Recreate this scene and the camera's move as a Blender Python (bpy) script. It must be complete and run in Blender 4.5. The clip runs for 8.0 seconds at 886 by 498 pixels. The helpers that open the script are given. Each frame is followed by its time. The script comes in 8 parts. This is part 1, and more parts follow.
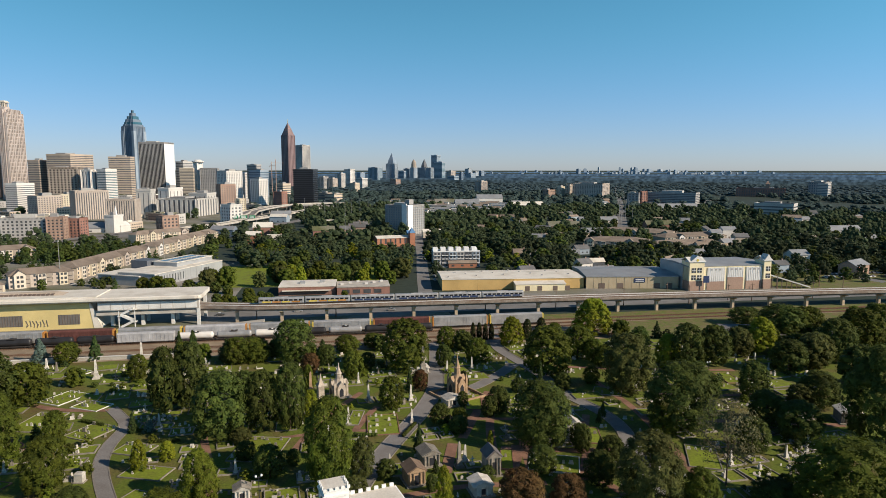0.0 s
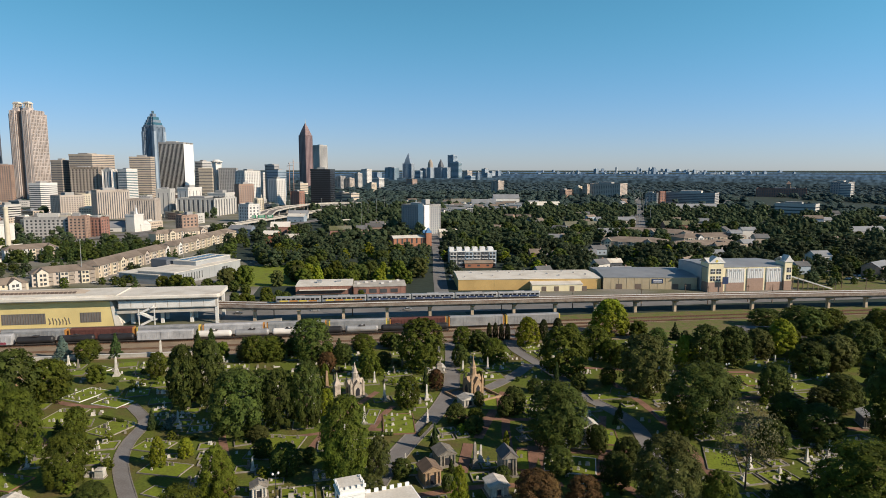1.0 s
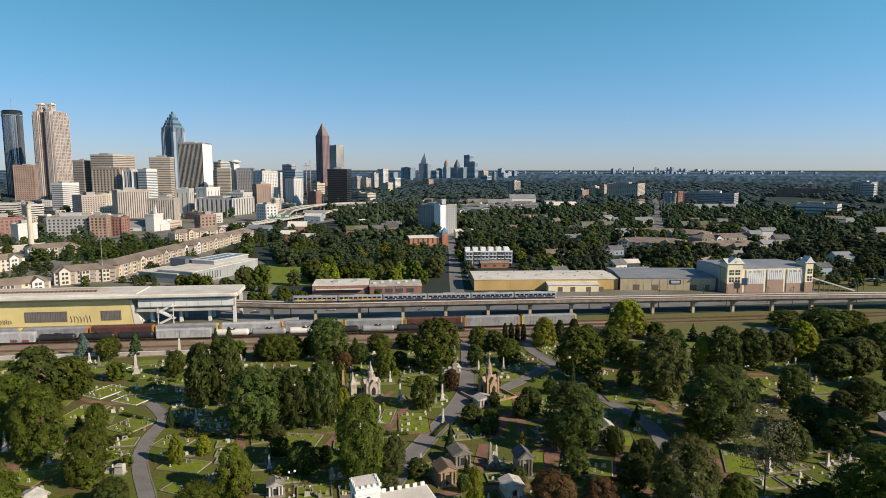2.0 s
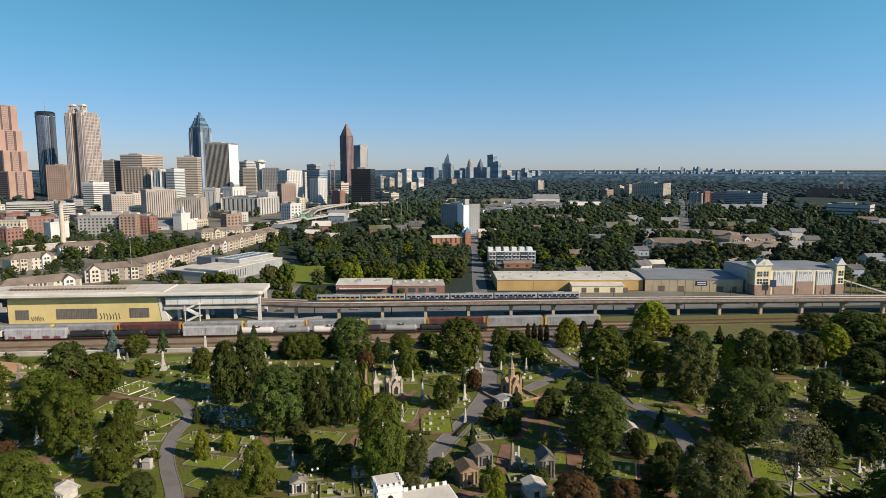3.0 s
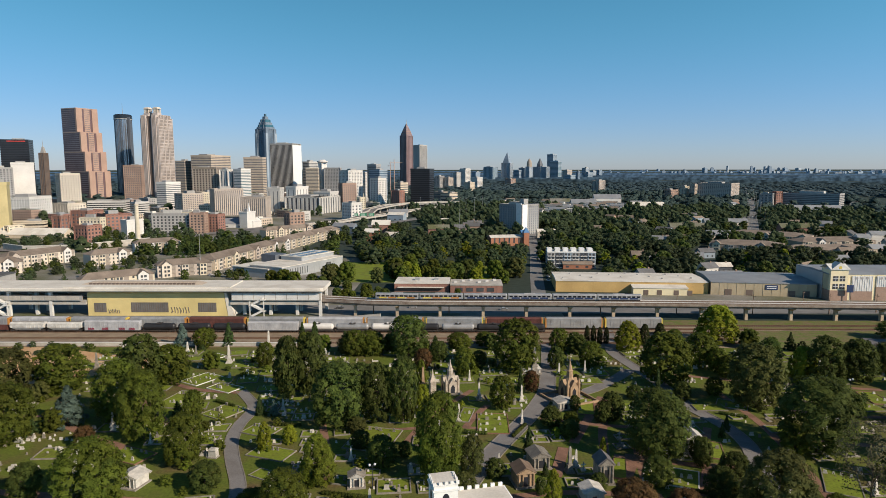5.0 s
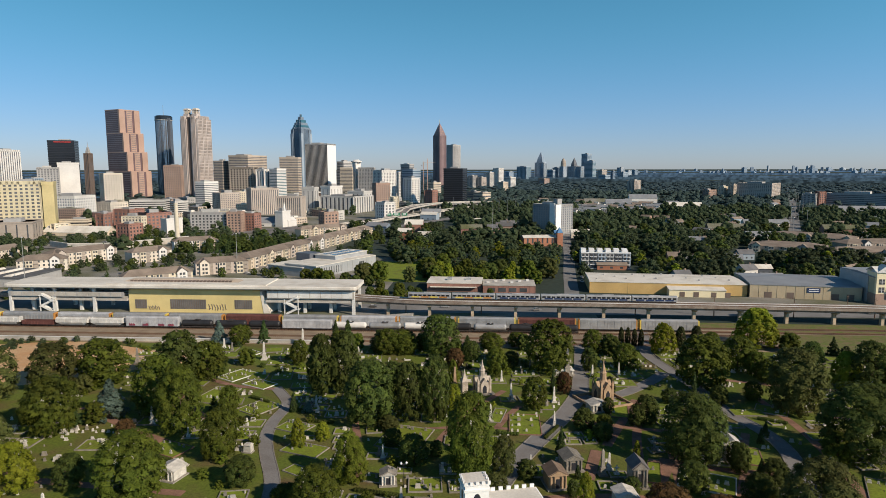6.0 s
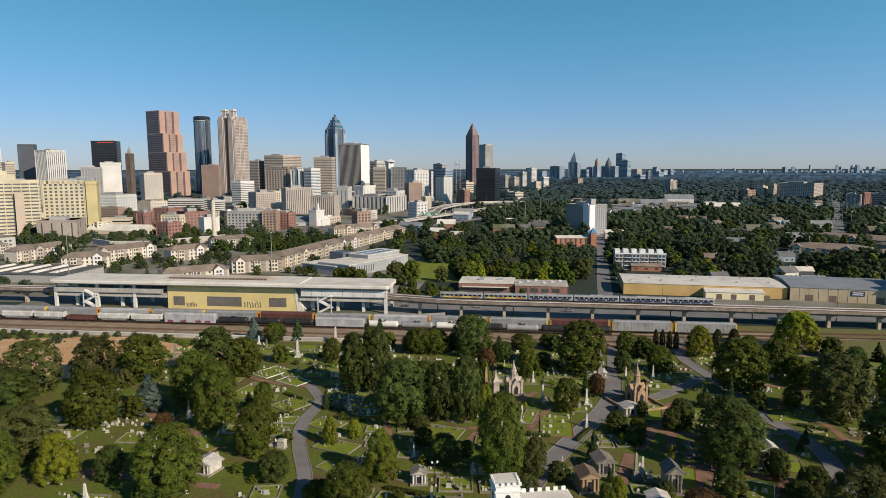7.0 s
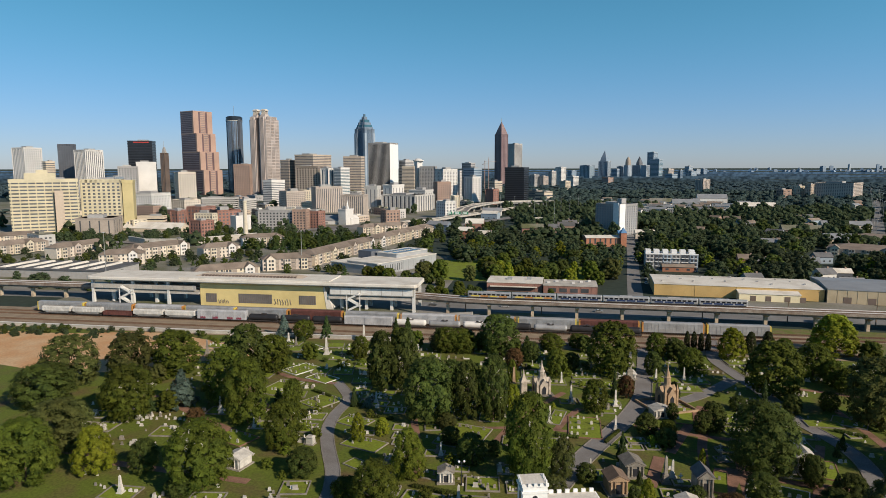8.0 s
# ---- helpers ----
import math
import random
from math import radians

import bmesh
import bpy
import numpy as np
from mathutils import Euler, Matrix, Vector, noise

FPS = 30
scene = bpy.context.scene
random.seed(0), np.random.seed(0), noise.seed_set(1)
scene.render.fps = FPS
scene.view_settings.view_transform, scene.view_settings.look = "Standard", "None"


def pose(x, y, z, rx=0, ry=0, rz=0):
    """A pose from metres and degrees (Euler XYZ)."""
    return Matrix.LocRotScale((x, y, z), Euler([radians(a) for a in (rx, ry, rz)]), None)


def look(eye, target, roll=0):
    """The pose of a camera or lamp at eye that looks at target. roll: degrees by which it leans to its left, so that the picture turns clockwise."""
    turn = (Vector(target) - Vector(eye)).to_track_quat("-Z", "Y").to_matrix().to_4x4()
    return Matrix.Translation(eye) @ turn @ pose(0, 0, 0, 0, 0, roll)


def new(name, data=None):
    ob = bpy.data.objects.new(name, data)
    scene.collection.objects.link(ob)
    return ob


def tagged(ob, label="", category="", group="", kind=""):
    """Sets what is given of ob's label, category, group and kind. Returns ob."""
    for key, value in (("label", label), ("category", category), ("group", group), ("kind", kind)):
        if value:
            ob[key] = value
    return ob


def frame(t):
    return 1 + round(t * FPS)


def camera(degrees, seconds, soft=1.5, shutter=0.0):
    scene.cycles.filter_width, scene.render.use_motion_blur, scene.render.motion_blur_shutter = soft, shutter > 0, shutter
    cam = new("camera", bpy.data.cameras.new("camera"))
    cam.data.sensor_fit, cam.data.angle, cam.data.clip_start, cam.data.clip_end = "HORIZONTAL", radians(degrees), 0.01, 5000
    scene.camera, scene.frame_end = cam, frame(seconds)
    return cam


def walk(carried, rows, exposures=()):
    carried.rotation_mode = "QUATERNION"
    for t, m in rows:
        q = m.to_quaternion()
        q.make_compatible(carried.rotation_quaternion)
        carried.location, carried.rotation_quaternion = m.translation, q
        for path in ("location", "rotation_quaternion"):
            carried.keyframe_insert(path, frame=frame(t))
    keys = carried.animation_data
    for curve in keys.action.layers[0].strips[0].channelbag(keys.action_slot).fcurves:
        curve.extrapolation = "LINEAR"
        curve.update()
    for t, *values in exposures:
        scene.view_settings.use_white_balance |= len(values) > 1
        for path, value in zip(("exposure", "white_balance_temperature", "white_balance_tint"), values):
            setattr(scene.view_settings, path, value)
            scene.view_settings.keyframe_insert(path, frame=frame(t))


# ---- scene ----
EYE = 76.0
cam = camera(69.72, 8.0, 0.7)
ROWS = [
    (0.0, -9.73, -7.06, -0.04),
    (0.5, -8.87, -7.07, -0.03),
    (1.0, -8.25, -7.07, -0.04),
    (1.5, -7.61, -7.07, -0.03),
    (3.0, -4.72, -7.09, -0.01),
    (3.5, -3.50, -7.10, 0.00),
    (4.0, -2.20, -7.10, 0.02),
    (4.5, -0.87, -7.12, 0.04),
    (6.0, 3.50, -7.14, 0.08),
    (6.5, 4.97, -7.16, 0.08),
    (7.0, 6.41, -7.16, 0.09),
    (7.5, 7.82, -7.16, 0.09),
    (8.0, 8.97, -7.23, 0.09)
]
walk(cam, [(t, pose(0, 0, EYE, 90 + pitch, roll, yaw)) for t, yaw, pitch, roll in ROWS], [(0.0, 0.08, 6680, 10), (4.0, 0.02, 6600, 10), (8.0, -0.10, 6540, 10)])

# ---- world, sun, exposure ----
SUN_AZ, SUN_EL = 124.0, 30.0
world = bpy.data.worlds.new("sky")
scene.world = world
world.use_nodes = True
wn = world.node_tree
sky = wn.nodes.new("ShaderNodeTexSky")
sky.sky_type = "NISHITA"
sky.sun_disc = False
sky.sun_elevation, sky.sun_rotation = radians(SUN_EL), radians(SUN_AZ)
sky.altitude, sky.air_density, sky.dust_density, sky.ozone_density = 300, 1.0, 0.2, 1.0
# clear cyan-blue overhead, softer and paler blue towards the horizon
way = wn.nodes.new("ShaderNodeTexCoord")
split = wn.nodes.new("ShaderNodeSeparateXYZ")
rise = wn.nodes.new("ShaderNodeMapRange")
rise.interpolation_type = "SMOOTHSTEP"
rise.inputs[1].default_value, rise.inputs[2].default_value = 0.0, 0.26
wn.links.new(way.outputs["Generated"], split.inputs[0])
wn.links.new(split.outputs[2], rise.inputs[0])
tone = wn.nodes.new("ShaderNodeMix")
tone.data_type = "RGBA"
tone.inputs[6].default_value, tone.inputs[7].default_value = (0.632, 0.806, 1.335, 1), (0.495, 1.135, 1.295, 1)
wn.links.new(rise.outputs[0], tone.inputs[0])
high = wn.nodes.new("ShaderNodeMapRange")
high.interpolation_type = "SMOOTHSTEP"
high.inputs[1].default_value, high.inputs[2].default_value = 0.30, 0.75
wn.links.new(split.outputs[2], high.inputs[0])
crest = wn.nodes.new("ShaderNodeMix")
crest.data_type = "RGBA"
crest.inputs[7].default_value = (0.30, 0.43, 0.57, 1)
wn.links.new(high.outputs[0], crest.inputs[0])
wn.links.new(tone.outputs[2], crest.inputs[6])
tint = wn.nodes.new("ShaderNodeMix")
tint.data_type, tint.blend_type = "RGBA", "MULTIPLY"
tint.inputs[0].default_value = 1.0
# the haze makes the sunward half of the sky a little brighter
side, glow, lit = wn.nodes.new("ShaderNodeVectorMath"), wn.nodes.new("ShaderNodeMapRange"), wn.nodes.new("ShaderNodeVectorMath")
side.operation, lit.operation = "DOT_PRODUCT", "SCALE"
side.inputs[1].default_value = (math.sin(radians(SUN_AZ)), math.cos(radians(SUN_AZ)), 0)
glow.interpolation_type = "SMOOTHSTEP"
glow.inputs[1].default_value, glow.inputs[2].default_value, glow.inputs[3].default_value, glow.inputs[4].default_value = -1.0, 0.3, 0.90, 1.28
wn.links.new(way.outputs["Generated"], side.inputs[0])
wn.links.new(side.outputs["Value"], glow.inputs[0])
wn.links.new(sky.outputs[0], lit.inputs[0])
wn.links.new(glow.outputs[0], lit.inputs["Scale"])
wn.links.new(lit.outputs[0], tint.inputs[6])
wn.links.new(crest.outputs[2], tint.inputs[7])
wn.links.new(tint.outputs[2], wn.nodes["Background"].inputs[0])
wn.nodes["Background"].inputs[1].default_value = 0.080
sun = new("sun", bpy.data.lights.new("sun", "SUN"))
sun.data.energy, sun.data.angle, sun.data.color = 5.35, radians(0.5), (1.0, 0.86, 0.69)
sa, se = radians(SUN_AZ), radians(SUN_EL)
sun_way = Vector((math.sin(sa) * math.cos(se), math.cos(sa) * math.cos(se), math.sin(se)))
sun.matrix_world = look(tuple(sun_way * 300), (0, 0, 0))

rng = random.Random(7)


def terr(x, y):
    """Height of the land: level over the city, then a rise to the far ridge."""
    d = math.hypot(x, y)
    return 4 * min(1.0, max(0.0, d - 700) / 1500) + 60 * max(0.0, (d - 3300) / 1500) ** 1.25


# ---- materials ----
MATS = {}


def mat(name, colour, rough=0.8, vary=0.18, size=3.0, fine=0.25, metal=0.0, bump=0.1, second=None, blend=0.5, objvary=0.0, spec=0.3):
    """Surface with broad stains, fine grain and relief; second: a colour that the broad noise blends in."""
    m = bpy.data.materials.new(name)
    m.use_nodes = True
    n, l = m.node_tree.nodes, m.node_tree.links
    b = n["Principled BSDF"]
    co = n.new("ShaderNodeTexCoord")
    geo = n.new("ShaderNodeNewGeometry")
    big, small = n.new("ShaderNodeTexNoise"), n.new("ShaderNodeTexNoise")
    big.inputs["Scale"].default_value, big.inputs["Detail"].default_value = 1 / size, 5
    small.inputs["Scale"].default_value, small.inputs["Detail"].default_value = 1 / fine, 3
    for t in (big, small):
        l.new(geo.outputs["Position"], t.inputs["Vector"])
    r = n.new("ShaderNodeValToRGB")
    c2 = second or tuple(c * (1 - vary) for c in colour)
    c1 = colour if second else tuple(min(1, c * (1 + vary * 0.6)) for c in colour)
    r.color_ramp.elements[0].color, r.color_ramp.elements[1].color = (*c2, 1), (*c1, 1)
    r.color_ramp.elements[0].position, r.color_ramp.elements[1].position = blend - 0.16, blend + 0.16
    l.new(big.outputs[0], r.inputs[0])
    g = n.new("ShaderNodeMix")
    g.data_type, g.blend_type = "RGBA", "MULTIPLY"
    g.inputs[0].default_value = min(1.0, vary * 2.2)
    l.new(r.outputs[0], g.inputs[6])
    l.new(small.outputs[0], g.inputs[7])
    out = g.outputs[2]
    gain = n.new("ShaderNodeHueSaturation")
    gain.inputs["Value"].default_value = 1 + min(1.0, vary * 2.2) * 0.55
    l.new(out, gain.inputs["Color"])
    if objvary:
        oi = n.new("ShaderNodeObjectInfo")
        mr = n.new("ShaderNodeMapRange")
        mr.inputs[3].default_value, mr.inputs[4].default_value = 1 + min(1.0, vary * 2.2) * 0.55 - objvary, 1 + min(1.0, vary * 2.2) * 0.55 + objvary
        l.new(oi.outputs["Random"], mr.inputs[0])
        l.new(mr.outputs[0], gain.inputs["Value"])
    l.new(gain.outputs[0], b.inputs["Base Color"])
    b.inputs["Roughness"].default_value, b.inputs["Metallic"].default_value = rough, metal
    b.inputs["Specular IOR Level"].default_value = spec
    if bump:
        bp = n.new("ShaderNodeBump")
        bp.inputs["Strength"].default_value, bp.inputs["Distance"].default_value = bump, fine * 0.3
        l.new(small.outputs[0], bp.inputs["Height"])
        l.new(bp.outputs[0], b.inputs["Normal"])
    MATS[name] = m
    return m


def leaf_mat(name, colour, colour2, clear=0.26):
    """Foliage: each leaf clump and each tree has its own shade, some light passes through."""
    m = bpy.data.materials.new(name)
    m.use_nodes = True
    n, l = m.node_tree.nodes, m.node_tree.links
    b = n["Principled BSDF"]
    geo, oi = n.new("ShaderNodeNewGeometry"), n.new("ShaderNodeObjectInfo")
    noi = n.new("ShaderNodeTexNoise")
    noi.inputs["Scale"].default_value = 0.35
    l.new(geo.outputs["Position"], noi.inputs["Vector"])
    add = n.new("ShaderNodeMath")
    add.operation = "MULTIPLY_ADD"
    add.inputs[1].default_value = 0.34
    l.new(geo.outputs["Random Per Island"], add.inputs[0])
    sc = n.new("ShaderNodeMath")
    sc.operation = "MULTIPLY_ADD"
    sc.inputs[1].default_value, sc.inputs[2].default_value = 1.15, -0.30
    l.new(noi.outputs[0], sc.inputs[0])
    l.new(sc.outputs[0], add.inputs[2])
    mix = n.new("ShaderNodeMix")
    mix.data_type = "RGBA"
    mix.inputs[6].default_value, mix.inputs[7].default_value = (*colour, 1), (*colour2, 1)
    l.new(add.outputs[0], mix.inputs[0])
    hs = n.new("ShaderNodeHueSaturation")
    mr, mh = n.new("ShaderNodeMapRange"), n.new("ShaderNodeMapRange")
    mr.inputs[3].default_value, mr.inputs[4].default_value = 0.62, 1.36
    mh.inputs[3].default_value, mh.inputs[4].default_value = 0.48, 0.52
    broad, both = n.new("ShaderNodeTexNoise"), n.new("ShaderNodeMath")
    broad.inputs["Scale"].default_value, broad.inputs["Detail"].default_value = 0.085, 1.0
    l.new(geo.outputs["Position"], broad.inputs["Vector"])
    both.operation = "MULTIPLY_ADD"
    both.inputs[1].default_value, both.inputs[2].default_value = 2.4, -0.95
    l.new(broad.outputs[0], both.inputs[0])
    half = n.new("ShaderNodeMix")
    half.inputs[0].default_value = 0.5
    l.new(both.outputs[0], half.inputs[2])
    l.new(oi.outputs["Random"], half.inputs[3])
    l.new(half.outputs[0], mr.inputs[0])
    l.new(half.outputs[0], mh.inputs[0])
    l.new(mr.outputs[0], hs.inputs["Value"])
    l.new(mh.outputs[0], hs.inputs["Hue"])
    l.new(mix.outputs[2], hs.inputs["Color"])
    l.new(hs.outputs[0], b.inputs["Base Color"])
    b.inputs["Roughness"].default_value = 0.75
    b.inputs["Specular IOR Level"].default_value = 0.15
    tr, ms = n.new("ShaderNodeBsdfTranslucent"), n.new("ShaderNodeMixShader")
    l.new(hs.outputs[0], tr.inputs[0])
    ms.inputs[0].default_value = clear
    l.new(b.outputs[0], ms.inputs[1])
    l.new(tr.outputs[0], ms.inputs[2])
    l.new(ms.outputs[0], n["Material Output"].inputs[0])
    MATS[name] = m
    return m


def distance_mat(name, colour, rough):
    """Plain glowing backdrop of far woods: haze put into the colour, softly mottled."""
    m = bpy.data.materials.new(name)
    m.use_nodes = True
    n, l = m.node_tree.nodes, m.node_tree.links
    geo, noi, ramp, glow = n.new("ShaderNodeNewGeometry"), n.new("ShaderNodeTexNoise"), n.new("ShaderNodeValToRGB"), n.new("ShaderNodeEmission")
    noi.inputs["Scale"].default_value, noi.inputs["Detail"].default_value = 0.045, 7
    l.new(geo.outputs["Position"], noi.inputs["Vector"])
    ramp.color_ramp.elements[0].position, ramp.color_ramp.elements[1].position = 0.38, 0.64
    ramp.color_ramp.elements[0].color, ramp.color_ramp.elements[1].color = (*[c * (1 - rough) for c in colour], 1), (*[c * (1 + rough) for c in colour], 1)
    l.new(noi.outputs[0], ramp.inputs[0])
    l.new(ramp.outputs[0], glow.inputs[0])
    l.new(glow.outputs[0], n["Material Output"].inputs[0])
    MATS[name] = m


# haze as colour: each farther ridge glows bluer and brighter
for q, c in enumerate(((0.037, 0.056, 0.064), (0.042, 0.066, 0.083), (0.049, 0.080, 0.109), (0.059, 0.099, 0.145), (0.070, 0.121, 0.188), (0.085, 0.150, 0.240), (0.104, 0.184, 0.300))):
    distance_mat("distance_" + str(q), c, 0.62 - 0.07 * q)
mat("land", (0.030, 0.046, 0.034), 0.95, 0.3, 60, 4, second=(0.042, 0.052, 0.038), blend=0.40)
mat("lawn", (0.115, 0.150, 0.018), 0.95, 0.35, 10, 0.7, second=(0.140, 0.086, 0.046), blend=0.39)
mat("turf", (0.178, 0.228, 0.020), 0.95, 0.3, 5, 0.7, second=(0.13, 0.130, 0.03), blend=0.38)
mat("verge", (0.125, 0.165, 0.030), 0.95, 0.35, 4, 0.8, second=(0.20, 0.145, 0.08), blend=0.48)
mat("clay", (0.52, 0.285, 0.13), 0.95, 0.25, 12, 0.8, second=(0.57, 0.39, 0.23), blend=0.5)
mat("earth", (0.25, 0.140, 0.098), 0.95, 0.25, 4, 0.4)
mat("asphalt", (0.10, 0.098, 0.10), 0.9, 0.2, 8, 0.3)
mat("lane", (0.215, 0.205, 0.20), 0.9, 0.22, 6, 0.4, second=(0.165, 0.15, 0.14), blend=0.42)
mat("street", (0.20, 0.195, 0.19), 0.9, 0.2, 14, 0.5)
mat("lotgrey", (0.27, 0.255, 0.235), 0.9, 0.3, 40, 1.0, second=(0.12, 0.125, 0.06), blend=0.49)
mat("ballast", (0.32, 0.255, 0.18), 0.95, 0.25, 6, 0.3, second=(0.22, 0.165, 0.115))
mat("rust", (0.19, 0.10, 0.06), 0.8, 0.3, 4, 0.2, metal=0.2)
mat("conc", (0.47, 0.435, 0.385), 0.85, 0.2, 6, 0.4)
mat("stainedconc", (0.33, 0.28, 0.235), 0.85, 0.3, 3, 0.4, second=(0.22, 0.165, 0.13))
mat("whiteroof", (0.68, 0.64, 0.57), 0.8, 0.14, 9, 0.5, second=(0.50, 0.45, 0.38), blend=0.38)
mat("fascia", (0.66, 0.65, 0.62), 0.7, 0.12, 6, 0.4)
mat("yellowwall", (0.66, 0.53, 0.24), 0.75, 0.10, 8, 0.4)
mat("ochrewall", (0.55, 0.37, 0.15), 0.8, 0.12, 10, 0.5)
mat("creamwall", (0.80, 0.70, 0.47), 0.8, 0.1, 8, 0.4)
mat("tanmetal", (0.45, 0.37, 0.25), 0.7, 0.12, 8, 0.4)
mat("greymetal", (0.40, 0.41, 0.42), 0.55, 0.12, 8, 0.3, metal=0.25)
mat("greyroof", (0.29, 0.30, 0.315), 0.6, 0.14, 12, 0.4, metal=0.2)
mat("shingle", (0.23, 0.185, 0.15), 0.9, 0.2, 7, 0.4, objvary=0.2)
mat("darkshingle", (0.14, 0.14, 0.145), 0.9, 0.2, 7, 0.4, objvary=0.25)
mat("whiteconc", (0.66, 0.635, 0.60), 0.8, 0.1, 30, 2)
mat("paleconc", (0.51, 0.49, 0.46), 0.8, 0.12, 30, 2)
mat("greyconc", (0.36, 0.35, 0.34), 0.8, 0.14, 30, 2)
mat("palestone", (0.63, 0.56, 0.47), 0.8, 0.14, 30, 2)
mat("beige", (0.58, 0.49, 0.38), 0.8, 0.12, 30, 2)
mat("cream", (0.60, 0.53, 0.41), 0.8, 0.12, 20, 2)
mat("tan", (0.50, 0.41, 0.325), 0.8, 0.12, 30, 2)
mat("tandark", (0.34, 0.29, 0.245), 0.8, 0.14, 30, 2)
mat("brownbeige", (0.49, 0.42, 0.365), 0.8, 0.14, 30, 2)
mat("brownbrick", (0.37, 0.255, 0.20), 0.85, 0.18, 20, 1)
mat("redbrick", (0.31, 0.165, 0.13), 0.85, 0.18, 20, 1)
mat("orangebrick", (0.40, 0.18, 0.11), 0.85, 0.18, 12, 0.6)
mat("rosestone", (0.50, 0.435, 0.40), 0.7, 0.12, 30, 2)
mat("tombpale", (0.45, 0.385, 0.315), 0.85, 0.28, 1.5, 0.2)
mat("tombstone", (0.40, 0.34, 0.27), 0.85, 0.25, 1.5, 0.2)
mat("silverglass", (0.33, 0.36, 0.40), 0.22, 0.12, 20, 3, metal=0.8, bump=0)
mat("hospitalcream", (0.56, 0.50, 0.35), 0.8, 0.12, 20, 2)
mat("mustard", (0.55, 0.46, 0.24), 0.8, 0.12, 20, 2)
mat("viadeck", (0.15, 0.105, 0.08), 0.9, 0.3, 3, 0.4)
mat("pierconc", (0.46, 0.37, 0.27), 0.85, 0.22, 3, 0.4)
# wall and glass colours with haze put in, for the farthest towers
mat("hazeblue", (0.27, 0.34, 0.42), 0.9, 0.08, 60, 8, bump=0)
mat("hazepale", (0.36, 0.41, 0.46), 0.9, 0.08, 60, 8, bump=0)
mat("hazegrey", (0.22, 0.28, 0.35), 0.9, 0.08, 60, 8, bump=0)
mat("browndark", (0.16, 0.12, 0.10), 0.7, 0.14, 30, 2)
mat("pinkstone", (0.425, 0.285, 0.225), 0.6, 0.12, 30, 2)
mat("rosedark", (0.20, 0.165, 0.16), 0.3, 0.15, 30, 2, spec=0.5)
mat("slateblue", (0.17, 0.215, 0.27), 0.5, 0.14, 30, 2)
mat("roseglass", (0.15, 0.10, 0.105), 0.25, 0.15, 30, 2, spec=0.5)
mat("plum", (0.25, 0.18, 0.18), 0.4, 0.12, 30, 2)
mat("bluegrey", (0.30, 0.36, 0.42), 0.6, 0.12, 30, 2)
mat("darkmetal", (0.11, 0.12, 0.14), 0.5, 0.14, 30, 2)
mat("blackmetal", (0.03, 0.032, 0.04), 0.4, 0.14, 30, 2)
mat("blackglass", (0.018, 0.02, 0.024), 0.15, 0.2, 20, 3, bump=0, spec=0.5)
# paler copy of darkglass: sky reflection and haze put into the colour
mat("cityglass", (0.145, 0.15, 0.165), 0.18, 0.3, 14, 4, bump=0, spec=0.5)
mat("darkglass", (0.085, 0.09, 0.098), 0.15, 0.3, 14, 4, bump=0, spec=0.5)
mat("blueglass", (0.07, 0.12, 0.18), 0.12, 0.2, 20, 4, bump=0, spec=0.6)
mat("tealglass", (0.05, 0.13, 0.17), 0.12, 0.2, 20, 4, bump=0, spec=0.6)
mat("bark", (0.12, 0.09, 0.065), 0.95, 0.3, 0.8, 0.1)
mat("whitestone", (0.55, 0.52, 0.47), 0.8, 0.2, 1.2, 0.15, objvary=0.3)
mat("greystone", (0.26, 0.235, 0.20), 0.85, 0.25, 1.2, 0.15, objvary=0.3)
mat("warmstone", (0.37, 0.255, 0.16), 0.85, 0.22, 1.5, 0.2)
mat("whitewash", (0.80, 0.79, 0.77), 0.8, 0.08, 3, 0.3)
mat("slate", (0.15, 0.14, 0.14), 0.8, 0.2, 2, 0.2)
mat("railsilver", (0.40, 0.40, 0.40), 0.45, 0.18, 3, 0.3, metal=0.35)
mat("hopperwhite", (0.60, 0.58, 0.54), 0.7, 0.2, 3, 0.3, objvary=0.12)
mat("boxcar_red", (0.125, 0.05, 0.042), 0.8, 0.25, 3, 0.3)
mat("boxcar_grey", (0.42, 0.42, 0.43), 0.7, 0.2, 3, 0.3)
mat("carorange", (0.50, 0.23, 0.06), 0.7, 0.2, 2, 0.3)
mat("caryellow", (0.66, 0.50, 0.10), 0.7, 0.2, 2, 0.3)
mat("tankblack", (0.03, 0.03, 0.033), 0.45, 0.2, 3, 0.3)
mat("underframe", (0.06, 0.05, 0.045), 0.85, 0.25, 1, 0.2)
mat("graffiti", (0.17, 0.14, 0.12), 0.7, 0.1, 1, 0.2)
mat("graffiti_red", (0.28, 0.06, 0.09), 0.7, 0.1, 1, 0.2)
mat("signgreen", (0.02, 0.20, 0.10), 0.5, 0.1, 2, 0.3)
mat("signblue", (0.03, 0.05, 0.12), 0.5, 0.1, 1, 0.2)
mat("signwhite", (0.75, 0.75, 0.75), 0.5, 0.05, 1, 0.2)
mat("copperblue", (0.08, 0.20, 0.38), 0.6, 0.15, 2, 0.3)
mat("polemetal", (0.35, 0.35, 0.34), 0.5, 0.1, 2, 0.3, metal=0.4)
mat("wood", (0.20, 0.14, 0.10), 0.9, 0.2, 2, 0.2)
mat("carpaint", (0.42, 0.42, 0.43), 0.3, 0.05, 4, 0.5, objvary=0.9, bump=0)
mat("rubber", (0.02, 0.02, 0.02), 0.8, 0.1, 1, 0.2)
mat("redline", (0.55, 0.06, 0.05), 0.5, 0.1, 5, 1)
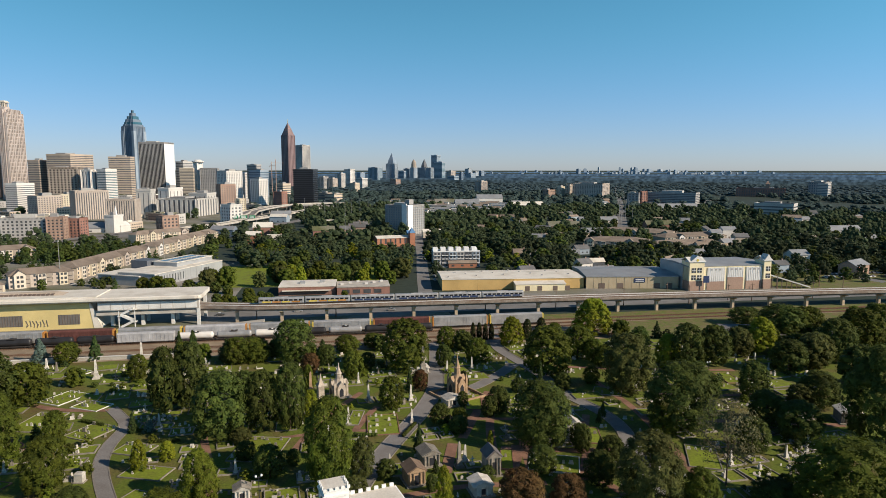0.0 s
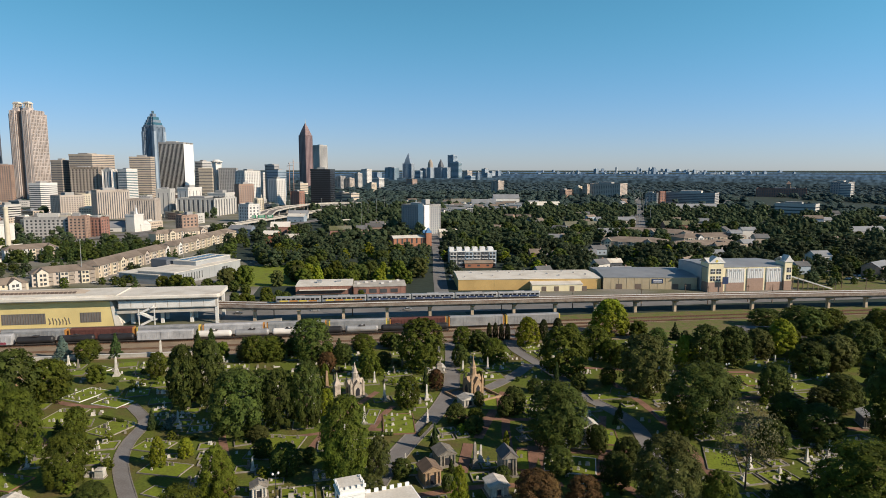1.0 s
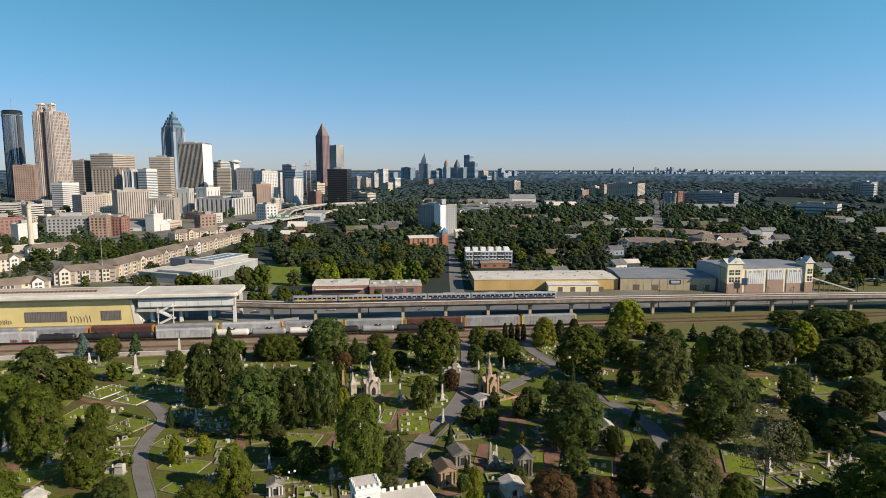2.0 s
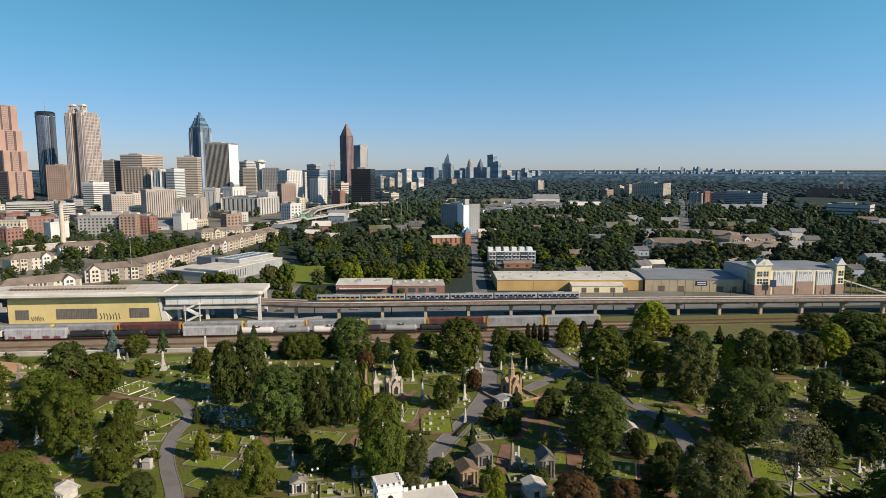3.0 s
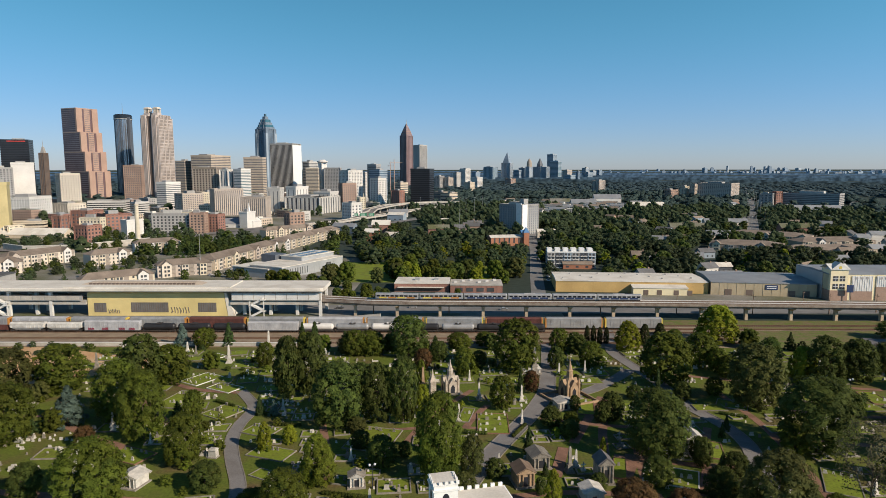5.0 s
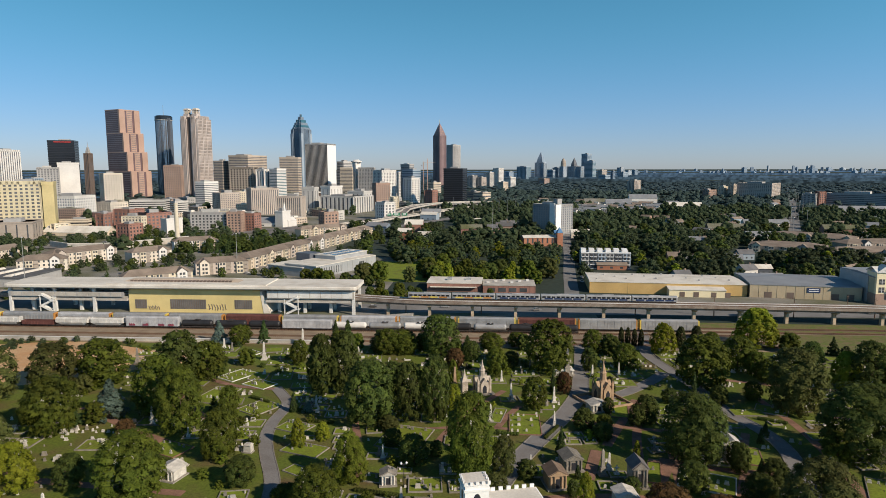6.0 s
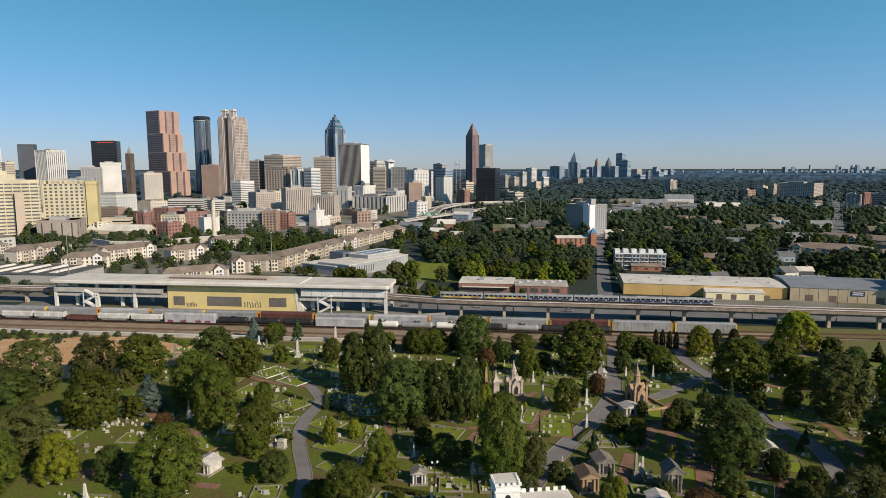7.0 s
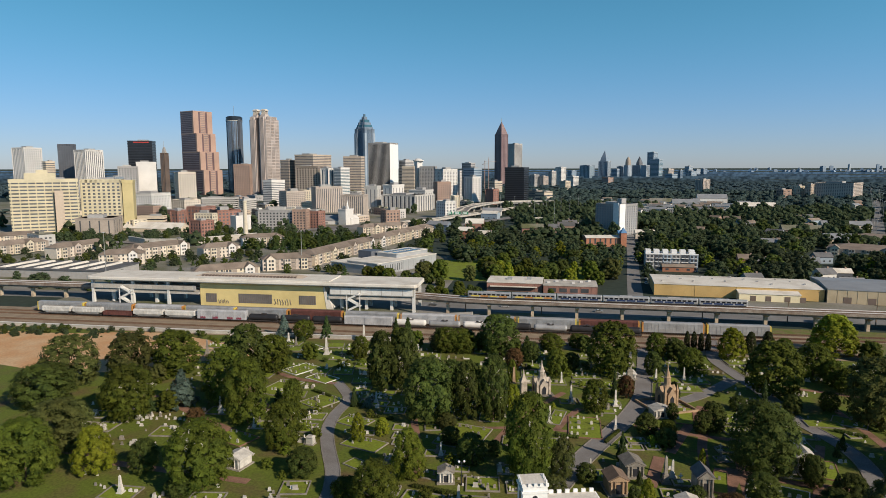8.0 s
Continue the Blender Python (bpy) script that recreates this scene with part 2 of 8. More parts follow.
mat("louvre", (0.16, 0.15, 0.14), 0.6, 0.15, 4, 0.3)
leaf_mat("leaf_oak", (0.035, 0.056, 0.010), (0.152, 0.180, 0.021))
leaf_mat("leaf_darkoak", (0.031, 0.051, 0.014), (0.124, 0.156, 0.030))
leaf_mat("leaf_olive", (0.046, 0.060, 0.018), (0.155, 0.165, 0.044))
leaf_mat("leaf_yellow", (0.115, 0.150, 0.012), (0.320, 0.350, 0.030))
leaf_mat("leaf_conifer", (0.027, 0.050, 0.018), (0.098, 0.143, 0.040))
leaf_mat("leaf_cypress", (0.070, 0.098, 0.012), (0.205, 0.245, 0.028))
leaf_mat("leaf_juniper", (0.017, 0.022, 0.008), (0.071, 0.085, 0.026))
leaf_mat("leaf_bluespruce", (0.060, 0.096, 0.082), (0.225, 0.315, 0.265))
leaf_mat("leaf_purple", (0.042, 0.030, 0.011), (0.199, 0.110, 0.045))
leaf_mat("leaf_magnolia", (0.025, 0.052, 0.016), (0.116, 0.149, 0.042))
# leaves of farther trees: haze put in as a paler, bluer green
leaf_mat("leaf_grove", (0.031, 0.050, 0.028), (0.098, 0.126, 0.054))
leaf_mat("leaf_far_hazed", (0.034, 0.056, 0.054), (0.068, 0.100, 0.086), 0.1)
leaf_mat("leaf_ridge_hazed", (0.034, 0.056, 0.064), (0.064, 0.098, 0.106), 0.1)
leaf_mat("leaf_bare", (0.090, 0.087, 0.045), (0.225, 0.203, 0.101))


# ---- mesh helpers ----
class Build:
    """Collects boxes, prisms and tubes of one part."""

    def __init__(self):
        self.v, self.f = [], []

    def box(self, x0, y0, z0, x1, y1, z1):
        n = len(self.v)
        self.v += [(x0, y0, z0), (x1, y0, z0), (x1, y1, z0), (x0, y1, z0), (x0, y0, z1), (x1, y0, z1), (x1, y1, z1), (x0, y1, z1)]
        self.f += [tuple(n + i for i in q) for q in ((3, 2, 1, 0), (4, 5, 6, 7), (0, 1, 5, 4), (1, 2, 6, 5), (2, 3, 7, 6), (3, 0, 4, 7))]
        return self

    def loft(self, rings, cap=True):
        """Rings of equal point count, joined one to the next."""
        n, k = len(self.v), len(rings[0])
        for r in rings:
            self.v += [tuple(p) for p in r]
        for i in range(len(rings) - 1):
            a = n + i * k
            self.f += [(a + j, a + (j + 1) % k, a + k + (j + 1) % k, a + k + j) for j in range(k)]
        if cap:
            self.f += [tuple(n + j for j in reversed(range(k))), tuple(n + (len(rings) - 1) * k + j for j in range(k))]
        return self

    def tube(self, x, y, zr, sides=10):
        """Upright round form: zr lists (z, radius)."""
        return self.loft([[(x + r * math.cos(2 * math.pi * i / sides), y + r * math.sin(2 * math.pi * i / sides), z) for i in range(sides)] for z, r in zr])

    def taper(self, x, y, z0, z1, a0, b0, a1, b1):
        """Box that narrows upwards: half sizes a, b below and above."""
        return self.loft([[(x - a, y - b, z), (x + a, y - b, z), (x + a, y + b, z), (x - a, y + b, z)] for z, a, b in ((z0, a0, b0), (z1, max(a1, 0.01), max(b1, 0.01)))])

    def rod(self, p, q, r, sides=6):
        p, q = Vector(p), Vector(q)
        w = (q - p).normalized()
        u = w.orthogonal().normalized()
        s = w.cross(u)
        return self.loft([[c + r * (math.cos(2 * math.pi * i / sides) * u + math.sin(2 * math.pi * i / sides) * s) for i in range(sides)] for c in (p, q)])

    def gable(self, x0, y0, x1, y1, z0, z1, over=0.5, thick=0.25):
        """Pitched roof with its ridge along x, with gable triangles."""
        ym = (y0 + y1) / 2
        self.loft([[(x, y0 - over, z0), (x, ym, z1), (x, y1 + over, z0), (x, y1 + over, z0 + thick), (x, ym, z1 + thick), (x, y0 - over, z0 + thick)] for x in (x0 - over, x1 + over)])
        return self

    def hip(self, x0, y0, x1, y1, z0, z1, over=0.6):
        ym, k = (y0 + y1) / 2, (y1 - y0) / 2
        n = len(self.v)
        self.v += [(x0 - over, y0 - over, z0), (x1 + over, y0 - over, z0), (x1 + over, y1 + over, z0), (x0 - over, y1 + over, z0), (x0 + k * 0.9, ym, z1), (x1 - k * 0.9, ym, z1)]
        self.f += [tuple(n + i for i in q) for q in ((0, 1, 5, 4), (1, 2, 5), (2, 3, 4, 5), (3, 0, 4), (3, 2, 1, 0))]
        return self

    def mesh(self, name, material):
        me = bpy.data.meshes.new(name)
        me.from_pydata(self.v, [], self.f)
        me.materials.append(MATS[material])
        return me


def part(name, b, material, parent, label=""):
    ob = new(name, b.mesh(name, material) if isinstance(b, Build) else b)
    ob.parent = parent
    return tagged(ob, label)


def thing(name, x, y, yaw, label, category, group="", z=None, kind=""):
    e = new(name)
    e.matrix_basis = pose(x, y, terr(x, y) if z is None else z, 0, 0, yaw)
    if len(label.split()) < 4:
        label += " in the city"
    return tagged(e, label, category, group, kind)


UNIT = {}


def piece(name, material, parent, x0, y0, z0, x1, y1, z1):
    """A box-shaped piece; all pieces of one material share one mesh."""
    if material not in UNIT:
        UNIT[material] = Build().box(-0.5, -0.5, -0.5, 0.5, 0.5, 0.5).mesh("piece", material)
    ob = new(name, UNIT[material])
    ob.parent = parent
    ob.location = ((x0 + x1) / 2, (y0 + y1) / 2, (z0 + z1) / 2)
    ob.scale = (abs(x1 - x0), abs(y1 - y0), abs(z1 - z0))
    return ob


TAKEN = []  # circles where nothing grows: x, y, radius


def keep_clear(cx, cy, yaw, w, d, margin=2.0):
    c, s = math.cos(radians(yaw)), math.sin(radians(yaw))
    step = max(6.0, min(w, d) * 0.7)
    nx, ny = max(1, round(w / step)), max(1, round(d / step))
    for i in range(nx):
        for j in range(ny):
            u, v = (i + 0.5) / nx * w - w / 2, (j + 0.5) / ny * d - d / 2
            TAKEN.append((cx + c * u - s * v, cy + s * u + c * v, max(w / nx, d / ny) * 0.62 + margin))


def is_free(x, y, r=0.0):
    return all((x - a) ** 2 + (y - b) ** 2 > (q + r) ** 2 for a, b, q in TAKEN)


def ribbon(name, points, width, material, label, category, lift=0.05, kind="structure", curb=0.0, step=3.0):
    """Road or path along a line, laid on the land; curb: height of stone edges."""
    pts = []
    for (x0, y0), (x1, y1) in zip(points, points[1:]):
        k = max(1, int(math.hypot(x1 - x0, y1 - y0) / step))
        pts += [(x0 + (x1 - x0) * i / k, y0 + (y1 - y0) * i / k) for i in range(k)]
    pts.append(points[-1])
    for _ in range(3):
        pts = [pts[0]] + [((a[0] + 2 * b[0] + c[0]) / 4, (a[1] + 2 * b[1] + c[1]) / 4) for a, b, c in zip(pts, pts[1:], pts[2:])] + [pts[-1]]
    b, e1, rows = Build(), Build(), []
    for i, (x, y) in enumerate(pts):
        x0, y0 = pts[max(0, i - 1)]
        x1, y1 = pts[min(len(pts) - 1, i + 1)]
        q = math.hypot(x1 - x0, y1 - y0) or 1
        rows.append((x, y, -(y1 - y0) / q, (x1 - x0) / q))
        TAKEN.append((x, y, width / 2 + 0.6))
    for side in (0,):
        n = 0
        for x, y, nx, ny in rows:
            for s in (-1, -0.33, 0.33, 1):
                px, py = x + nx * s * width / 2, y + ny * s * width / 2
                b.v.append((px, py, terr(px, py) + lift))
        for i in range(len(rows) - 1):
            b.f += [(4 * i + j + 1, 4 * i + j, 4 * i + 4 + j, 4 * i + 5 + j) for j in range(3)]
    ob = new(name, b.mesh(name, material))
    tagged(ob, label, category, "", kind)
    if curb:
        for s in (-1, 1):
            for i in range(len(rows) - 1):
                ring = []
                for x, y, nx, ny in (rows[i], rows[i + 1]):
                    o, q = s * width / 2, s * (width / 2 + 0.3)
                    z = terr(x, y)
                    ring.append([(x + nx * o, y + ny * o, z), (x + nx * q, y + ny * q, z), (x + nx * q, y + ny * q, z + curb), (x + nx * o, y + ny * o, z + curb)])
                e1.loft(ring)
        part("curb", e1, "greystone", ob, "grey stone edging")
    return ob


def sheet(name, x0, y0, x1, y1, material, label, category, lift, step=60.0):
    """A level or gently sloping patch laid on the land."""
    b = Build()
    nx, ny = max(1, int((x1 - x0) / step)), max(1, int((y1 - y0) / step))
    for j in range(ny + 1):
        for i in range(nx + 1):
            x, y = x0 + (x1 - x0) * i / nx, y0 + (y1 - y0) * j / ny
            b.v.append((x, y, terr(x, y) + lift))
    b.f = [(j * (nx + 1) + i, j * (nx + 1) + i + 1, (j + 1) * (nx + 1) + i + 1, (j + 1) * (nx + 1) + i) for j in range(ny) for i in range(nx)]
    return tagged(new(name, b.mesh(name, material)), label, category, "", "structure")


# ---- land ----
b = Build()
radii = [0, 60, 150, 300, 500, 700] + [700 + 4290 * (i / 26) ** 1.3 for i in range(1, 27)]
b.v.append((0, 0, 0))
for r in radii[1:]:
    b.v += [(r * math.cos(2 * math.pi * i / 120), r * math.sin(2 * math.pi * i / 120), terr(r, 0)) for i in range(120)]
b.f += [(0, 1 + i, 1 + (i + 1) % 120) for i in range(120)]
for k in range(len(radii) - 2):
    b.f += [(1 + k * 120 + i, 1 + (k + 1) * 120 + i, 1 + (k + 1) * 120 + (i + 1) % 120, 1 + k * 120 + (i + 1) % 120) for i in range(120)]
tagged(new("ground", b.mesh("ground", "land")), "rolling green and brown land reaching the horizon", "ground", "", "structure")
sheet("cemetery_lawn", -300, 40, 330, 266, "lawn", "mown green cemetery lawn with bare brown patches", "lawn", 0.02)
sheet("rail_bed", -600, 266, 130, 306, "ballast", "brown gravel bed under the railway tracks", "rail bed", 0.03)
sheet("verge", 130, 266, 600, 316, "verge", "dry green grass verge beside the tracks", "verge", 0.03)
sheet("verge", -40, 306, 130, 317, "verge", "dry green grass strip under the viaduct", "verge", 0.06)
sheet("rail_bed", 130, 295.5, 600, 300, "ballast", "narrow gravel bed of the through track", "rail bed", 0.05)
sheet("rail_bed", 90, 303, 600, 306.5, "ballast", "narrow gravel bed of the siding", "rail bed", 0.07)
sheet("avenue", -600, 332, 700, 352, "street", "grey avenue running beside the railway viaduct", "road", 0.06)
sheet("forecourt", -280, 306, 60, 332, "lotgrey", "pale paved yard under the station", "yard", 0.05)
sheet("city_paving", -1500, 540, -140, 1250, "lotgrey", "grey paved city ground with scattered green", "paving", 0.08)
sheet("lot", -460, 352, -60, 545, "lotgrey", "grey parking ground and streets behind the station", "paving", 0.04)
sheet("park_lawn", -90, 425, 30, 520, "turf", "bright mown park lawn between trees", "lawn", 0.06)
sheet("yard", 285, 352, 560, 480, "verge", "worn grass and dirt lots beside the street", "lot", 0.075)
sheet("apron", 60, 352, 330, 384, "lotgrey", "paved yard before the warehouses", "yard", 0.05)
b = Build()
b.v += [(-198 + 80 * math.cos(a) * (1 + 0.16 * math.sin(3 * a)), 236 + 27 * math.sin(a) * (1 + 0.15 * math.cos(5 * a)), 0.06) for a in [2 * math.pi * i / 40 for i in range(40)]]
b.f.append(tuple(range(40)))
tagged(new("clay_field", b.mesh("clay_field", "clay")), "bare orange clay ground beside the railway", "clay ground", "", "structure")
TAKEN.append((-190, 240, 14)), TAKEN.append((-220, 240, 16)), TAKEN.append((-150, 250, 7))

for cx, cy, q in ((-62, 452, 15), (-22, 500, 16), (10, 470, 12), (-84, 476, 14), (-72, 478, 15), (-58, 480, 13), (-12, 498, 11), (-60, 466, 12)):
    TAKEN.append((cx, cy, q))

# cemetery drives and paths
ribbon("drive", [(44, 275), (39.4, 244.7), (33.9, 212), (27, 194), (19.5, 179), (12.6, 166), (7.4, 154), (2, 140), (-6, 120)], 5.4, "lane", "pale asphalt cemetery drive with stone edges", "road", curb=0.18)
ribbon("drive", [(76, 300), (73.5, 285), (67.8, 259), (71.7, 239), (75, 222), (77, 198.5), (83, 181), (83.3, 169), (78.5, 150), (72, 120)], 4.4, "lane", "pale asphalt cemetery drive curving past the lawns", "road", lift=0.06, curb=0.18)
ribbon("drive", [(-72, 212), (-61.7, 196), (-63.3, 183), (-61.6, 170.5), (-56.7, 158), (-51, 146), (-48, 134), (-49, 110)], 3.4, "lane", "narrow pale cemetery drive with brown edges", "road", lift=0.07, curb=0.15)
ribbon("drive", [(33, 206), (47.6, 211.2), (61.4, 225.7), (69, 236)], 4.2, "lane", "short link drive between cemetery drives", "road", lift=0.08, curb=0.15)
for k, (pts, w) in enumerate((([(52, 204), (44, 175), (40, 152)], 2.6), ([(52, 168), (47, 140), (44, 120)], 2.8), ([(-128, 190), (-100, 172), (-84, 163)], 3.0), ([(8, 213), (-6, 190), (-12, 170)], 2.2),
               ([(-22, 178), (0, 182), (19, 178)], 1.8), ([(95, 175), (120, 168), (150, 160)], 2.6), ([(84, 230), (110, 222), (150, 214)], 2.4), ([(-140, 150), (-110, 142), (-70, 138)], 2.6), ([(60, 150), (66, 135), (70, 115)], 2.4),
               ([(28, 188), (44, 183), (62, 180)], 2.2), ([(44, 162), (58, 158), (74, 156)], 2.4), ([(92, 212), (94, 186), (92, 160), (88, 136)], 2.4), ([(104, 196), (124, 190), (150, 188)], 2.2), ([(-40, 190), (-34, 168), (-30, 146)], 2.2), ([(-110, 210), (-96, 196), (-84, 182)], 2.4), ([(10, 140), (30, 143), (50, 141)], 2.2), ([(51.3, 206.6), (42.0, 186), (34.8, 170.1)], 2.8), ([(49.4, 161.4), (42.5, 147)], 3.0), ([(66.0, 154.5), (59.5, 141)], 2.6), ([(47, 162.4), (68, 155.2)], 2.4), ([(31.5, 167.1), (26.6, 150.3)], 3.0), ([(-98, 218.6), (-87, 212), (-72, 209.9)], 2.4), ([(5.0, 181), (8.6, 191.7), (12.6, 198.7)], 2.2), ([(76.5, 181), (70.8, 168)], 2.4))):
    ribbon("footpath", pts, w, "earth", "worn red-brown brick footpath", "path", lift=0.03 + 0.004 * k)

# ---- railway ----
def rail_track(y, x0, x1, label):
    t = thing("railway_track", 0, y, 0, label, "railway track", "railway tracks", 0.03, "structure")
    for s in (-0.75, 0.75):
        part("rail", Build().box(x0, s - 0.05, 0.2, x1, s + 0.05, 0.38), "rust", t)
    b = Build()
    x = x0
    while x < x1:
        b.box(x, -1.3, 0.02, x + 0.25, 1.3, 0.2)
        x += 0.9
    tagged(part("sleepers", b, "wood", t), kind="stuff")


for ty in (273.0, 280.4, 291.4, 297.6):
    rail_track(ty, -420, 520 if ty > 297 else 128, "rusty steel railway track on wooden sleepers")
rail_track(304.5, 90, 520, "rusty steel siding track on wooden sleepers")


def trucks(t, half, z=0.0):
    for s in (-1, 1):
        b = Build().box(s * half - 1.6, -1.1, 0.55, s * half + 1.6, 1.1, 0.95)
        for dx in (-0.95, 0.95):
            b.rod((s * half + dx, -0.85, 0.48), (s * half + dx, 0.85, 0.48), 0.46, 10)
        part("truck", b, "underframe", t)


def autorack(x, colour, ends, label):
    """Tall covered car carrier: ribbed sides, domed roof, coloured end doors."""
    t = thing("autorack_car", x, 297.6, 0, label, "freight car", "covered auto carriers", 0.38)
    L = 13.6
    part("body", Build().loft([[(q, -1.55, 0.9), (q, 1.55, 0.9), (q, 1.55, 5.1), (q, 0.9, 5.65), (q, -0.9, 5.65), (q, -1.55, 5.1)] for q in (-L + 0.6, L - 0.6)]), colour, t)
    b = Build()
    for i in range(17):
        q = -L + 1.0 + i * (2 * L - 2) / 16
        b.box(q - 0.07, -1.66, 1.0, q + 0.07, -1.55, 5.1).box(q - 0.07, 1.55, 1.0, q + 0.07, 1.66, 5.1)
    for z in (1.0, 2.6, 4.3):
        b.box(-L + 0.6, -1.62, z, L - 0.6, -1.55, z + 0.18)
    tagged(part("side_ribs", b, colour, t), kind="stuff")
    part("underframe", Build().box(-L, -1.4, 0.55, L, 1.4, 0.95), "underframe", t)
    for s in (-1, 1):
        part("end_door", Build().taper(s * (L - 0.3), 0, 0.9, 5.3, 0.32, 1.6, 0.3, 1.5), ends, t, "painted end door")
    trucks(t, L - 3.2)
    return t


colours = ["railsilver", "railsilver", "boxcar_grey", "railsilver", "railsilver", "boxcar_red", "railsilver", "boxcar_grey", "railsilver", "railsilver", "boxcar_red", "railsilver", "railsilver"]
words = {"railsilver": "weathered silver covered car carrier", "boxcar_grey": "dull grey covered car carrier", "boxcar_red": "faded dark red covered car carrier"}
for i, c in enumerate(colours):
    autorack(31 + 28.4 * (2 - (12 - i)) + 0.0, c, "carorange" if i % 3 else "caryellow", words[c] + " with bright end doors")


def hopper(x, colour, label, L=8.4):
    t = thing("hopper_car", x, 291.4, 0, label, "freight car", "covered hopper cars", 0.38)
    part("body", Build().loft([[(q, -w, z0), (q, w, z0), (q, 1.5, 2.2), (q, 1.5, 4.0), (q, 0.8, 4.6), (q, -0.8, 4.6), (q, -1.5, 4.0), (q, -1.5, 2.2)] for q, w, z0 in ((-L + 0.4, 0.6, 2.0), (-L + 2.6, 0.7, 1.0), (L - 2.6, 0.7, 1.0), (L - 0.4, 0.6, 2.0))]), colour, t)
    b = Build()
    for i in range(9):
        q = -L + 1.2 + i * (2 * L - 2.4) / 8
        b.box(q - 0.08, -1.6, 2.1, q + 0.08, -1.49, 4.0)
    tagged(part("side_ribs", b, colour, t), kind="stuff")
    b = Build().box(-L + 1, -0.35, 4.62, L - 1, 0.35, 4.75)
    part("roof_walk", b, "greystone", t)
    part("sill", Build().box(-L, -1.2, 0.8, L, 1.2, 1.0), "underframe", t)
    trucks(t, L - 1.9)


def boxcar(x, colour, label, L=8.8, tag=None, h=5.0):
    t = thing("boxcar", x, 291.4, 0, label, "freight car", "boxcars", 0.38)
    part("body", Build().loft([[(q, -1.5, 1.0), (q, 1.5, 1.0), (q, 1.5, h - 0.5), (q, 0.8, h), (q, -0.8, h), (q, -1.5, h - 0.5)] for q in (-L + 0.3, L - 0.3)]), colour, t)
    b = Build()
    for i in range(15):
        q = -L + 0.8 + i * (2 * L - 1.6) / 14
        b.box(q - 0.07, -1.6, 1.05, q + 0.07, -1.5, h - 0.5)
    tagged(part("side_ribs", b, colour, t), kind="stuff")
    part("door", Build().box(-1.6, -1.68, 1.05, 1.6, -1.58, h - 0.7), colour, t)
    part("underframe", Build().box(-L, -1.35, 0.6, L, 1.35, 1.0), "underframe", t)
    if tag:
        r = random.Random(int(x))
        for k in (-0.75, -0.25, 0.35, 0.7):
            b = Build()
            for i in range(7):
                u = k * L + i * 0.42 - 1.2
                b.loft([[(u, -1.72, 1.2), (u + 0.28, -1.72, 1.2), (u + 0.28, -1.69, 1.2), (u, -1.69, 1.2)], [(u + r.uniform(-0.3, 0.3), -1.72, 2.0 + r.uniform(0, 0.6)), (u + 0.3, -1.72, 2.1), (u + 0.3, -1.69, 2.1), (u, -1.69, 2.0)]])
            tagged(part("painted_scrawl", b, tag, t), "unreadable sprayed scrawl", kind="stuff")
    trucks(t, L - 1.9)


def tanker(x, colour, label, L=7.8):
    t = thing("tank_car", x, 291.4, 0, label, "freight car", "tank cars", 0.38)
    rings = []
    for q, r in ((-L + 0.2, 0.5), (-L + 0.45, 1.1), (-L + 0.9, 1.45), (-L + 1.3, 1.52), (L - 1.3, 1.52), (L - 0.9, 1.45), (L - 0.45, 1.1), (L - 0.2, 0.5)):
        rings.append([(q, r * math.cos(a), 2.55 + r * math.sin(a)) for a in [2 * math.pi * i / 16 for i in range(16)]])
    part("tank", Build().loft(rings), colour, t)
    part("dome", Build().tube(0, 0, [(3.9, 0.55), (4.45, 0.5)], 10), colour, t)
    part("walkway", Build().box(-1.5, -1.3, 4.05, 1.5, 1.3, 4.12), "underframe", t)
    part("sill", Build().box(-L, -1.2, 0.75, L, 1.2, 1.0), "underframe", t)
    trucks(t, L - 1.7)


def gondola(x, label, L=8.0):
    t = thing("gondola_car", x, 291.4, 0, label, "freight car", "gondola cars", 0.38)
    b = Build().box(-L, -1.5, 1.0, L, 1.5, 1.15).box(-L, -1.5, 1.1, L, -1.38, 2.9).box(-L, 1.38, 1.1, L, 1.5, 2.9).box(-L, -1.5, 1.1, -L + 0.12, 1.5, 2.9).box(L - 0.12, -1.5, 1.1, L, 1.5, 2.9)
    part("body", b, "boxcar_red", t)
    b = Build()
    for i in range(11):
        q = -L + 0.6 + i * (2 * L - 1.2) / 10
        b.box(q - 0.08, -1.6, 1.05, q + 0.08, -1.5, 2.9)
    tagged(part("side_posts", b, "boxcar_red", t), kind="stuff")
    part("sill", Build().box(-L, -1.2, 0.7, L, 1.2, 1.0), "underframe", t)
    trucks(t, L - 1.7)


x = -259.0
for kind, L in (("h", 8.4), ("h", 8.4), ("g", 8.0), ("h", 8.4), ("h", 8.4), ("r", 13.2), ("t", 7.8), ("t", 7.8), ("t", 7.8), ("b", 12.0), ("w", 7.8), ("s", 7.8), ("w", 7.8), ("t", 7.8), ("s", 7.8), ("t", 7.8), ("t", 7.8)):
    x += L
    if kind == "h":
        hopper(x, "hopperwhite", "off-white covered hopper car with rust streaks")
    elif kind == "g":
        gondola(x, "dark red open gondola car", L)
    elif kind == "r":
        boxcar(x, "boxcar_grey", "silver ribbed boxcar with red sprayed scrawl", L, "graffiti_red", 5.5)
    elif kind == "b":
        boxcar(x, "boxcar_grey", "pale blue-grey boxcar", L)
    else:
        tanker(x, {"t": "tankblack", "w": "whiteconc", "s": "railsilver"}[kind], {"t": "black tank car", "w": "white tank car with a dark band", "s": "dull grey tank car"}[kind])
    x += L + 0.9


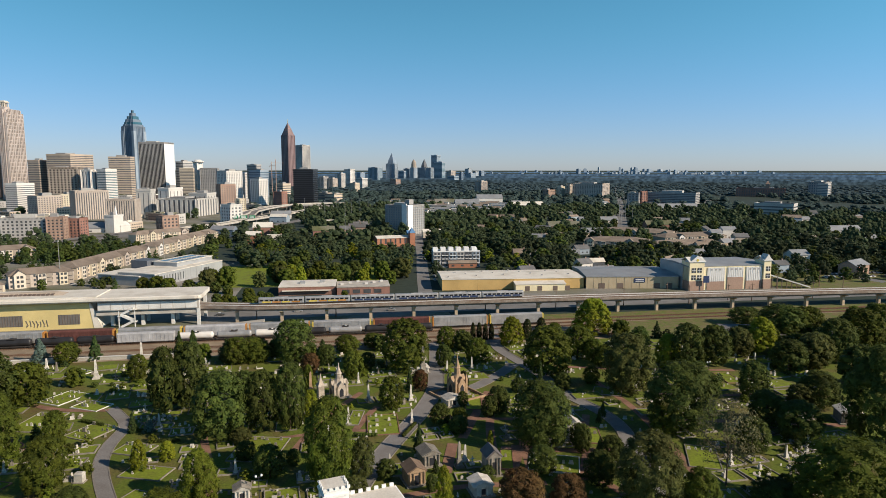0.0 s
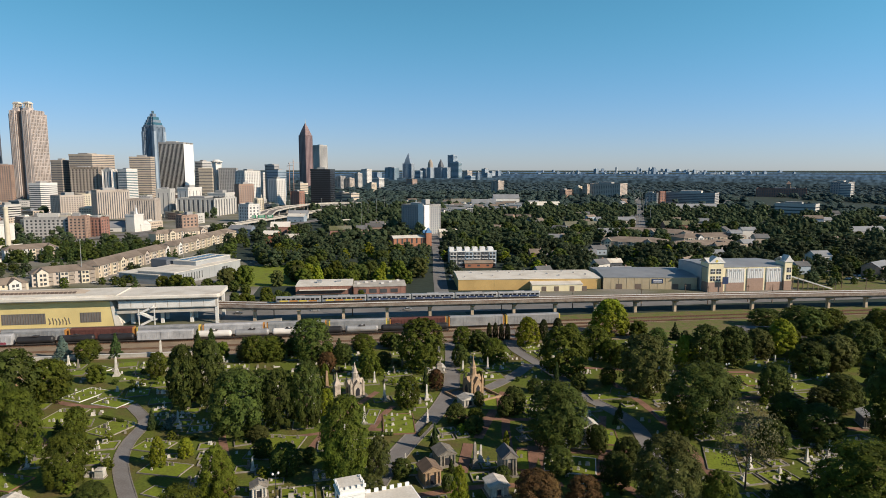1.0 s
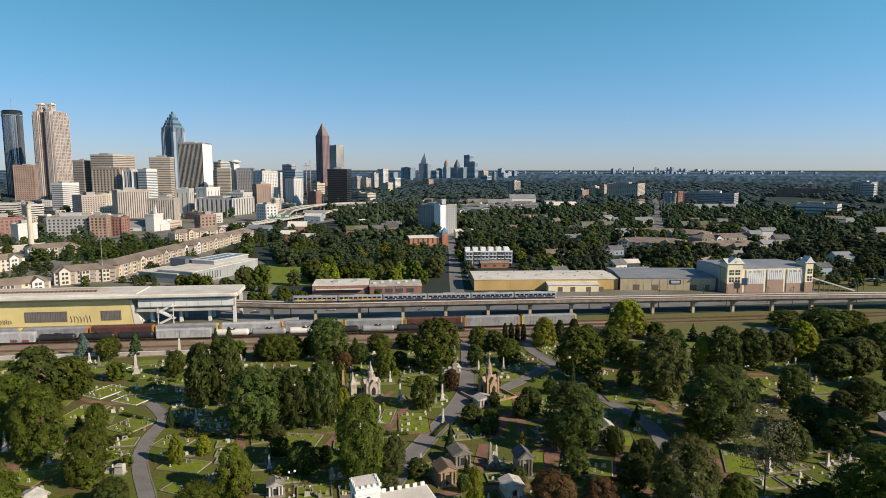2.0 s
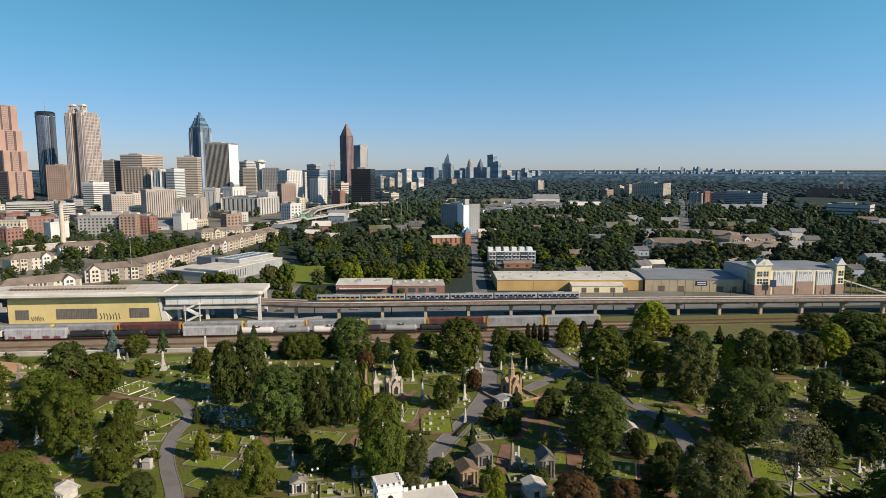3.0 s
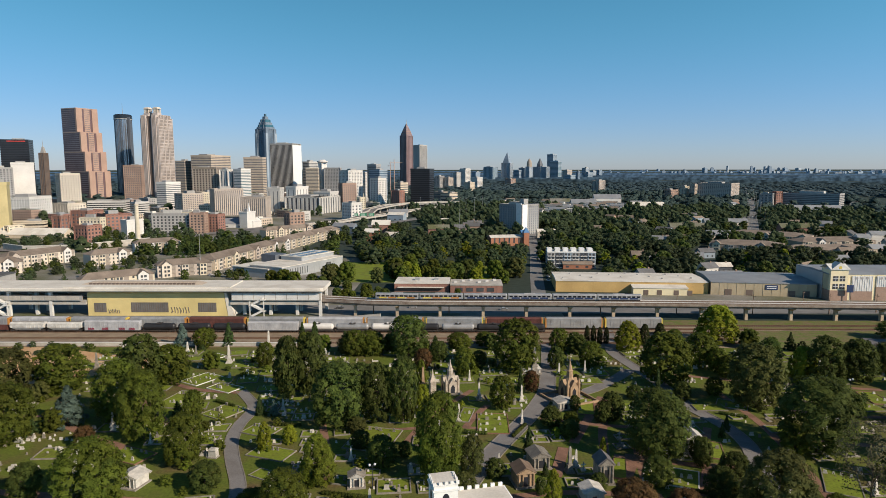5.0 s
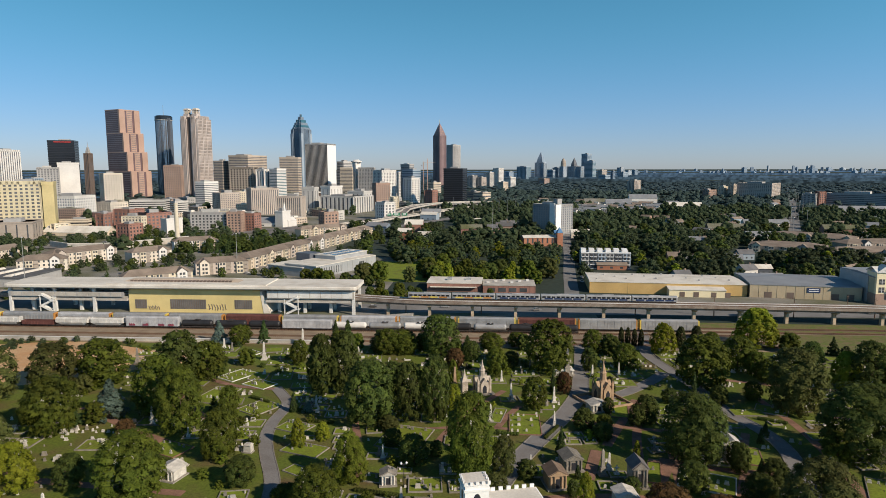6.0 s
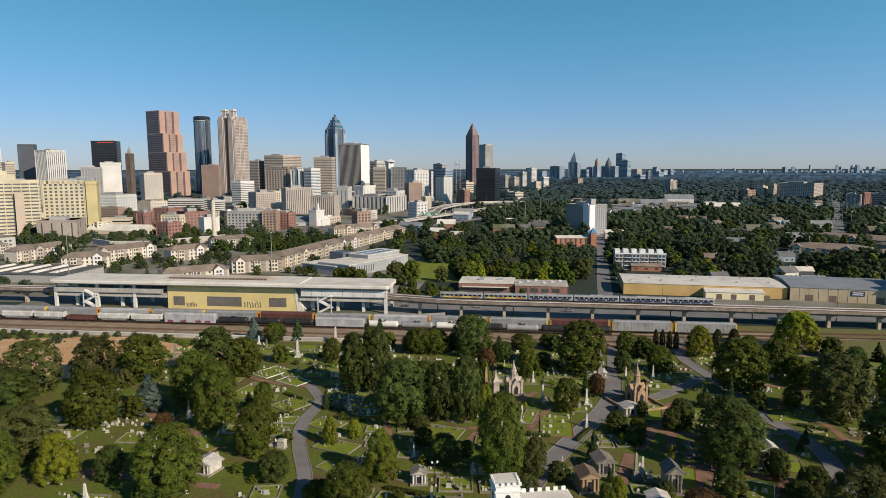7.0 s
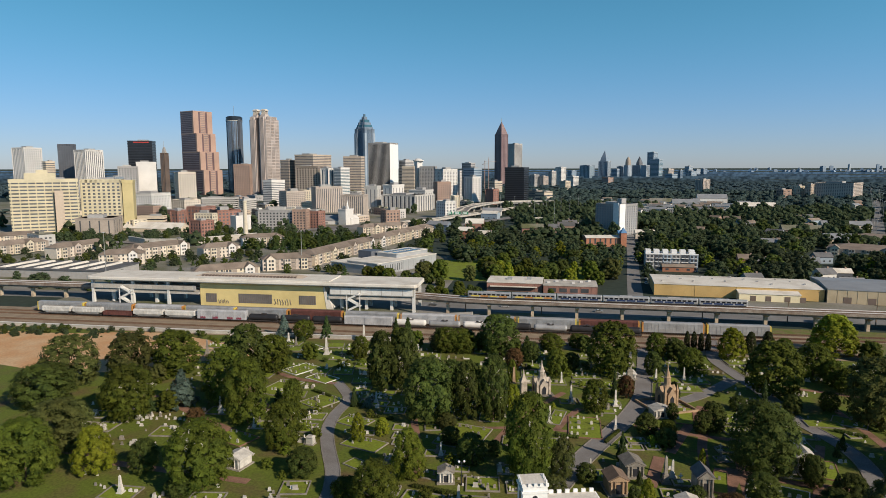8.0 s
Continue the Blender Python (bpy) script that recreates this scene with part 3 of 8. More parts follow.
# ---- viaduct ----
def via_y(x):
    k = min(1.0, max(0.0, (-25 - x) / 60))
    return (322.3 - 0.0161 * x - 7.3e-5 * x * x) * (1 - k * k * (3 - 2 * k)) + 333.0 * k * k * (3 - 2 * k)


via = thing("rail_viaduct", 0, 0, 0, "stained concrete elevated railway viaduct on single piers", "viaduct", "", 0, "structure")
xs = [-420 + 20 * i for i in range(50)]
for name, m, o0, o1, z0, z1 in (("deck", "viadeck", -4.6, 5.0, 7.9, 8.5), ("girder", "stainedconc", -3.2, -1.2, 6.4, 7.9), ("girder", "stainedconc", 1.2, 3.2, 6.4, 7.9),
                                ("parapet", "stainedconc", -4.85, -4.55, 7.6, 8.95), ("parapet", "stainedconc", 4.95, 5.25, 7.6, 8.95), ("parapet", "stainedconc", 0.0, 0.3, 8.5, 9.0)):
    part(name, Build().loft([[(x, via_y(x) + o0, z0), (x, via_y(x) + o1, z0), (x, via_y(x) + o1, z1), (x, via_y(x) + o0, z1)] for x in xs]), m, via)
for o in (-3.2, -1.7, 1.9, 3.4):
    part("rail", Build().loft([[(x, via_y(x) + o - 0.05, 8.5), (x, via_y(x) + o + 0.05, 8.5), (x, via_y(x) + o + 0.05, 8.68), (x, via_y(x) + o - 0.05, 8.68)] for x in xs]), "rust", via)
for o in (-0.9, 4.3):
    part("rail_cover", Build().loft([[(x, via_y(x) + o - 0.16, 8.5), (x, via_y(x) + o + 0.16, 8.5), (x, via_y(x) + o + 0.16, 8.86), (x, via_y(x) + o - 0.16, 8.86)] for x in xs]), "fascia", via, "pale conductor rail cover")
pier = Build().taper(0, 0, 0, 5.2, 0.75, 0.95, 0.72, 0.9)
pier.loft([[(-0.8, -1.0, 5.1), (0.8, -1.0, 5.1), (0.8, 1.0, 5.1), (-0.8, 1.0, 5.1)], [(-0.85, -3.4, 6.1), (0.85, -3.4, 6.1), (0.85, 3.4, 6.1), (-0.85, 3.4, 6.1)], [(-0.85, -3.5, 6.45), (0.85, -3.5, 6.45), (0.85, 3.5, 6.45), (-0.85, 3.5, 6.45)]])
pier_mesh = pier.mesh("pier", "pierconc")
x = -49.0
while x < 500:
    part("pier", pier_mesh, "conc", via).location = (x, via_y(x), 0)
    x += 22.2
for x in (-280, -302, -324, -346, -368, -390):
    part("pier", pier_mesh, "conc", via).location = (x, via_y(x), 0)


def metro_car(x, k):
    y = via_y(x) + 2.65
    slope = math.degrees(math.atan2(via_y(x + 5) - via_y(x - 5), 10))
    t = thing("metro_car", x, y, slope, "silver metro rail car with " + ("an orange and yellow stripe" if k < 2 else "a blue stripe"), "metro car", "cars of the metro train", 8.68)
    L = 11.2
    part("body", Build().loft([[(q, -w, 0.9), (q, w, 0.9), (q, w, 3.0), (q, w - 0.45, 3.55), (q, -w + 0.45, 3.55), (q, -w, 3.0)] for q, w in ((-L, 1.4), (-L + 0.5, 1.55), (L - 0.5, 1.55), (L, 1.4))]), "railsilver", t)
    part("underframe", Build().box(-L + 0.6, -1.3, 0.35, L - 0.6, 1.3, 0.95), "underframe", t)
    for i in range(9):
        q = -9.6 + i * 2.4
        if i in (2, 6):
            part("door", Build().box(q - 0.7, -1.6, 1.0, q + 0.7, -1.53, 3.0), "boxcar_grey", t, "brushed metal sliding door")
        part("window", Build().box(q - 0.85, -1.61, 1.95, q + 0.85, -1.56, 2.75), "blackglass", t, "dark window pane")
    for i in range(4):
        q = -7.2 + i * 4.8
        part("stripe", Build().box(q - 2.1, -1.62, 1.12, q + 2.1, -1.56, 1.86), ("carorange" if i % 2 else "caryellow") if k < 2 else "signblue", t)
    part("roof_unit", Build().box(-3, -0.8, 3.55, 3, 0.8, 3.75), "boxcar_grey", t)
    for s in (-1, 1):
        w = part("truck", Build().box(s * 7.5 - 1.4, -1.1, 0.25, s * 7.5 + 1.4, 1.1, 0.55), "underframe", t)


for k in range(6):
    metro_car(-27.0 + 22.9 * k, k)

# ---- station ----
st = thing("metro_station", -160, 328, 0, "long white-roofed elevated metro station with a yellow wall", "station", "", 0)
HL = 97.0
rings, TOPZ = [], 15.4
for q, i in ((-HL, 1.6), (-HL + 1.2, 0.4), (-HL + 3, 0), (HL - 5, 0), (HL - 3.2, 0.4), (HL - 2, 1.6)):
    rings.append([(q, -7 + i + 0.5, TOPZ - 2.0), (q, 17.5 - i - 0.5, TOPZ - 2.0), (q, 17.5 - i, TOPZ - 1.5), (q, 17.5 - i, TOPZ - 0.4), (q, 17.2 - i, TOPZ), (q, -6.7 + i, TOPZ), (q, -7 + i, TOPZ - 0.4), (q, -7 + i, TOPZ - 1.5)])
part("canopy_roof", Build().loft(rings), "whiteroof", st, "white flat canopy with rounded edges")
part("canopy_step", Build().box(-40, -5.6, TOPZ, 47, 15.5, TOPZ + 0.5), "whiteroof", st)
part("skylight", Build().loft([[(-34, 1, TOPZ + 0.5), (30, 1, TOPZ + 0.5), (30, 9, TOPZ + 0.5), (-34, 9, TOPZ + 0.5)], [(-30, 3.2, TOPZ + 1.6), (26, 3.2, TOPZ + 1.6), (26, 7, TOPZ + 1.6), (-30, 7, TOPZ + 1.6)]]), "tan", st, "long rust-stained skylight ridge")
for i in range(28):
    piece("skylight_pane", "browndark", st, -30 + i * 2.02, 1.0, TOPZ + 0.6, -28.6 + i * 2.02, 2.8, TOPZ + 1.3)
part("platform", Build().box(-HL + 3, -2.3, 7.4, HL - 5, 13.5, 8.4), "conc", st)
part("edge_beam", Build().box(-HL + 2, -4.4, 8.4, -31, -3.9, 11.0), "greyconc", st)
part("edge_beam", Build().box(47, -4.4, 8.6, HL - 3.5, -3.9, 12.6), "conc", st)
part("edge_beam", Build().box(-HL + 2, 13.5, 8.4, HL - 4, 14, 10.8), "greyconc", st)
for i in range(8):
    piece("beam_panel", "fascia", st, 47.3 + i * 5.7, -4.5, 8.9, 52.7 + i * 5.7, -4.41, 12.3)
    piece("beam_bracket", "greyconc", st, 47.0 + i * 5.7, -4.9, 12.6, 47.6 + i * 5.7, -3.9, 13.4)
for i in range(10):
    piece("beam_panel", "conc", st, -94 + i * 6.2, -4.5, 8.6, -88.4 + i * 6.2, -4.41, 10.8)
part("edge_girder", Build().box(-HL + 2, -3.8, 6.2, -29.6, -2.4, 7.5), "conc", st)
part("edge_girder", Build().box(46, -3.8, 6.2, HL - 4, -2.4, 7.5), "conc", st)
col = Build().taper(0, 0, 0, TOPZ - 1.9, 0.75, 0.75, 0.7, 0.7).mesh("column", "fascia")
for q in (-95, -70, -48, 93):
    for v in (-3.4, 13.2):
        part("column", col, "fascia", st).location = (q, v, 0)
for q in (-85, -58, 52, 66, 80):
    for v in (0.5, 9.5):
        part("column", col, "fascia", st).location = (q, v, 0)
wall = Build()
wall.loft([[(-29.2, -5.4, 0), (44.4, -5.4, 0), (44.4, 11, 0), (-29.2, 11, 0)], [(-29.2, -5.4, 11.9), (42.6, -5.4, 11.9), (42.6, 11, 11.9), (-29.2, 11, 11.9)], [(-28.9, -5.0, 12.6), (41.9, -5.0, 12.6), (41.9, 11, 12.6), (-28.9, 11, 12.6)]])
yel = part("concourse_wall", wall, "yellowwall", st, "yellow enamel panel wall")
yel.location.y = 2.6
end = part("end_wall", Build().loft([[(42.7, -5.6, 12.3), (42.7, 12, 12.3), (44.5, 12, 0.1), (44.5, -5.6, 0.1)], [(43.6, -5.6, 12.3), (43.6, 12, 12.3), (48.2, 12, 0.1), (48.2, -5.6, 0.1)]]), "whiteroof", st, "white raking end wall")
end.location.y = 2.6
for x0, x1, z0, z1 in ((-25.8, -19.4, 2.0, 6.9), (-6.4, 13.2, 2.0, 7.2), (28.8, 38.4, 2.2, 7.1)):
    w = part("louvred_window", Build().box(x0, -5.52, z0, x1, -5.41, z1), "louvre", yel, "dark louvred window")
    n = int((x1 - x0) / 1.1)
    for i in range(n):
        piece("louvre_bar", "browndark", w, x0 + (i + 0.4) * (x1 - x0) / n, -5.62, z0, x0 + (i + 0.55) * (x1 - x0) / n, -5.52, z1)


def scrawl(parent, x0, z0, h, shapes):
    """Sprayed strokes on the wall: each shape is a line through points in units of the letters' height."""
    u = x0
    for shape in shapes:
        b = Build()
        pts = [(u + p * h, -5.46, z0 + q * h) for p, q in shape]
        for e, f in zip(pts, pts[1:]):
            b.rod(e, f, 0.16 * (0.7 + h / 8), 5)
        part("painted_scrawl", b, "graffiti", parent, "dark sprayed stroke")
        u += h * (max(p for p, q in shape) + 0.22)


r = random.Random(44)
STROKES = [[(0, 1.0 + r.uniform(-0.2, 0.1)), (0.16 + r.uniform(-0.1, 0.1), 0.5), (0.05 + r.uniform(-0.15, 0.25), r.uniform(0, 0.12)), (0.3, r.uniform(0.1, 0.5))][:r.choice((3, 3, 4))] for _ in range(16)]
scrawl(yel, -18.4, 1.3, 2.3, STROKES[:7])
scrawl(yel, 14.6, 1.3, 3.4, STROKES[7:14])


def stair(x, flip):
    s = thing("station_stair", x, 321.0, 0, "pale concrete zigzag stair to the platform", "stair", "station stairs", 0)
    for k in range(3):
        z0, up = k * 3.0 + 0.4, (1 if k % 2 == 0 else -1) * flip
        f = part("flight", Build().loft([[(-3 * up, -1.1 + k * 0.2, z0), (-3 * up, 1.1 + k * 0.2, z0), (-3 * up, 1.1 + k * 0.2, z0 + 1.1), (-3 * up, -1.1 + k * 0.2, z0 + 1.1)], [(3 * up, -1.1 + k * 0.2, z0 + 3.0), (3 * up, 1.1 + k * 0.2, z0 + 3.0), (3 * up, 1.1 + k * 0.2, z0 + 4.1), (3 * up, -1.1 + k * 0.2, z0 + 4.1)]]), "fascia", s)
        part("landing", Build().box(3 * up - 1.2, -1.2, z0 + 2.9, 3 * up + 1.2, 1.6, z0 + 3.2), "fascia", s)
    for q in (-3.6, 3.6):
        part("post", Build().box(q - 0.2, -0.9, 0, q + 0.2, -0.5, 9.0), "fascia", s)


stair(-99, 1), stair(-232, -1)
r1 = thing("station_ramp", -48, 316, 0, "low pale concrete ramp beside the viaduct", "ramp", "", 0)
part("ramp", Build().loft([[(-13, -4, 0), (-13, 4, 0), (-13, 4, 0.4), (-13, -4, 0.4)], [(13, -4, 0), (13, 4, 0), (13, 4, 2.6), (13, -4, 2.6)]]), "conc", r1)

w = thing("retaining_wall", -240, 268, 0, "long low pale concrete retaining wall beside the tracks", "wall", "", 0, "structure")
for i in range(30):
    piece("wall_panel", "conc", w, -180 + i * 12, -0.2, 0, -168.05 + i * 12, 0.2, 1.5)
part("coping", Build().box(-180, -0.35, 1.5, 180, 0.35, 1.75), "fascia", w)

# ---- trees ----
def leaf_cloud(centres, radii, per, size, seed, flat=1.0, skin=0.7, loose=0.36):
    """Leaf clumps as small blades over the skins of many lobes, turned partly along the whole crown's skin."""
    g = np.random.default_rng(seed)
    n = len(centres) * per
    d = g.normal(size=(n, 3))
    d /= np.linalg.norm(d, axis=1)[:, None]
    d[:, 2] = np.where(d[:, 2] < -0.45, -d[:, 2], d[:, 2])
    c, r = np.repeat(centres, per, 0), np.repeat(radii, per)[:, None]
    p = c + d * r * g.uniform(0.78, 1.06, (n, 1)) * np.array([1, 1, flat])
    out = p - np.array([0, 0, 0.42 * (p[:, 2].max() - p[:, 2].min()) + p[:, 2].min()])
    out /= np.linalg.norm(out, axis=1)[:, None] + 1e-6
    nrm = d * (1 - 0.5 * skin) + out * skin + g.normal(scale=loose, size=(n, 3))
    nrm /= np.linalg.norm(nrm, axis=1)[:, None]
    u = np.cross(nrm, g.normal(size=(n, 3)))
    u /= np.linalg.norm(u, axis=1)[:, None]
    v = np.cross(nrm, u)
    s = size * g.uniform(0.6, 1.35, (n, 1))
    q = np.stack([p - u * s - v * s * 0.7, p + u * s - v * s * 0.6, p + v * s * 1.3 + u * s * 0.2], 1)
    return q.reshape(-1, 3)


ICO = bmesh.new()
bmesh.ops.create_icosphere(ICO, subdivisions=1, radius=1.0)
ICO_V = np.array([v.co[:] for v in ICO.verts])
ICO_F = np.array([[v.index for v in f.verts] for f in ICO.faces])
ICO.free()


def lumps(centres, radii, seed, flat=0.9):
    """Uneven faceted leaf clumps, one for each lobe of a distant crown."""
    g = np.random.default_rng(seed)
    out = []
    for c, r in zip(centres, radii):
        a = g.uniform(0, 6.28)
        v = ICO_V * g.uniform(0.80, 1.16, (len(ICO_V), 1)) * r * np.array([1, 1, flat])
        v = np.stack([v[:, 0] * math.cos(a) - v[:, 1] * math.sin(a), v[:, 0] * math.sin(a) + v[:, 1] * math.cos(a), v[:, 2]], 1) + c
        out.append(v[ICO_F].reshape(-1, 3))
    return np.concatenate(out)


def quads(name, co, material):
    me = bpy.data.meshes.new(name)
    n = len(co)
    me.vertices.add(n)
    me.vertices.foreach_set("co", co.astype(np.float32).ravel())
    me.loops.add(n)
    me.loops.foreach_set("vertex_index", np.arange(n, dtype=np.int32))
    me.polygons.add(n // 3)
    me.polygons.foreach_set("loop_start", np.arange(0, n, 3, dtype=np.int32))
    me.materials.append(MATS[material])
    me.update(calc_edges=True)
    return me


def lobes(kind, seed, n=84):
    """Lobes of a crown of height 1 and radius 1 for each kind of tree."""
    g = np.random.default_rng(seed)
    c, r = [], []
    low = {"bare": 0.30, "magnolia": 0.02, "yellow": 0.05, "purple": 0.10, "cypress": 0.0, "juniper": 0.0, "conifer": 0.0, "bluespruce": 0.0}.get(kind, 0.05)
    lean, wide = g.uniform(-0.08, 0.08, 2), g.uniform(0.90, 1.10, 6)
    for i in range(n):
        k = (i + 0.5) / n
        a = i * 2.39996 + g.uniform(-0.35, 0.35)
        if kind in ("conifer", "bluespruce"):
            prof = (1 - k) ** 0.85 * (0.85 + 0.15 * math.cos(i * 1.3))
            s = 0.07 + 0.16 * prof
        elif kind in ("cypress", "juniper"):
            prof = math.sqrt(max(0.0, 1 - (k / 0.99) ** 2.1)) * min(1.0, 0.72 + 1.1 * k)
            s = 0.12 + 0.13 * prof
        elif kind in ("magnolia", "yellow"):
            prof = math.sqrt(max(0.02, 1 - k ** 1.7)) * min(1.0, 0.8 + k)
            s = g.uniform(0.15, 0.25) * (0.7 + 0.3 * prof)
        else:
            prof = math.sqrt(max(0.02, 1 - ((k - 0.42) / 0.58) ** 2)) if k > 0.42 else 1 - 0.30 * ((0.42 - k) / 0.42) ** 2
            prof *= wide[int((a / (2 * math.pi) * 6) % 6)]
            s = g.uniform(0.15, 0.27) * (0.8 + 0.3 * prof) * (1.0 if n > 50 else 1.2)
        q = max(0.0, prof - s * g.uniform(0.66, 1.05))
        z = low + (1 - low) * k
        c.append((q * math.cos(a) + lean[0] * k, q * math.sin(a) + lean[1] * k, min(z, 1 - s * 0.42)))
        r.append(s)
    slim = kind in ("conifer", "bluespruce", "cypress", "juniper")
    m = 8 if n > 50 else 4
    for i in range(m):
        k = 0.12 + 0.62 * i / (m - 1)
        w = (1 - k) * 0.62 if slim else 0.58 - 0.5 * abs(k - 0.4)
        c.append((g.uniform(-0.12, 0.12), g.uniform(-0.12, 0.12), low + (1 - low) * k))
        r.append(w * (0.35 if kind == "bare" else 1.0))
    return np.array(c), np.array(r)


TALL = 2.3  # crown meshes are this much taller than their radius
CROWNS, TRUNKS, FAR = {}, {}, {}
for kind in ("oak", "darkoak", "olive", "yellow", "purple", "magnolia", "bare", "conifer", "cypress", "juniper", "bluespruce"):
    for s in range(3 if kind in ("oak", "darkoak", "olive") else 1):
        c, r = lobes(kind, 11 * s + len(kind))
        c[:, 2] *= TALL
        flat, sparse = 0.95, kind == "bare"
        core = leaf_cloud(c, r * 0.78, 4 if sparse else 15, 0.03 if sparse else 0.075, s + 50, flat)
        if kind in ("oak", "darkoak", "olive", "magnolia", "yellow", "cypress"):
            CROWNS[kind, s, "near"] = quads("crown", np.concatenate([leaf_cloud(c, r, 215, 0.0165, s + 9, flat), core]), "leaf_" + kind)
        CROWNS[kind, s] = quads("crown", np.concatenate([leaf_cloud(c, r, 32 if sparse else 92, 0.020 if sparse else 0.026, s + 3, flat), core]), "leaf_" + kind)
        CROWNS[kind, s, "mid"] = quads("crown", np.concatenate([leaf_cloud(c, r, 55, 0.034, s + 3, flat), leaf_cloud(c, r * 0.76, 8, 0.10, s + 50, flat)]), "leaf_" + kind)
        c, r = lobes(kind, 11 * s + len(kind), 40)
        c[:, 2] *= TALL
        CROWNS[kind, s, "park"] = quads("crown", np.concatenate([leaf_cloud(c, r * 1.05, 32, 0.05, s + 3, flat), lumps(c, r * 0.9, s + 50)]), "leaf_" + kind)
        c, r = lobes(kind, 11 * s + len(kind), 22)
        c[:, 2] *= TALL
        FAR[kind, s] = np.concatenate([leaf_cloud(c, r * 1.08, 15, 0.074, s + 3, flat), lumps(c, r * 0.86, s + 50)])
        CROWNS[kind, s, "far"] = quads("crown", FAR[kind, s], "leaf_" + kind)
for s in range(3):
    g = random.Random(s)
    b = Build().tube(0, 0, [(0, 0.075), (0.07, 0.055), (0.3 * TALL, 0.042), (0.55 * TALL, 0.025)], 8)
    for i in range(7):
        a, z = i * 0.9 + g.uniform(-0.3, 0.3), g.uniform(0.22, 0.5) * TALL
        b.rod((0, 0, z), (0.55 * math.cos(a), 0.55 * math.sin(a), z + g.uniform(0.3, 0.6)), 0.016, 5)
    TRUNKS[s] = b.mesh("trunk", "bark")
LABELS = {"oak": "broad green shade tree", "darkoak": "dense dark green oak tree", "olive": "grey-green shade tree with a loose crown", "yellow": "bright yellow-green young tree", "purple": "low bronze-leaved ornamental tree",
          "magnolia": "large dark evergreen magnolia with a pointed top", "bare": "tall thin-leaved tree with bare branches", "conifer": "pointed green conifer", "cypress": "dense egg-shaped evergreen", "juniper": "narrow dark juniper", "bluespruce": "blue-grey spruce"}
count = [0]


def tree(kind, x, y, h, r, far=False, where="among graves"):
    count[0] += 1
    s = count[0] % (3 if kind in ("oak", "darkoak", "olive") else 1)
    t = new("tree")
    t.matrix_basis = pose(x, y, terr(x, y), 0, 0, (count[0] * 77) % 360)
    t.scale = (r * 0.92, r * 0.92, h / TALL)
    tagged(t, LABELS[kind] + " " + where, "tree", "trees " + where)
    tr = part("trunk", TRUNKS[count[0] % 3], "bark", t)
    tr.scale = (min(1.0, 4.5 / r) if r > 4.5 else 1, min(1.0, 4.5 / r) if r > 4.5 else 1, 1)
    part("crown", CROWNS[(kind, s, "park") if far == "park" else (kind, s, "far") if far else (kind, s, "mid") if y > 205 or h < 7 else (kind, s, "near") if y < 180 and (kind, s, "near") in CROWNS else (kind, s)], "", t)
    if not far:
        TAKEN.append((x, y, 1.2))


tree("olive", -163.4, 193.2, 18.6, 10.4)
tree("olive", -148.9, 206.0, 16.6, 9.6)
tree("darkoak", -157.9, 175.4, 14.2, 10.4)
tree("oak", -124.2, 169.3, 17.3, 8.2)
tree("oak", -134.6, 212.4, 16.5, 9.9)
tree("bluespruce", -114.3, 181.7, 12.2, 7.2)
tree("oak", -100.9, 185.5, 18.9, 7.9)
tree("oak", -86.9, 172.5, 20.1, 7.7)
tree("darkoak", -107.7, 214.0, 19.3, 8.9)
tree("oak", -99.4, 219.1, 14.3, 7.4)
tree("oak", -69.3, 156.3, 13.9, 5.7)
tree("oak", -76.4, 181.5, 11.2, 3.7)
tree("olive", -128.2, 146.7, 14.4, 9.5)
tree("oak", -123.8, 129.6, 16.2, 9.2)
tree("yellow", -111.3, 137.1, 12.0, 6.2)
tree("oak", -80.3, 133.8, 16.7, 8.6)
tree("darkoak", -98.5, 138.8, 8.6, 4.4)
tree("darkoak", -58.4, 143.3, 7.1, 4.5)
tree("oak", -36.4, 130.3, 11.4, 6.0)
tree("cypress", -31.8, 146.5, 12.6, 5.2)
tree("yellow", -50.1, 164.3, 8.5, 2.4)
tree("yellow", -44.6, 170.0, 5.2, 2.6)
tree("conifer", -59.1, 190.0, 6.2, 2.0)
tree("bluespruce", -54.6, 189.6, 5.0, 2.4)
tree("darkoak", -53.9, 206.6, 21.0, 6.2)
tree("darkoak", -46.7, 207.5, 21.8, 6.2)
tree("darkoak", -33.6, 182.3, 19.7, 9.2)
tree("darkoak", -29.8, 210.9, 10.4, 5.0)
tree("oak", -39.5, 254.5, 10.7, 6.2)
tree("oak", -71.2, 238.4, 10.0, 3.9)
tree("conifer", -96.1, 269.5, 9.9, 4.0)
tree("bluespruce", -115.9, 268.8, 9.7, 4.9)
tree("oak", -105.5, 266.3, 8.5, 5.9)
tree("purple", -101.1, 167.3, 5.7, 3.1)
tree("conifer", -57.4, 265.2, 11.7, 4.3)
tree("conifer", -64.9, 273.6, 9.4, 3.1)
tree("oak", -31.4, 255.6, 8.7, 6.0)
tree("darkoak", -82.9, 129.8, 4.5, 4.3)
tree("oak", -44.2, 134.2, 5.0, 4.0)
tree("olive", -26.8, 177.2, 4.5, 3.3)
tree("darkoak", -21.8, 185.6, 18.1, 6.3)
tree("darkoak", -13.9, 184.3, 20.9, 5.0)
tree("yellow", -8.3, 190.0, 10.2, 3.6)
tree("cypress", -9.7, 214.7, 10.4, 2.4)
tree("oak", -2.6, 149.1, 22.3, 7.2)
tree("olive", 5.8, 151.0, 10.7, 3.5)
tree("darkoak", -16.6, 254.3, 17.0, 9.7)
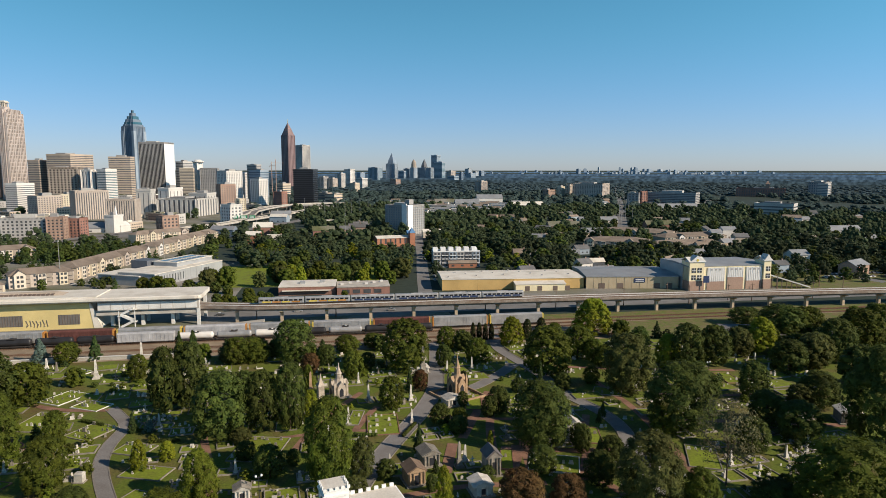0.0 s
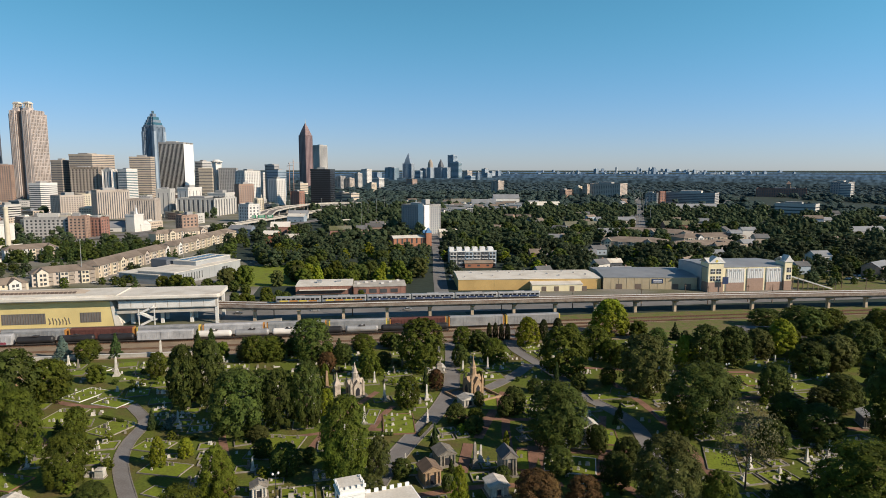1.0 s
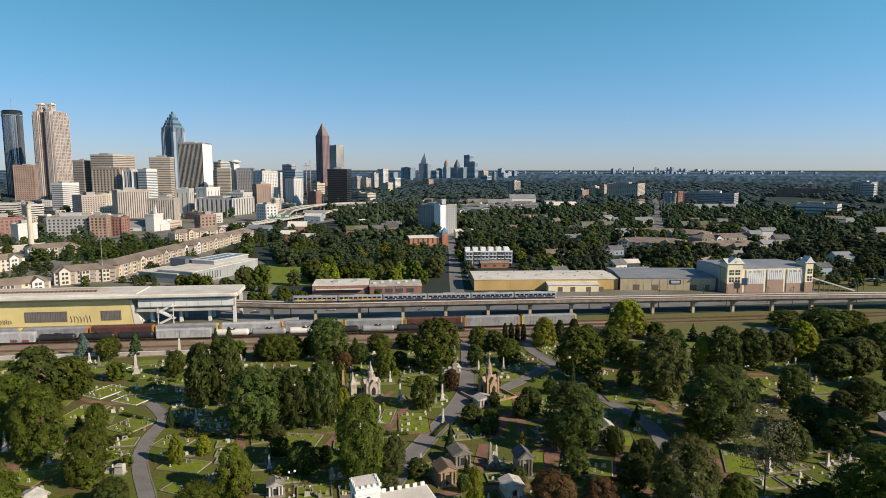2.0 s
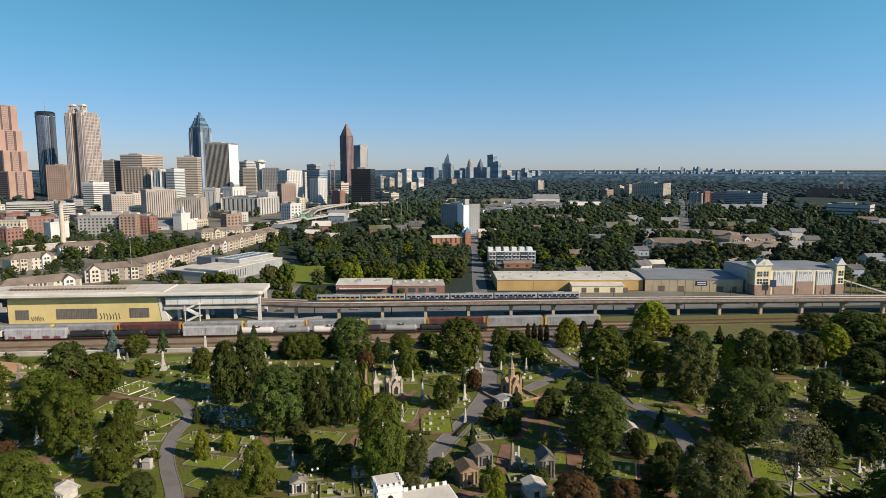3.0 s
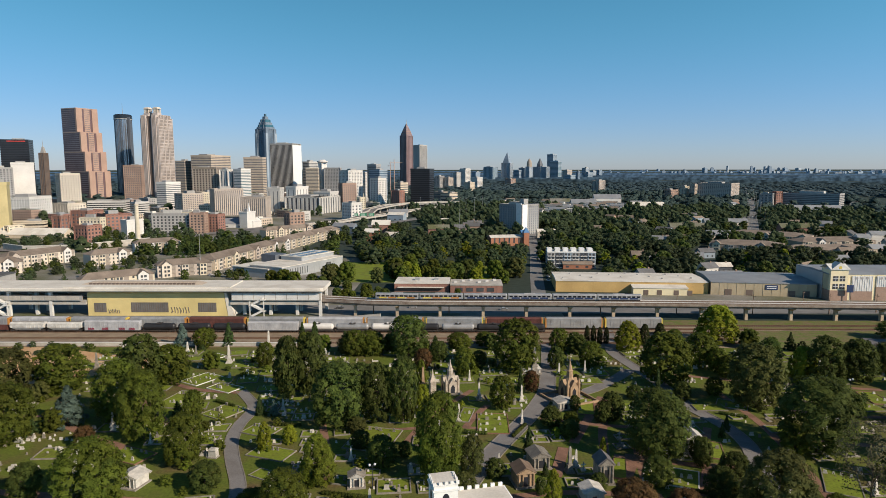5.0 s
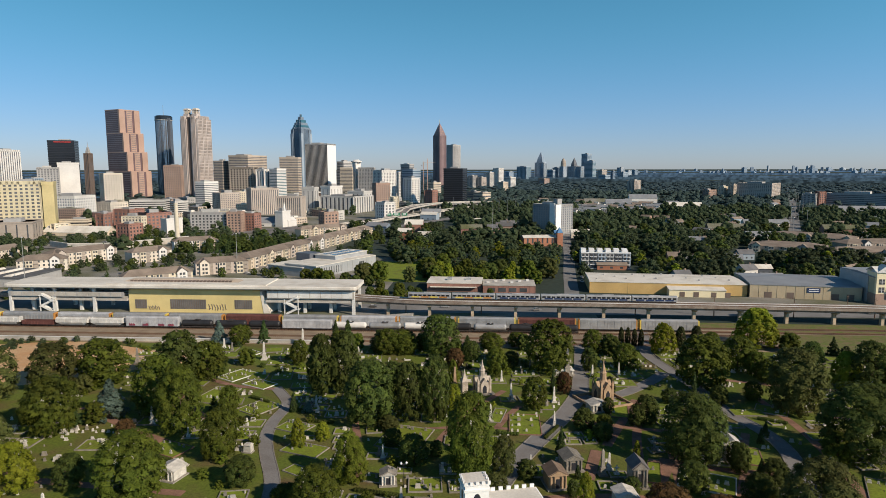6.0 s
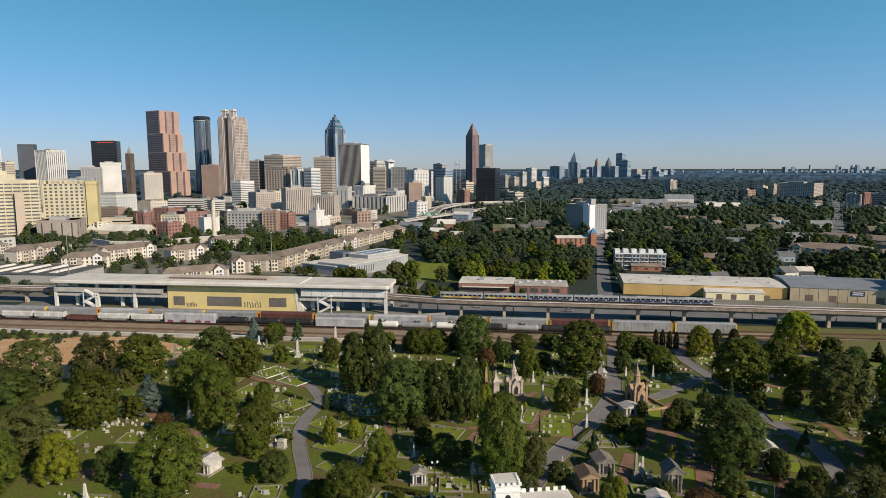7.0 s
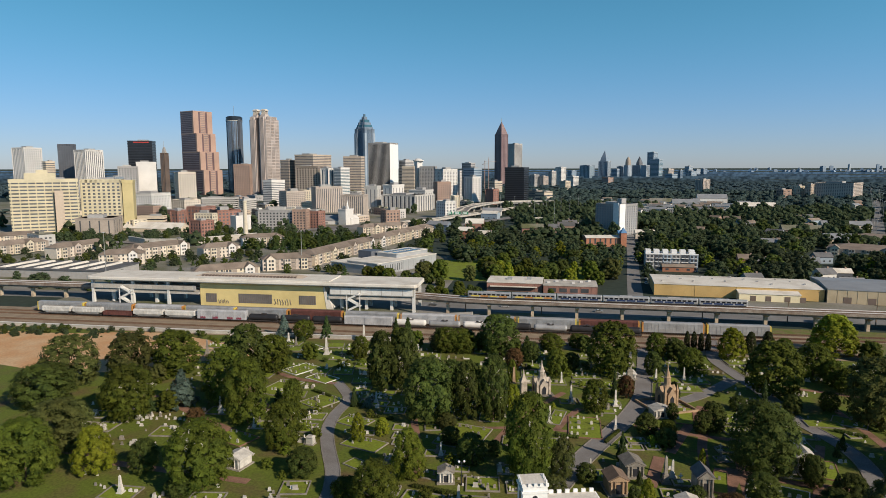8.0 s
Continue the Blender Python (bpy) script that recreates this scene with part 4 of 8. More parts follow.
tree("oak", -33.2, 258.5, 9.4, 7.3)
tree("olive", -40.9, 255.8, 8.3, 6.0)
tree("purple", -9.8, 236.8, 8.0, 4.0)
tree("oak", 5.8, 228.5, 10.7, 4.3)
tree("oak", 16.9, 196.1, 10.8, 4.4)
tree("purple", 28.2, 211.3, 7.5, 3.0)
tree("conifer", 24.4, 210.4, 9.5, 1.8)
tree("oak", 25.6, 234.7, 20.3, 9.7)
tree("oak", 4.3, 264.6, 7.1, 6.2)
tree("oak", 15.5, 269.2, 6.2, 5.0)
tree("darkoak", 55.0, 162.0, 18.6, 9.4)
tree("conifer", 57.5, 170.0, 21.5, 3.4)
tree("magnolia", 61.1, 176.3, 12.4, 5.2)
tree("oak", 77.1, 220.3, 18.7, 10.0)
tree("oak", 54.4, 240.0, 10.1, 5.2)
tree("yellow", 75.7, 262.9, 12.6, 6.6)
tree("juniper", 84.9, 270.5, 9.5, 2.9)
tree("juniper", 93.3, 275.7, 8.6, 3.3)
tree("juniper", 60.8, 273.8, 8.0, 1.6)
tree("juniper", 63.6, 273.7, 8.0, 1.6)
tree("juniper", 66.1, 272.6, 7.7, 1.6)
tree("juniper", 69.1, 273.3, 7.4, 1.6)
tree("oak", 46.2, 260.3, 10.1, 4.9)
tree("darkoak", 49.7, 186.5, 9.0, 4.3)
tree("darkoak", 40.0, 194.7, 5.0, 2.0)
tree("conifer", 21.5, 164.2, 7.9, 2.0)
tree("yellow", 23.3, 134.3, 10.0, 2.5)
tree("darkoak", 30.2, 181.6, 6.2, 3.6)
tree("oak", 35.9, 179.5, 5.4, 2.6)
tree("darkoak", 46.3, 184.9, 6.7, 3.0)
tree("darkoak", 77.1, 203.8, 6.5, 3.5)
tree("olive", 3.4, 140.6, 5.7, 3.9)
tree("darkoak", 21.6, 141.6, 4.4, 1.7)
tree("darkoak", -17.1, 156.0, 8.1, 4.8)
tree("darkoak", -24.3, 166.3, 5.3, 3.1)
tree("darkoak", -11.7, 161.5, 4.2, 2.3)
tree("darkoak", 35.7, 144.0, 4.2, 2.4)
tree("oak", 89.8, 208.6, 6.3, 3.2)
tree("oak", 102.7, 226.5, 8.5, 5.1)
tree("darkoak", 61.7, 204.8, 4.9, 3.0)
tree("darkoak", 11.5, 239.0, 6.5, 3.8)
tree("darkoak", -3.9, 247.3, 8.1, 4.6)
tree("darkoak", 41.1, 237.2, 8.8, 3.8)
tree("darkoak", 50.3, 145.9, 7.5, 4.3)
tree("darkoak", 68.4, 144.8, 9.0, 4.5)
tree("darkoak", 62.1, 137.7, 8.9, 4.2)
tree("darkoak", 110.7, 148.4, 9.8, 5.2)
tree("yellow", 41.1, 162.3, 5.3, 1.2)
tree("darkoak", 66.1, 160.8, 6.2, 2.9)
tree("conifer", 81.2, 179.3, 4.4, 1.7)
tree("conifer", 70.1, 155.5, 4.3, 1.6)
tree("oak", 97.5, 241.1, 13.1, 7.3)
tree("juniper", 43.7, 211.5, 6.3, 2.4)
tree("oak", -4.3, 163.0, 7.5, 1.8)
tree("darkoak", 11.5, 150.6, 4.6, 3.1)
tree("conifer", 24.1, 151.0, 3.5, 1.4)
tree("darkoak", 34.5, 173.9, 5.3, 3.3)
for x, y, h, r in ((-112, 424, 9.5, 5.5), (-103, 417, 9, 5), (-121, 428, 8, 5), (-92, 420, 7, 4.4), (-84, 414, 6, 4), (-74, 410, 7, 4.2), (-66, 404, 5.5, 3.8)):
    tree("oak" if h > 7 else "darkoak", x, y, h, r, "park", "beyond the railway")
tree("yellow", 141.0, 328.4, 7.0, 6.7)
tree("yellow", 117.8, 274.2, 17.1, 10.9)
tree("olive", 98.7, 197.6, 21.0, 10.2)
tree("darkoak", 99.4, 164.9, 21.0, 11.8)
tree("oak", 92.8, 163.6, 8.4, 4.4)
tree("darkoak", 137.5, 185.5, 12.6, 5.6)
tree("darkoak", 127.4, 165.3, 10.5, 6.2)
tree("bare", 92.5, 132.5, 21.6, 8.7)
tree("darkoak", 129.7, 154.5, 10.8, 7.7)
tree("olive", 146.8, 175.1, 8.1, 4.7)
tree("olive", 68.6, 124.8, 18.6, 8.6)
tree("oak", 107.9, 112.3, 19.4, 12.5)
tree("darkoak", 149.8, 145.4, 29.0, 12.5)
tree("darkoak", 132.1, 217.4, 18.2, 7.4)
tree("darkoak", 146.4, 222.2, 15.7, 7.2)
tree("yellow", 126.5, 221.9, 13.4, 6.2)
tree("yellow", 175.0, 233.3, 15.4, 7.9)
tree("darkoak", 169.2, 209.0, 12.6, 7.8)
tree("olive", 186.1, 215.5, 12.9, 8.2)
tree("darkoak", 197.3, 217.4, 17.7, 8.8)
tree("oak", 219.4, 230.0, 18.1, 10.4)
tree("olive", 163.1, 231.1, 12.2, 6.6)
tree("darkoak", 121.8, 190.9, 8.1, 7.4)
tree("purple", 40.4, 129.6, 9.5, 6.0)
tree("purple", 50.4, 127.9, 8.7, 4.6)
tree("darkoak", 65.2, 156.1, 7.9, 3.0)
tree("conifer", 78.0, 174.6, 4.4, 1.4)
tree("darkoak", 119.1, 230.6, 14.3, 5.3)
tree("oak", 102.6, 124.8, 5.9, 3.0)
tree("darkoak", 153.8, 174.9, 11.6, 7.6)
tree("darkoak", 198.7, 252.1, 16.1, 12.0)
tree("oak", 211.4, 250.0, 14.7, 9.2)
tree("darkoak", 200.4, 278.8, 8.8, 9.6)
tree("oak", 244.4, 244.4, 16.0, 9.7)
tree("darkoak", 96.1, 120.1, 7.5, 6.5)
tree("oak", 97.3, 269.2, 7.6, 4.0)
tree("oak", 101.2, 233.6, 9.5, 4.0)
tree("oak", 79.9, 122.9, 10.2, 4.8)

# ---- city roads ----
def flyover(points, z):
    """Raised highway ramp: deck, parapets and piers."""
    t = thing("highway_flyover", 0, 0, 0, "pale concrete highway flyover on piers", "flyover", "highway flyovers", 0)
    pts = []
    for (x0, y0), (x1, y1) in zip(points, points[1:]):
        k = max(1, int(math.hypot(x1 - x0, y1 - y0) / 14))
        pts += [(x0 + (x1 - x0) * i / k, y0 + (y1 - y0) * i / k) for i in range(k)]
    pts.append(points[-1])
    for _ in range(4):
        pts = [pts[0]] + [((a[0] + 2 * b[0] + c[0]) / 4, (a[1] + 2 * b[1] + c[1]) / 4) for a, b, c in zip(pts, pts[1:], pts[2:])] + [pts[-1]]
    deck, rail1, rail2 = [], [], []
    for i, (x, y) in enumerate(pts):
        (x0, y0), (x1, y1) = pts[max(0, i - 1)], pts[min(len(pts) - 1, i + 1)]
        q = math.hypot(x1 - x0, y1 - y0) or 1
        nx, ny, h = -(y1 - y0) / q, (x1 - x0) / q, terr(x, y) + z * min(1, i / 4, (len(pts) - i) / 4 + 0.4)
        ring = lambda a, b, lo, hi: [(x + nx * a, y + ny * a, h + lo), (x + nx * b, y + ny * b, h + lo), (x + nx * b, y + ny * b, h + hi), (x + nx * a, y + ny * a, h + hi)]
        deck.append(ring(-6, 6, -1.6, 0)), rail1.append(ring(-6.3, -6, -1.6, 1.1)), rail2.append(ring(6, 6.3, -1.6, 1.1))
        if i % 3 == 1 and h - terr(x, y) > 3:
            part("pier", Build().box(x - 1, y - 1, terr(x, y) - 1, x + 1, y + 1, h - 1.6), "conc", t)
        TAKEN.append((x, y, 10))
    part("deck", Build().loft(deck), "lane", t)
    part("parapet", Build().loft(rail1), "conc", t)
    part("parapet", Build().loft(rail2), "conc", t)


ribbon("side_street", [(50, 340), (56, 393), (65, 472), (78, 569), (92, 700), (100, 760)], 9, "street", "straight grey side street running away from the avenue", "road", lift=0.1, step=20)
ribbon("highway", [(-266, 735), (-224, 813), (-184, 891), (-152, 988), (-125, 1138), (-79, 1198), (5, 1194), (67, 1157)], 30, "lane", "wide pale concrete highway", "road", lift=0.5, step=20)
ribbon("highway", [(-525, 566), (-455, 596), (-368, 587), (-311, 656), (-272, 786), (-188, 879)], 16, "lane", "pale concrete highway lanes", "road", lift=0.9, step=20)
ribbon("road", [(335, 699), (495, 1042), (707, 1502), (949, 2039)], 14, "street", "straight boulevard running away between trees", "road", lift=0.3, step=20)
ribbon("road", [(350, 456), (360, 425), (372, 372)], 10, "street", "grey street between houses", "road", lift=0.12, step=20)
ribbon("road", [(77, 688), (120, 726), (189, 708), (211, 604)], 8, "street", "grey street between houses", "road", lift=0.12, step=20)
ribbon("road", [(-576, 621), (-527, 663), (-435, 662), (-439, 764), (-391, 809)], 14, "street", "grey city street", "road", lift=0.3, step=20)
for (x0, y0), (x1, y1) in zip([(-426, 599), (-394, 579), (-355, 584)], [(-394, 579), (-355, 584), (-309, 651)]):
    w = thing("highway_wall", x0, y0, math.degrees(math.atan2(y1 - y0, x1 - x0)), "long pale concrete highway retaining wall", "wall", "highway walls")
    part("wall", Build().box(0, 0, 0, math.hypot(x1 - x0, y1 - y0), 1.0, 6.0), "conc", w)
    part("coping", Build().box(0, -0.2, 6.0, math.hypot(x1 - x0, y1 - y0), 1.2, 6.5), "whiteroof", w)
flyover([(-141, 917), (-134, 1083), (-116, 1200), (-82, 1232), (5, 1211)], 9)
flyover([(-211, 792), (-179, 836), (-154, 866)], 6)
flyover([(-215, 715), (-196, 762), (-160, 844), (-127, 932), (-94, 1018), (-55, 1121), (-20, 1230)], 5)
ribbon("highway", [(-190, 690), (-150, 760), (-104, 850), (-60, 945), (-20, 1060)], 18, "lane", "pale concrete highway lanes with barriers", "road", lift=0.7, step=20)
flyover([(-132, 985), (-117, 1110), (-90, 1220), (-40, 1275), (40, 1290)], 10)

# ---- buildings ----
RISES = {}


def high_rise(name, label, cx, cy, yaw, w, d, top, wall, glass, style, fh, bay, z0=None):
    """Tower or block: glass core, floor bands and piers standing proud of it, parapet and roof plant."""
    far = math.hypot(cx, cy)
    g = terr(cx, cy) - 1.0
    t = thing(name, cx, cy, yaw, label, "building", "city buildings", g)
    h = top - g
    fh = max(fh, far / 1125 * 2.0, h / 40)
    bay = max(bay, far / 1125 * 1.9)
    a, b = w / 2, d / 2
    joined, ribs = Build() if far > 2150 else None, Build()
    # farther windows take the glass with reflection and haze in its colour
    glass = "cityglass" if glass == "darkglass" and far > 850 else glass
    # beyond 2.9 km the haze is put into wall and glass colours
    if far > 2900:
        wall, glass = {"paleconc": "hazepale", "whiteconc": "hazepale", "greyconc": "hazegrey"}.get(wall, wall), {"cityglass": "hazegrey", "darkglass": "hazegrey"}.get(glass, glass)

    def bit(name, *box):
        """Facade piece: an object of its own near by, joined on far towers."""
        if joined:
            joined.box(*[min(box[i], box[i + 3]) for i in range(3)], *[max(box[i], box[i + 3]) for i in range(3)])
        else:
            piece(name, wall, t, *box)

    solid = style in ("blank", "slit")
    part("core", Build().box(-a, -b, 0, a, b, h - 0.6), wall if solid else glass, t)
    e = 0.35 + far / 6000
    part("parapet", Build().box(-a - e, -b - e, h - min(4, h * 0.08), a + e, b + e, h - 0.6).box(-a - e, -b - e, h - 0.6, a + e, -b + e, h).box(-a - e, b - e, h - 0.6, a + e, b + e, h).box(-a - e, -b + e, h - 0.6, -a + e, b - e, h).box(a - e, -b + e, h - 0.6, a + e, b - e, h), wall, t)
    r = random.Random(int(abs(cx) + abs(cy)))
    if min(w, d) > 10:
        u, v = r.uniform(-0.15, 0.15) * w, r.uniform(-0.15, 0.15) * d
        part("roof_plant", Build().box(u - w * 0.22, v - d * 0.2, h - 0.62, u + w * 0.2, v + d * 0.2, h + r.uniform(1.5, 4)), "greyconc" if wall != "greyconc" else "paleconc", t)
    if style in ("bands", "grid"):
        n = max(1, int(h / fh))
        k = 0.58 if style == "bands" else 0.44
        for i in range(n):
            z = h * i / n
            bit("floor_band", -a - e * 0.8, -b - e * 0.8, z, a + e * 0.8, b + e * 0.8, z + h / n * k)
    if style in ("piers", "grid"):
        k = 0.56 if style == "piers" else 0.48
        for q, o, ax in ((w, b, 0), (d, a, 1)):
            n = max(1, int(q / bay))
            for i in range(n + 1):
                u = -q / 2 + q * i / n
                for s in (-1, 1):
                    x0, x1, y0, y1 = u - q / n * k / 2, u + q / n * k / 2, s * o, s * (o + e)
                    ribs.box(*((x0, min(y0, y1), 0, x1, max(y0, y1), h - 0.7) if ax == 0 else (min(y0, y1), x0, 0, max(y0, y1), x1, h - 0.7)))
    if style == "fins":
        n = max(1, int(w / bay))
        for i in range(n + 1):
            u = -a + w * i / n
            for v in (-1, 1):
                ribs.box(u - w / n * 0.15, min(v * b, v * (b + e)), h * 0.04, u + w / n * 0.15, max(v * b, v * (b + e)), h - 0.7)
        for v in (-1, 1):
            part("end_wall", Build().box(min(v * a, v * (a + e)), -b - e, 0, max(v * a, v * (a + e)), b + e, h - 0.65), "whitewash", t)
    if style == "slit":
        for q, o, ax in ((w, b, 0), (d, a, 1)):
            n = max(1, int(q / bay))
            for i in range(n):
                u = -q / 2 + q * (i + 0.5) / n
                piece("slit_window", glass, t, *((u - 0.7, -o - 0.1, h * 0.15, u + 0.7, -o + 0.1, h * 0.85) if ax == 0 else (o - 0.1, u - 0.7, h * 0.15, o + 0.1, u + 0.7, h * 0.85)))
    if ribs.v:
        tagged(part("facade_ribs", ribs, wall, t), kind="stuff")
    if joined and joined.v:
        tagged(part("facade", joined, wall, t), kind="stuff")
    keep_clear(cx, cy, yaw, w, d, 4)
    RISES[label] = t, h
    return t, h


high_rise("office_tower", "black glass office tower with a red stripe at its top", -1078, 1596, 18.3, 60.9, 36.8, 150.9, "blackglass", "blackmetal", "bands", 4.2, 6)
high_rise("office_tower", "slim dark office tower with a pointed mast", -1078, 1698, -2.6, 12.4, 17.8, 121.1, "browndark", "darkglass", "piers", 4, 4)
high_rise("office_block", "grey gridded concrete office block", -843, 1197, 35.8, 35.3, 28.2, 81.1, "greyconc", "darkglass", "grid", 4, 5)
high_rise("office_block", "white windowless wall of an office block", -843, 1259, 34.5, 38.4, 30.7, 90.7, "whiteconc", "darkglass", "blank", 4, 8)
high_rise("office_block", "pale stone office block with close-set windows", -729, 1217, -38.3, 21.1, 33.7, 69.7, "palestone", "darkglass", "grid", 4.2, 4.5)
high_rise("office_tower", "dark grey glass office tower", -1114, 1362, 18.8, 35.6, 6.6, 134.1, "darkmetal", "darkglass", "grid", 4, 5)
high_rise("office_tower", "white office tower with vertical ribs", -1029, 1325, -16.9, 37.4, 42.8, 119.1, "whiteconc", "darkglass", "piers", 4, 4.5)
high_rise("office_tower", "pale glass and white frame tower", -1221, 1362, -12.9, 41.0, 42.7, 126.4, "whiteconc", "blueglass", "grid", 4, 5)
high_rise("office_block", "beige office block", -1113, 1301, -19.2, 12.6, 20.2, 93.2, "beige", "darkglass", "bands", 4, 6)
high_rise("office_block", "blue-grey office block", -745, 1023, -3.7, 13.3, 21.3, 62.1, "bluegrey", "darkglass", "grid", 4, 4)
high_rise("office_block", "pale low office block with a glass grid", -660, 985, -1.5, 49.6, 51.1, 35.6, "whiteconc", "blueglass", "grid", 4, 4)
high_rise("office_block", "brown brick office block", -715, 1446, 5.8, 37.7, 14.9, 86.9, "brownbrick", "darkglass", "grid", 4, 4)
high_rise("apartment_tower", "white apartment tower with rounded balconies", -514, 1166, -20.8, 21.9, 35.0, 54.4, "whiteconc", "darkglass", "bands", 3.2, 5)
high_rise("office_block", "dark tan office block", -679, 1633, -12.5, 25.7, 28.3, 99.1, "tandark", "darkglass", "bands", 4, 6)
high_rise("office_block", "tan stone office block with stepped top", -610, 1641, -14.6, 57.2, 83.8, 112.4, "tan", "darkglass", "bands", 4, 8)
high_rise("unfinished_tower", "unfinished tower with open dark floors", -522, 1377, 0.0, 50.7, 28.3, 81.6, "tandark", "blackglass", "grid", 4.5, 6)
high_rise("apartment_tower", "blue glass apartment tower", -471, 1353, -20.9, 20.8, 16.7, 76.9, "whiteconc", "blueglass", "piers", 3.2, 6)
high_rise("apartment_tower", "white and teal apartment tower with balconies", -437, 1348, -27.0, 21.0, 27.3, 78.1, "whiteconc", "tealglass", "bands", 3.2, 6)
high_rise("office_tower", "tan office tower with fine ribs", -470, 1550, -3.8, 46.0, 25.6, 105.9, "tan", "darkglass", "bands", 4, 4)
high_rise("office_tower", "dark ribbed tower with one bright white side", -428, 1682, -14.3, 64.0, 46.6, 143.4, "greyconc", "blackglass", "fins", 4, 3.3)
high_rise("office_block", "brown gridded office block", -370, 1057, -54.8, 28.3, 45.2, 45.6, "brownbeige", "darkglass", "piers", 3.8, 3.2)
high_rise("office_block", "brown office block with a pale end wall", -296, 973, -1.9, 37.5, 23.0, 35.5, "brownbeige", "darkglass", "piers", 3.8, 3)
high_rise("detention_block", "pale concrete block with small windows", -306, 1122, -10.1, 24.1, 17.4, 45.2, "paleconc", "darkglass", "slit", 5, 8)
high_rise("detention_block", "white concrete block on the hill", -297, 1247, -26.1, 23.6, 37.7, 44.3, "whiteconc", "darkglass", "slit", 5, 8)
high_rise("detention_block", "long pale ribbed concrete block", -240, 1121, -18.5, 67.3, 67.9, 30.2, "paleconc", "darkglass", "piers", 14, 8)
high_rise("detention_block", "pale grey concrete block with ribs", -222, 1150, -19.4, 33.0, 30.7, 37.7, "paleconc", "darkglass", "slit", 6, 8)
high_rise("hotel_slab", "beige hotel slab with close windows", -336, 1573, -8.4, 30.6, 7.7, 81.1, "beige", "darkglass", "bands", 3.4, 4)
high_rise("hotel_tower", "pale hotel core tower", -316, 1600, -33.7, 11.3, 18.1, 93.5, "whiteconc", "darkglass", "blank", 4, 6)
high_rise("hotel_slab", "grey hotel slab with close windows", -288, 1585, -10.4, 41.0, 7.8, 81.2, "greyconc", "darkglass", "grid", 3.4, 4)
high_rise("office_tower", "pale grey office tower behind the hotel", -375, 1731, -27.7, 22.3, 35.6, 97.8, "paleconc", "darkglass", "bands", 4, 6)
high_rise("apartment_tower", "white gridded apartment tower", -218, 1427, -41.1, 27.8, 40.7, 74.6, "whiteconc", "darkglass", "grid", 3.2, 4.5)
high_rise("apartment_tower", "brown brick and concrete apartment tower", -191, 1200, -55.4, 16.6, 26.6, 51.1, "brownbrick", "darkglass", "grid", 3.2, 4)
high_rise("apartment_block", "cream apartment block", -155, 1117, -32.0, 7.5, 13.4, 28.5, "cream", "darkglass", "grid", 3.4, 4)
high_rise("office_block", "white low office block with square windows", -147, 963, -41.3, 20.2, 19.2, 27.1, "whiteconc", "darkglass", "grid", 4, 5)
high_rise("office_tower", "grey office tower", -194, 1655, -33.5, 29.4, 17.6, 89.9, "greyconc", "darkglass", "bands", 4, 5)
high_rise("office_tower", "office tower with blue glass front", -173, 1562, -33.8, 32.8, 29.0, 75.7, "bluegrey", "blueglass", "bands", 4, 5)
high_rise("office_block", "white tapered office block", -156, 1408, -38.7, 23.7, 23.8, 57.6, "whiteconc", "darkglass", "grid", 4, 4)
high_rise("office_block", "white slender office block", -222, 1691, -37.5, 8.2, 8.2, 69.9, "whiteconc", "darkglass", "grid", 4, 4)
high_rise("office_tower", "pale beige office tower", -113, 2524, -42.4, 33.7, 39.9, 170.8, "paleconc", "darkglass", "piers", 4, 5)
high_rise("office_slab", "black glass office slab", -55, 1321, -13.3, 39.9, 35.1, 78.0, "blackglass", "blackmetal", "bands", 3.8, 5)
high_rise("office_block", "low beige civic block", -128, 1717, -35.5, 19.2, 30.7, 41.7, "beige", "darkglass", "bands", 5, 8)
high_rise("office_block", "low red brick block", -105, 1308, -35.5, 20.6, 14.1, 34.0, "redbrick", "darkglass", "grid", 4, 5)
high_rise("office_block", "low brown block among trees", -20, 1515, -39.4, 27.6, 16.5, 24.5, "tandark", "darkglass", "bands", 5, 8)
high_rise("hall", "low beige hall with a flat roof", 0, 1470, -50.1, 31.8, 23.4, 23.6, "beige", "darkglass", "bands", 6, 10)
high_rise("apartment_tower", "dim grey apartment tower", -37, 2518, -39.2, 22.9, 27.3, 51.6, "greyconc", "darkglass", "grid", 4, 6)
high_rise("apartment_tower", "pinkish apartment tower", -2, 2518, -40.0, 23.0, 27.4, 45.0, "brownbeige", "darkglass", "grid", 4, 6)
high_rise("apartment_tower", "pale apartment tower", 32, 2615, -40.7, 17.9, 24.9, 64.2, "paleconc", "darkglass", "grid", 4, 6)
high_rise("office_tower", "white stepped office tower", 68, 2720, -41.5, 31.0, 29.6, 80.3, "whiteconc", "darkglass", "grid", 4, 6)
high_rise("office_block", "white office block", 104, 2420, -42.5, 33.2, 29.7, 46.2, "whiteconc", "darkglass", "bands", 4, 6)
high_rise("apartment_block", "beige apartment block", 71, 2216, -41.9, 25.4, 24.2, 33.2, "beige", "darkglass", "grid", 4, 5)
high_rise("office_block", "grey office block", 124, 2916, -42.4, 20.0, 31.8, 65.4, "greyconc", "darkglass", "bands", 4, 6)
high_rise("office_tower", "teal glass office tower", 241, 3729, -38.9, 63.7, 45.5, 91.6, "bluegrey", "tealglass", "piers", 4, 8)
high_rise("office_tower", "grey office tower with a pointed crown", 354, 3914, -30.4, 56.8, 40.6, 116.2, "paleconc", "blueglass", "piers", 4, 8)
high_rise("apartment_block", "reddish apartment block", 288, 3010, -45.5, 34.6, 32.9, 33.5, "brownbrick", "darkglass", "grid", 4, 6)
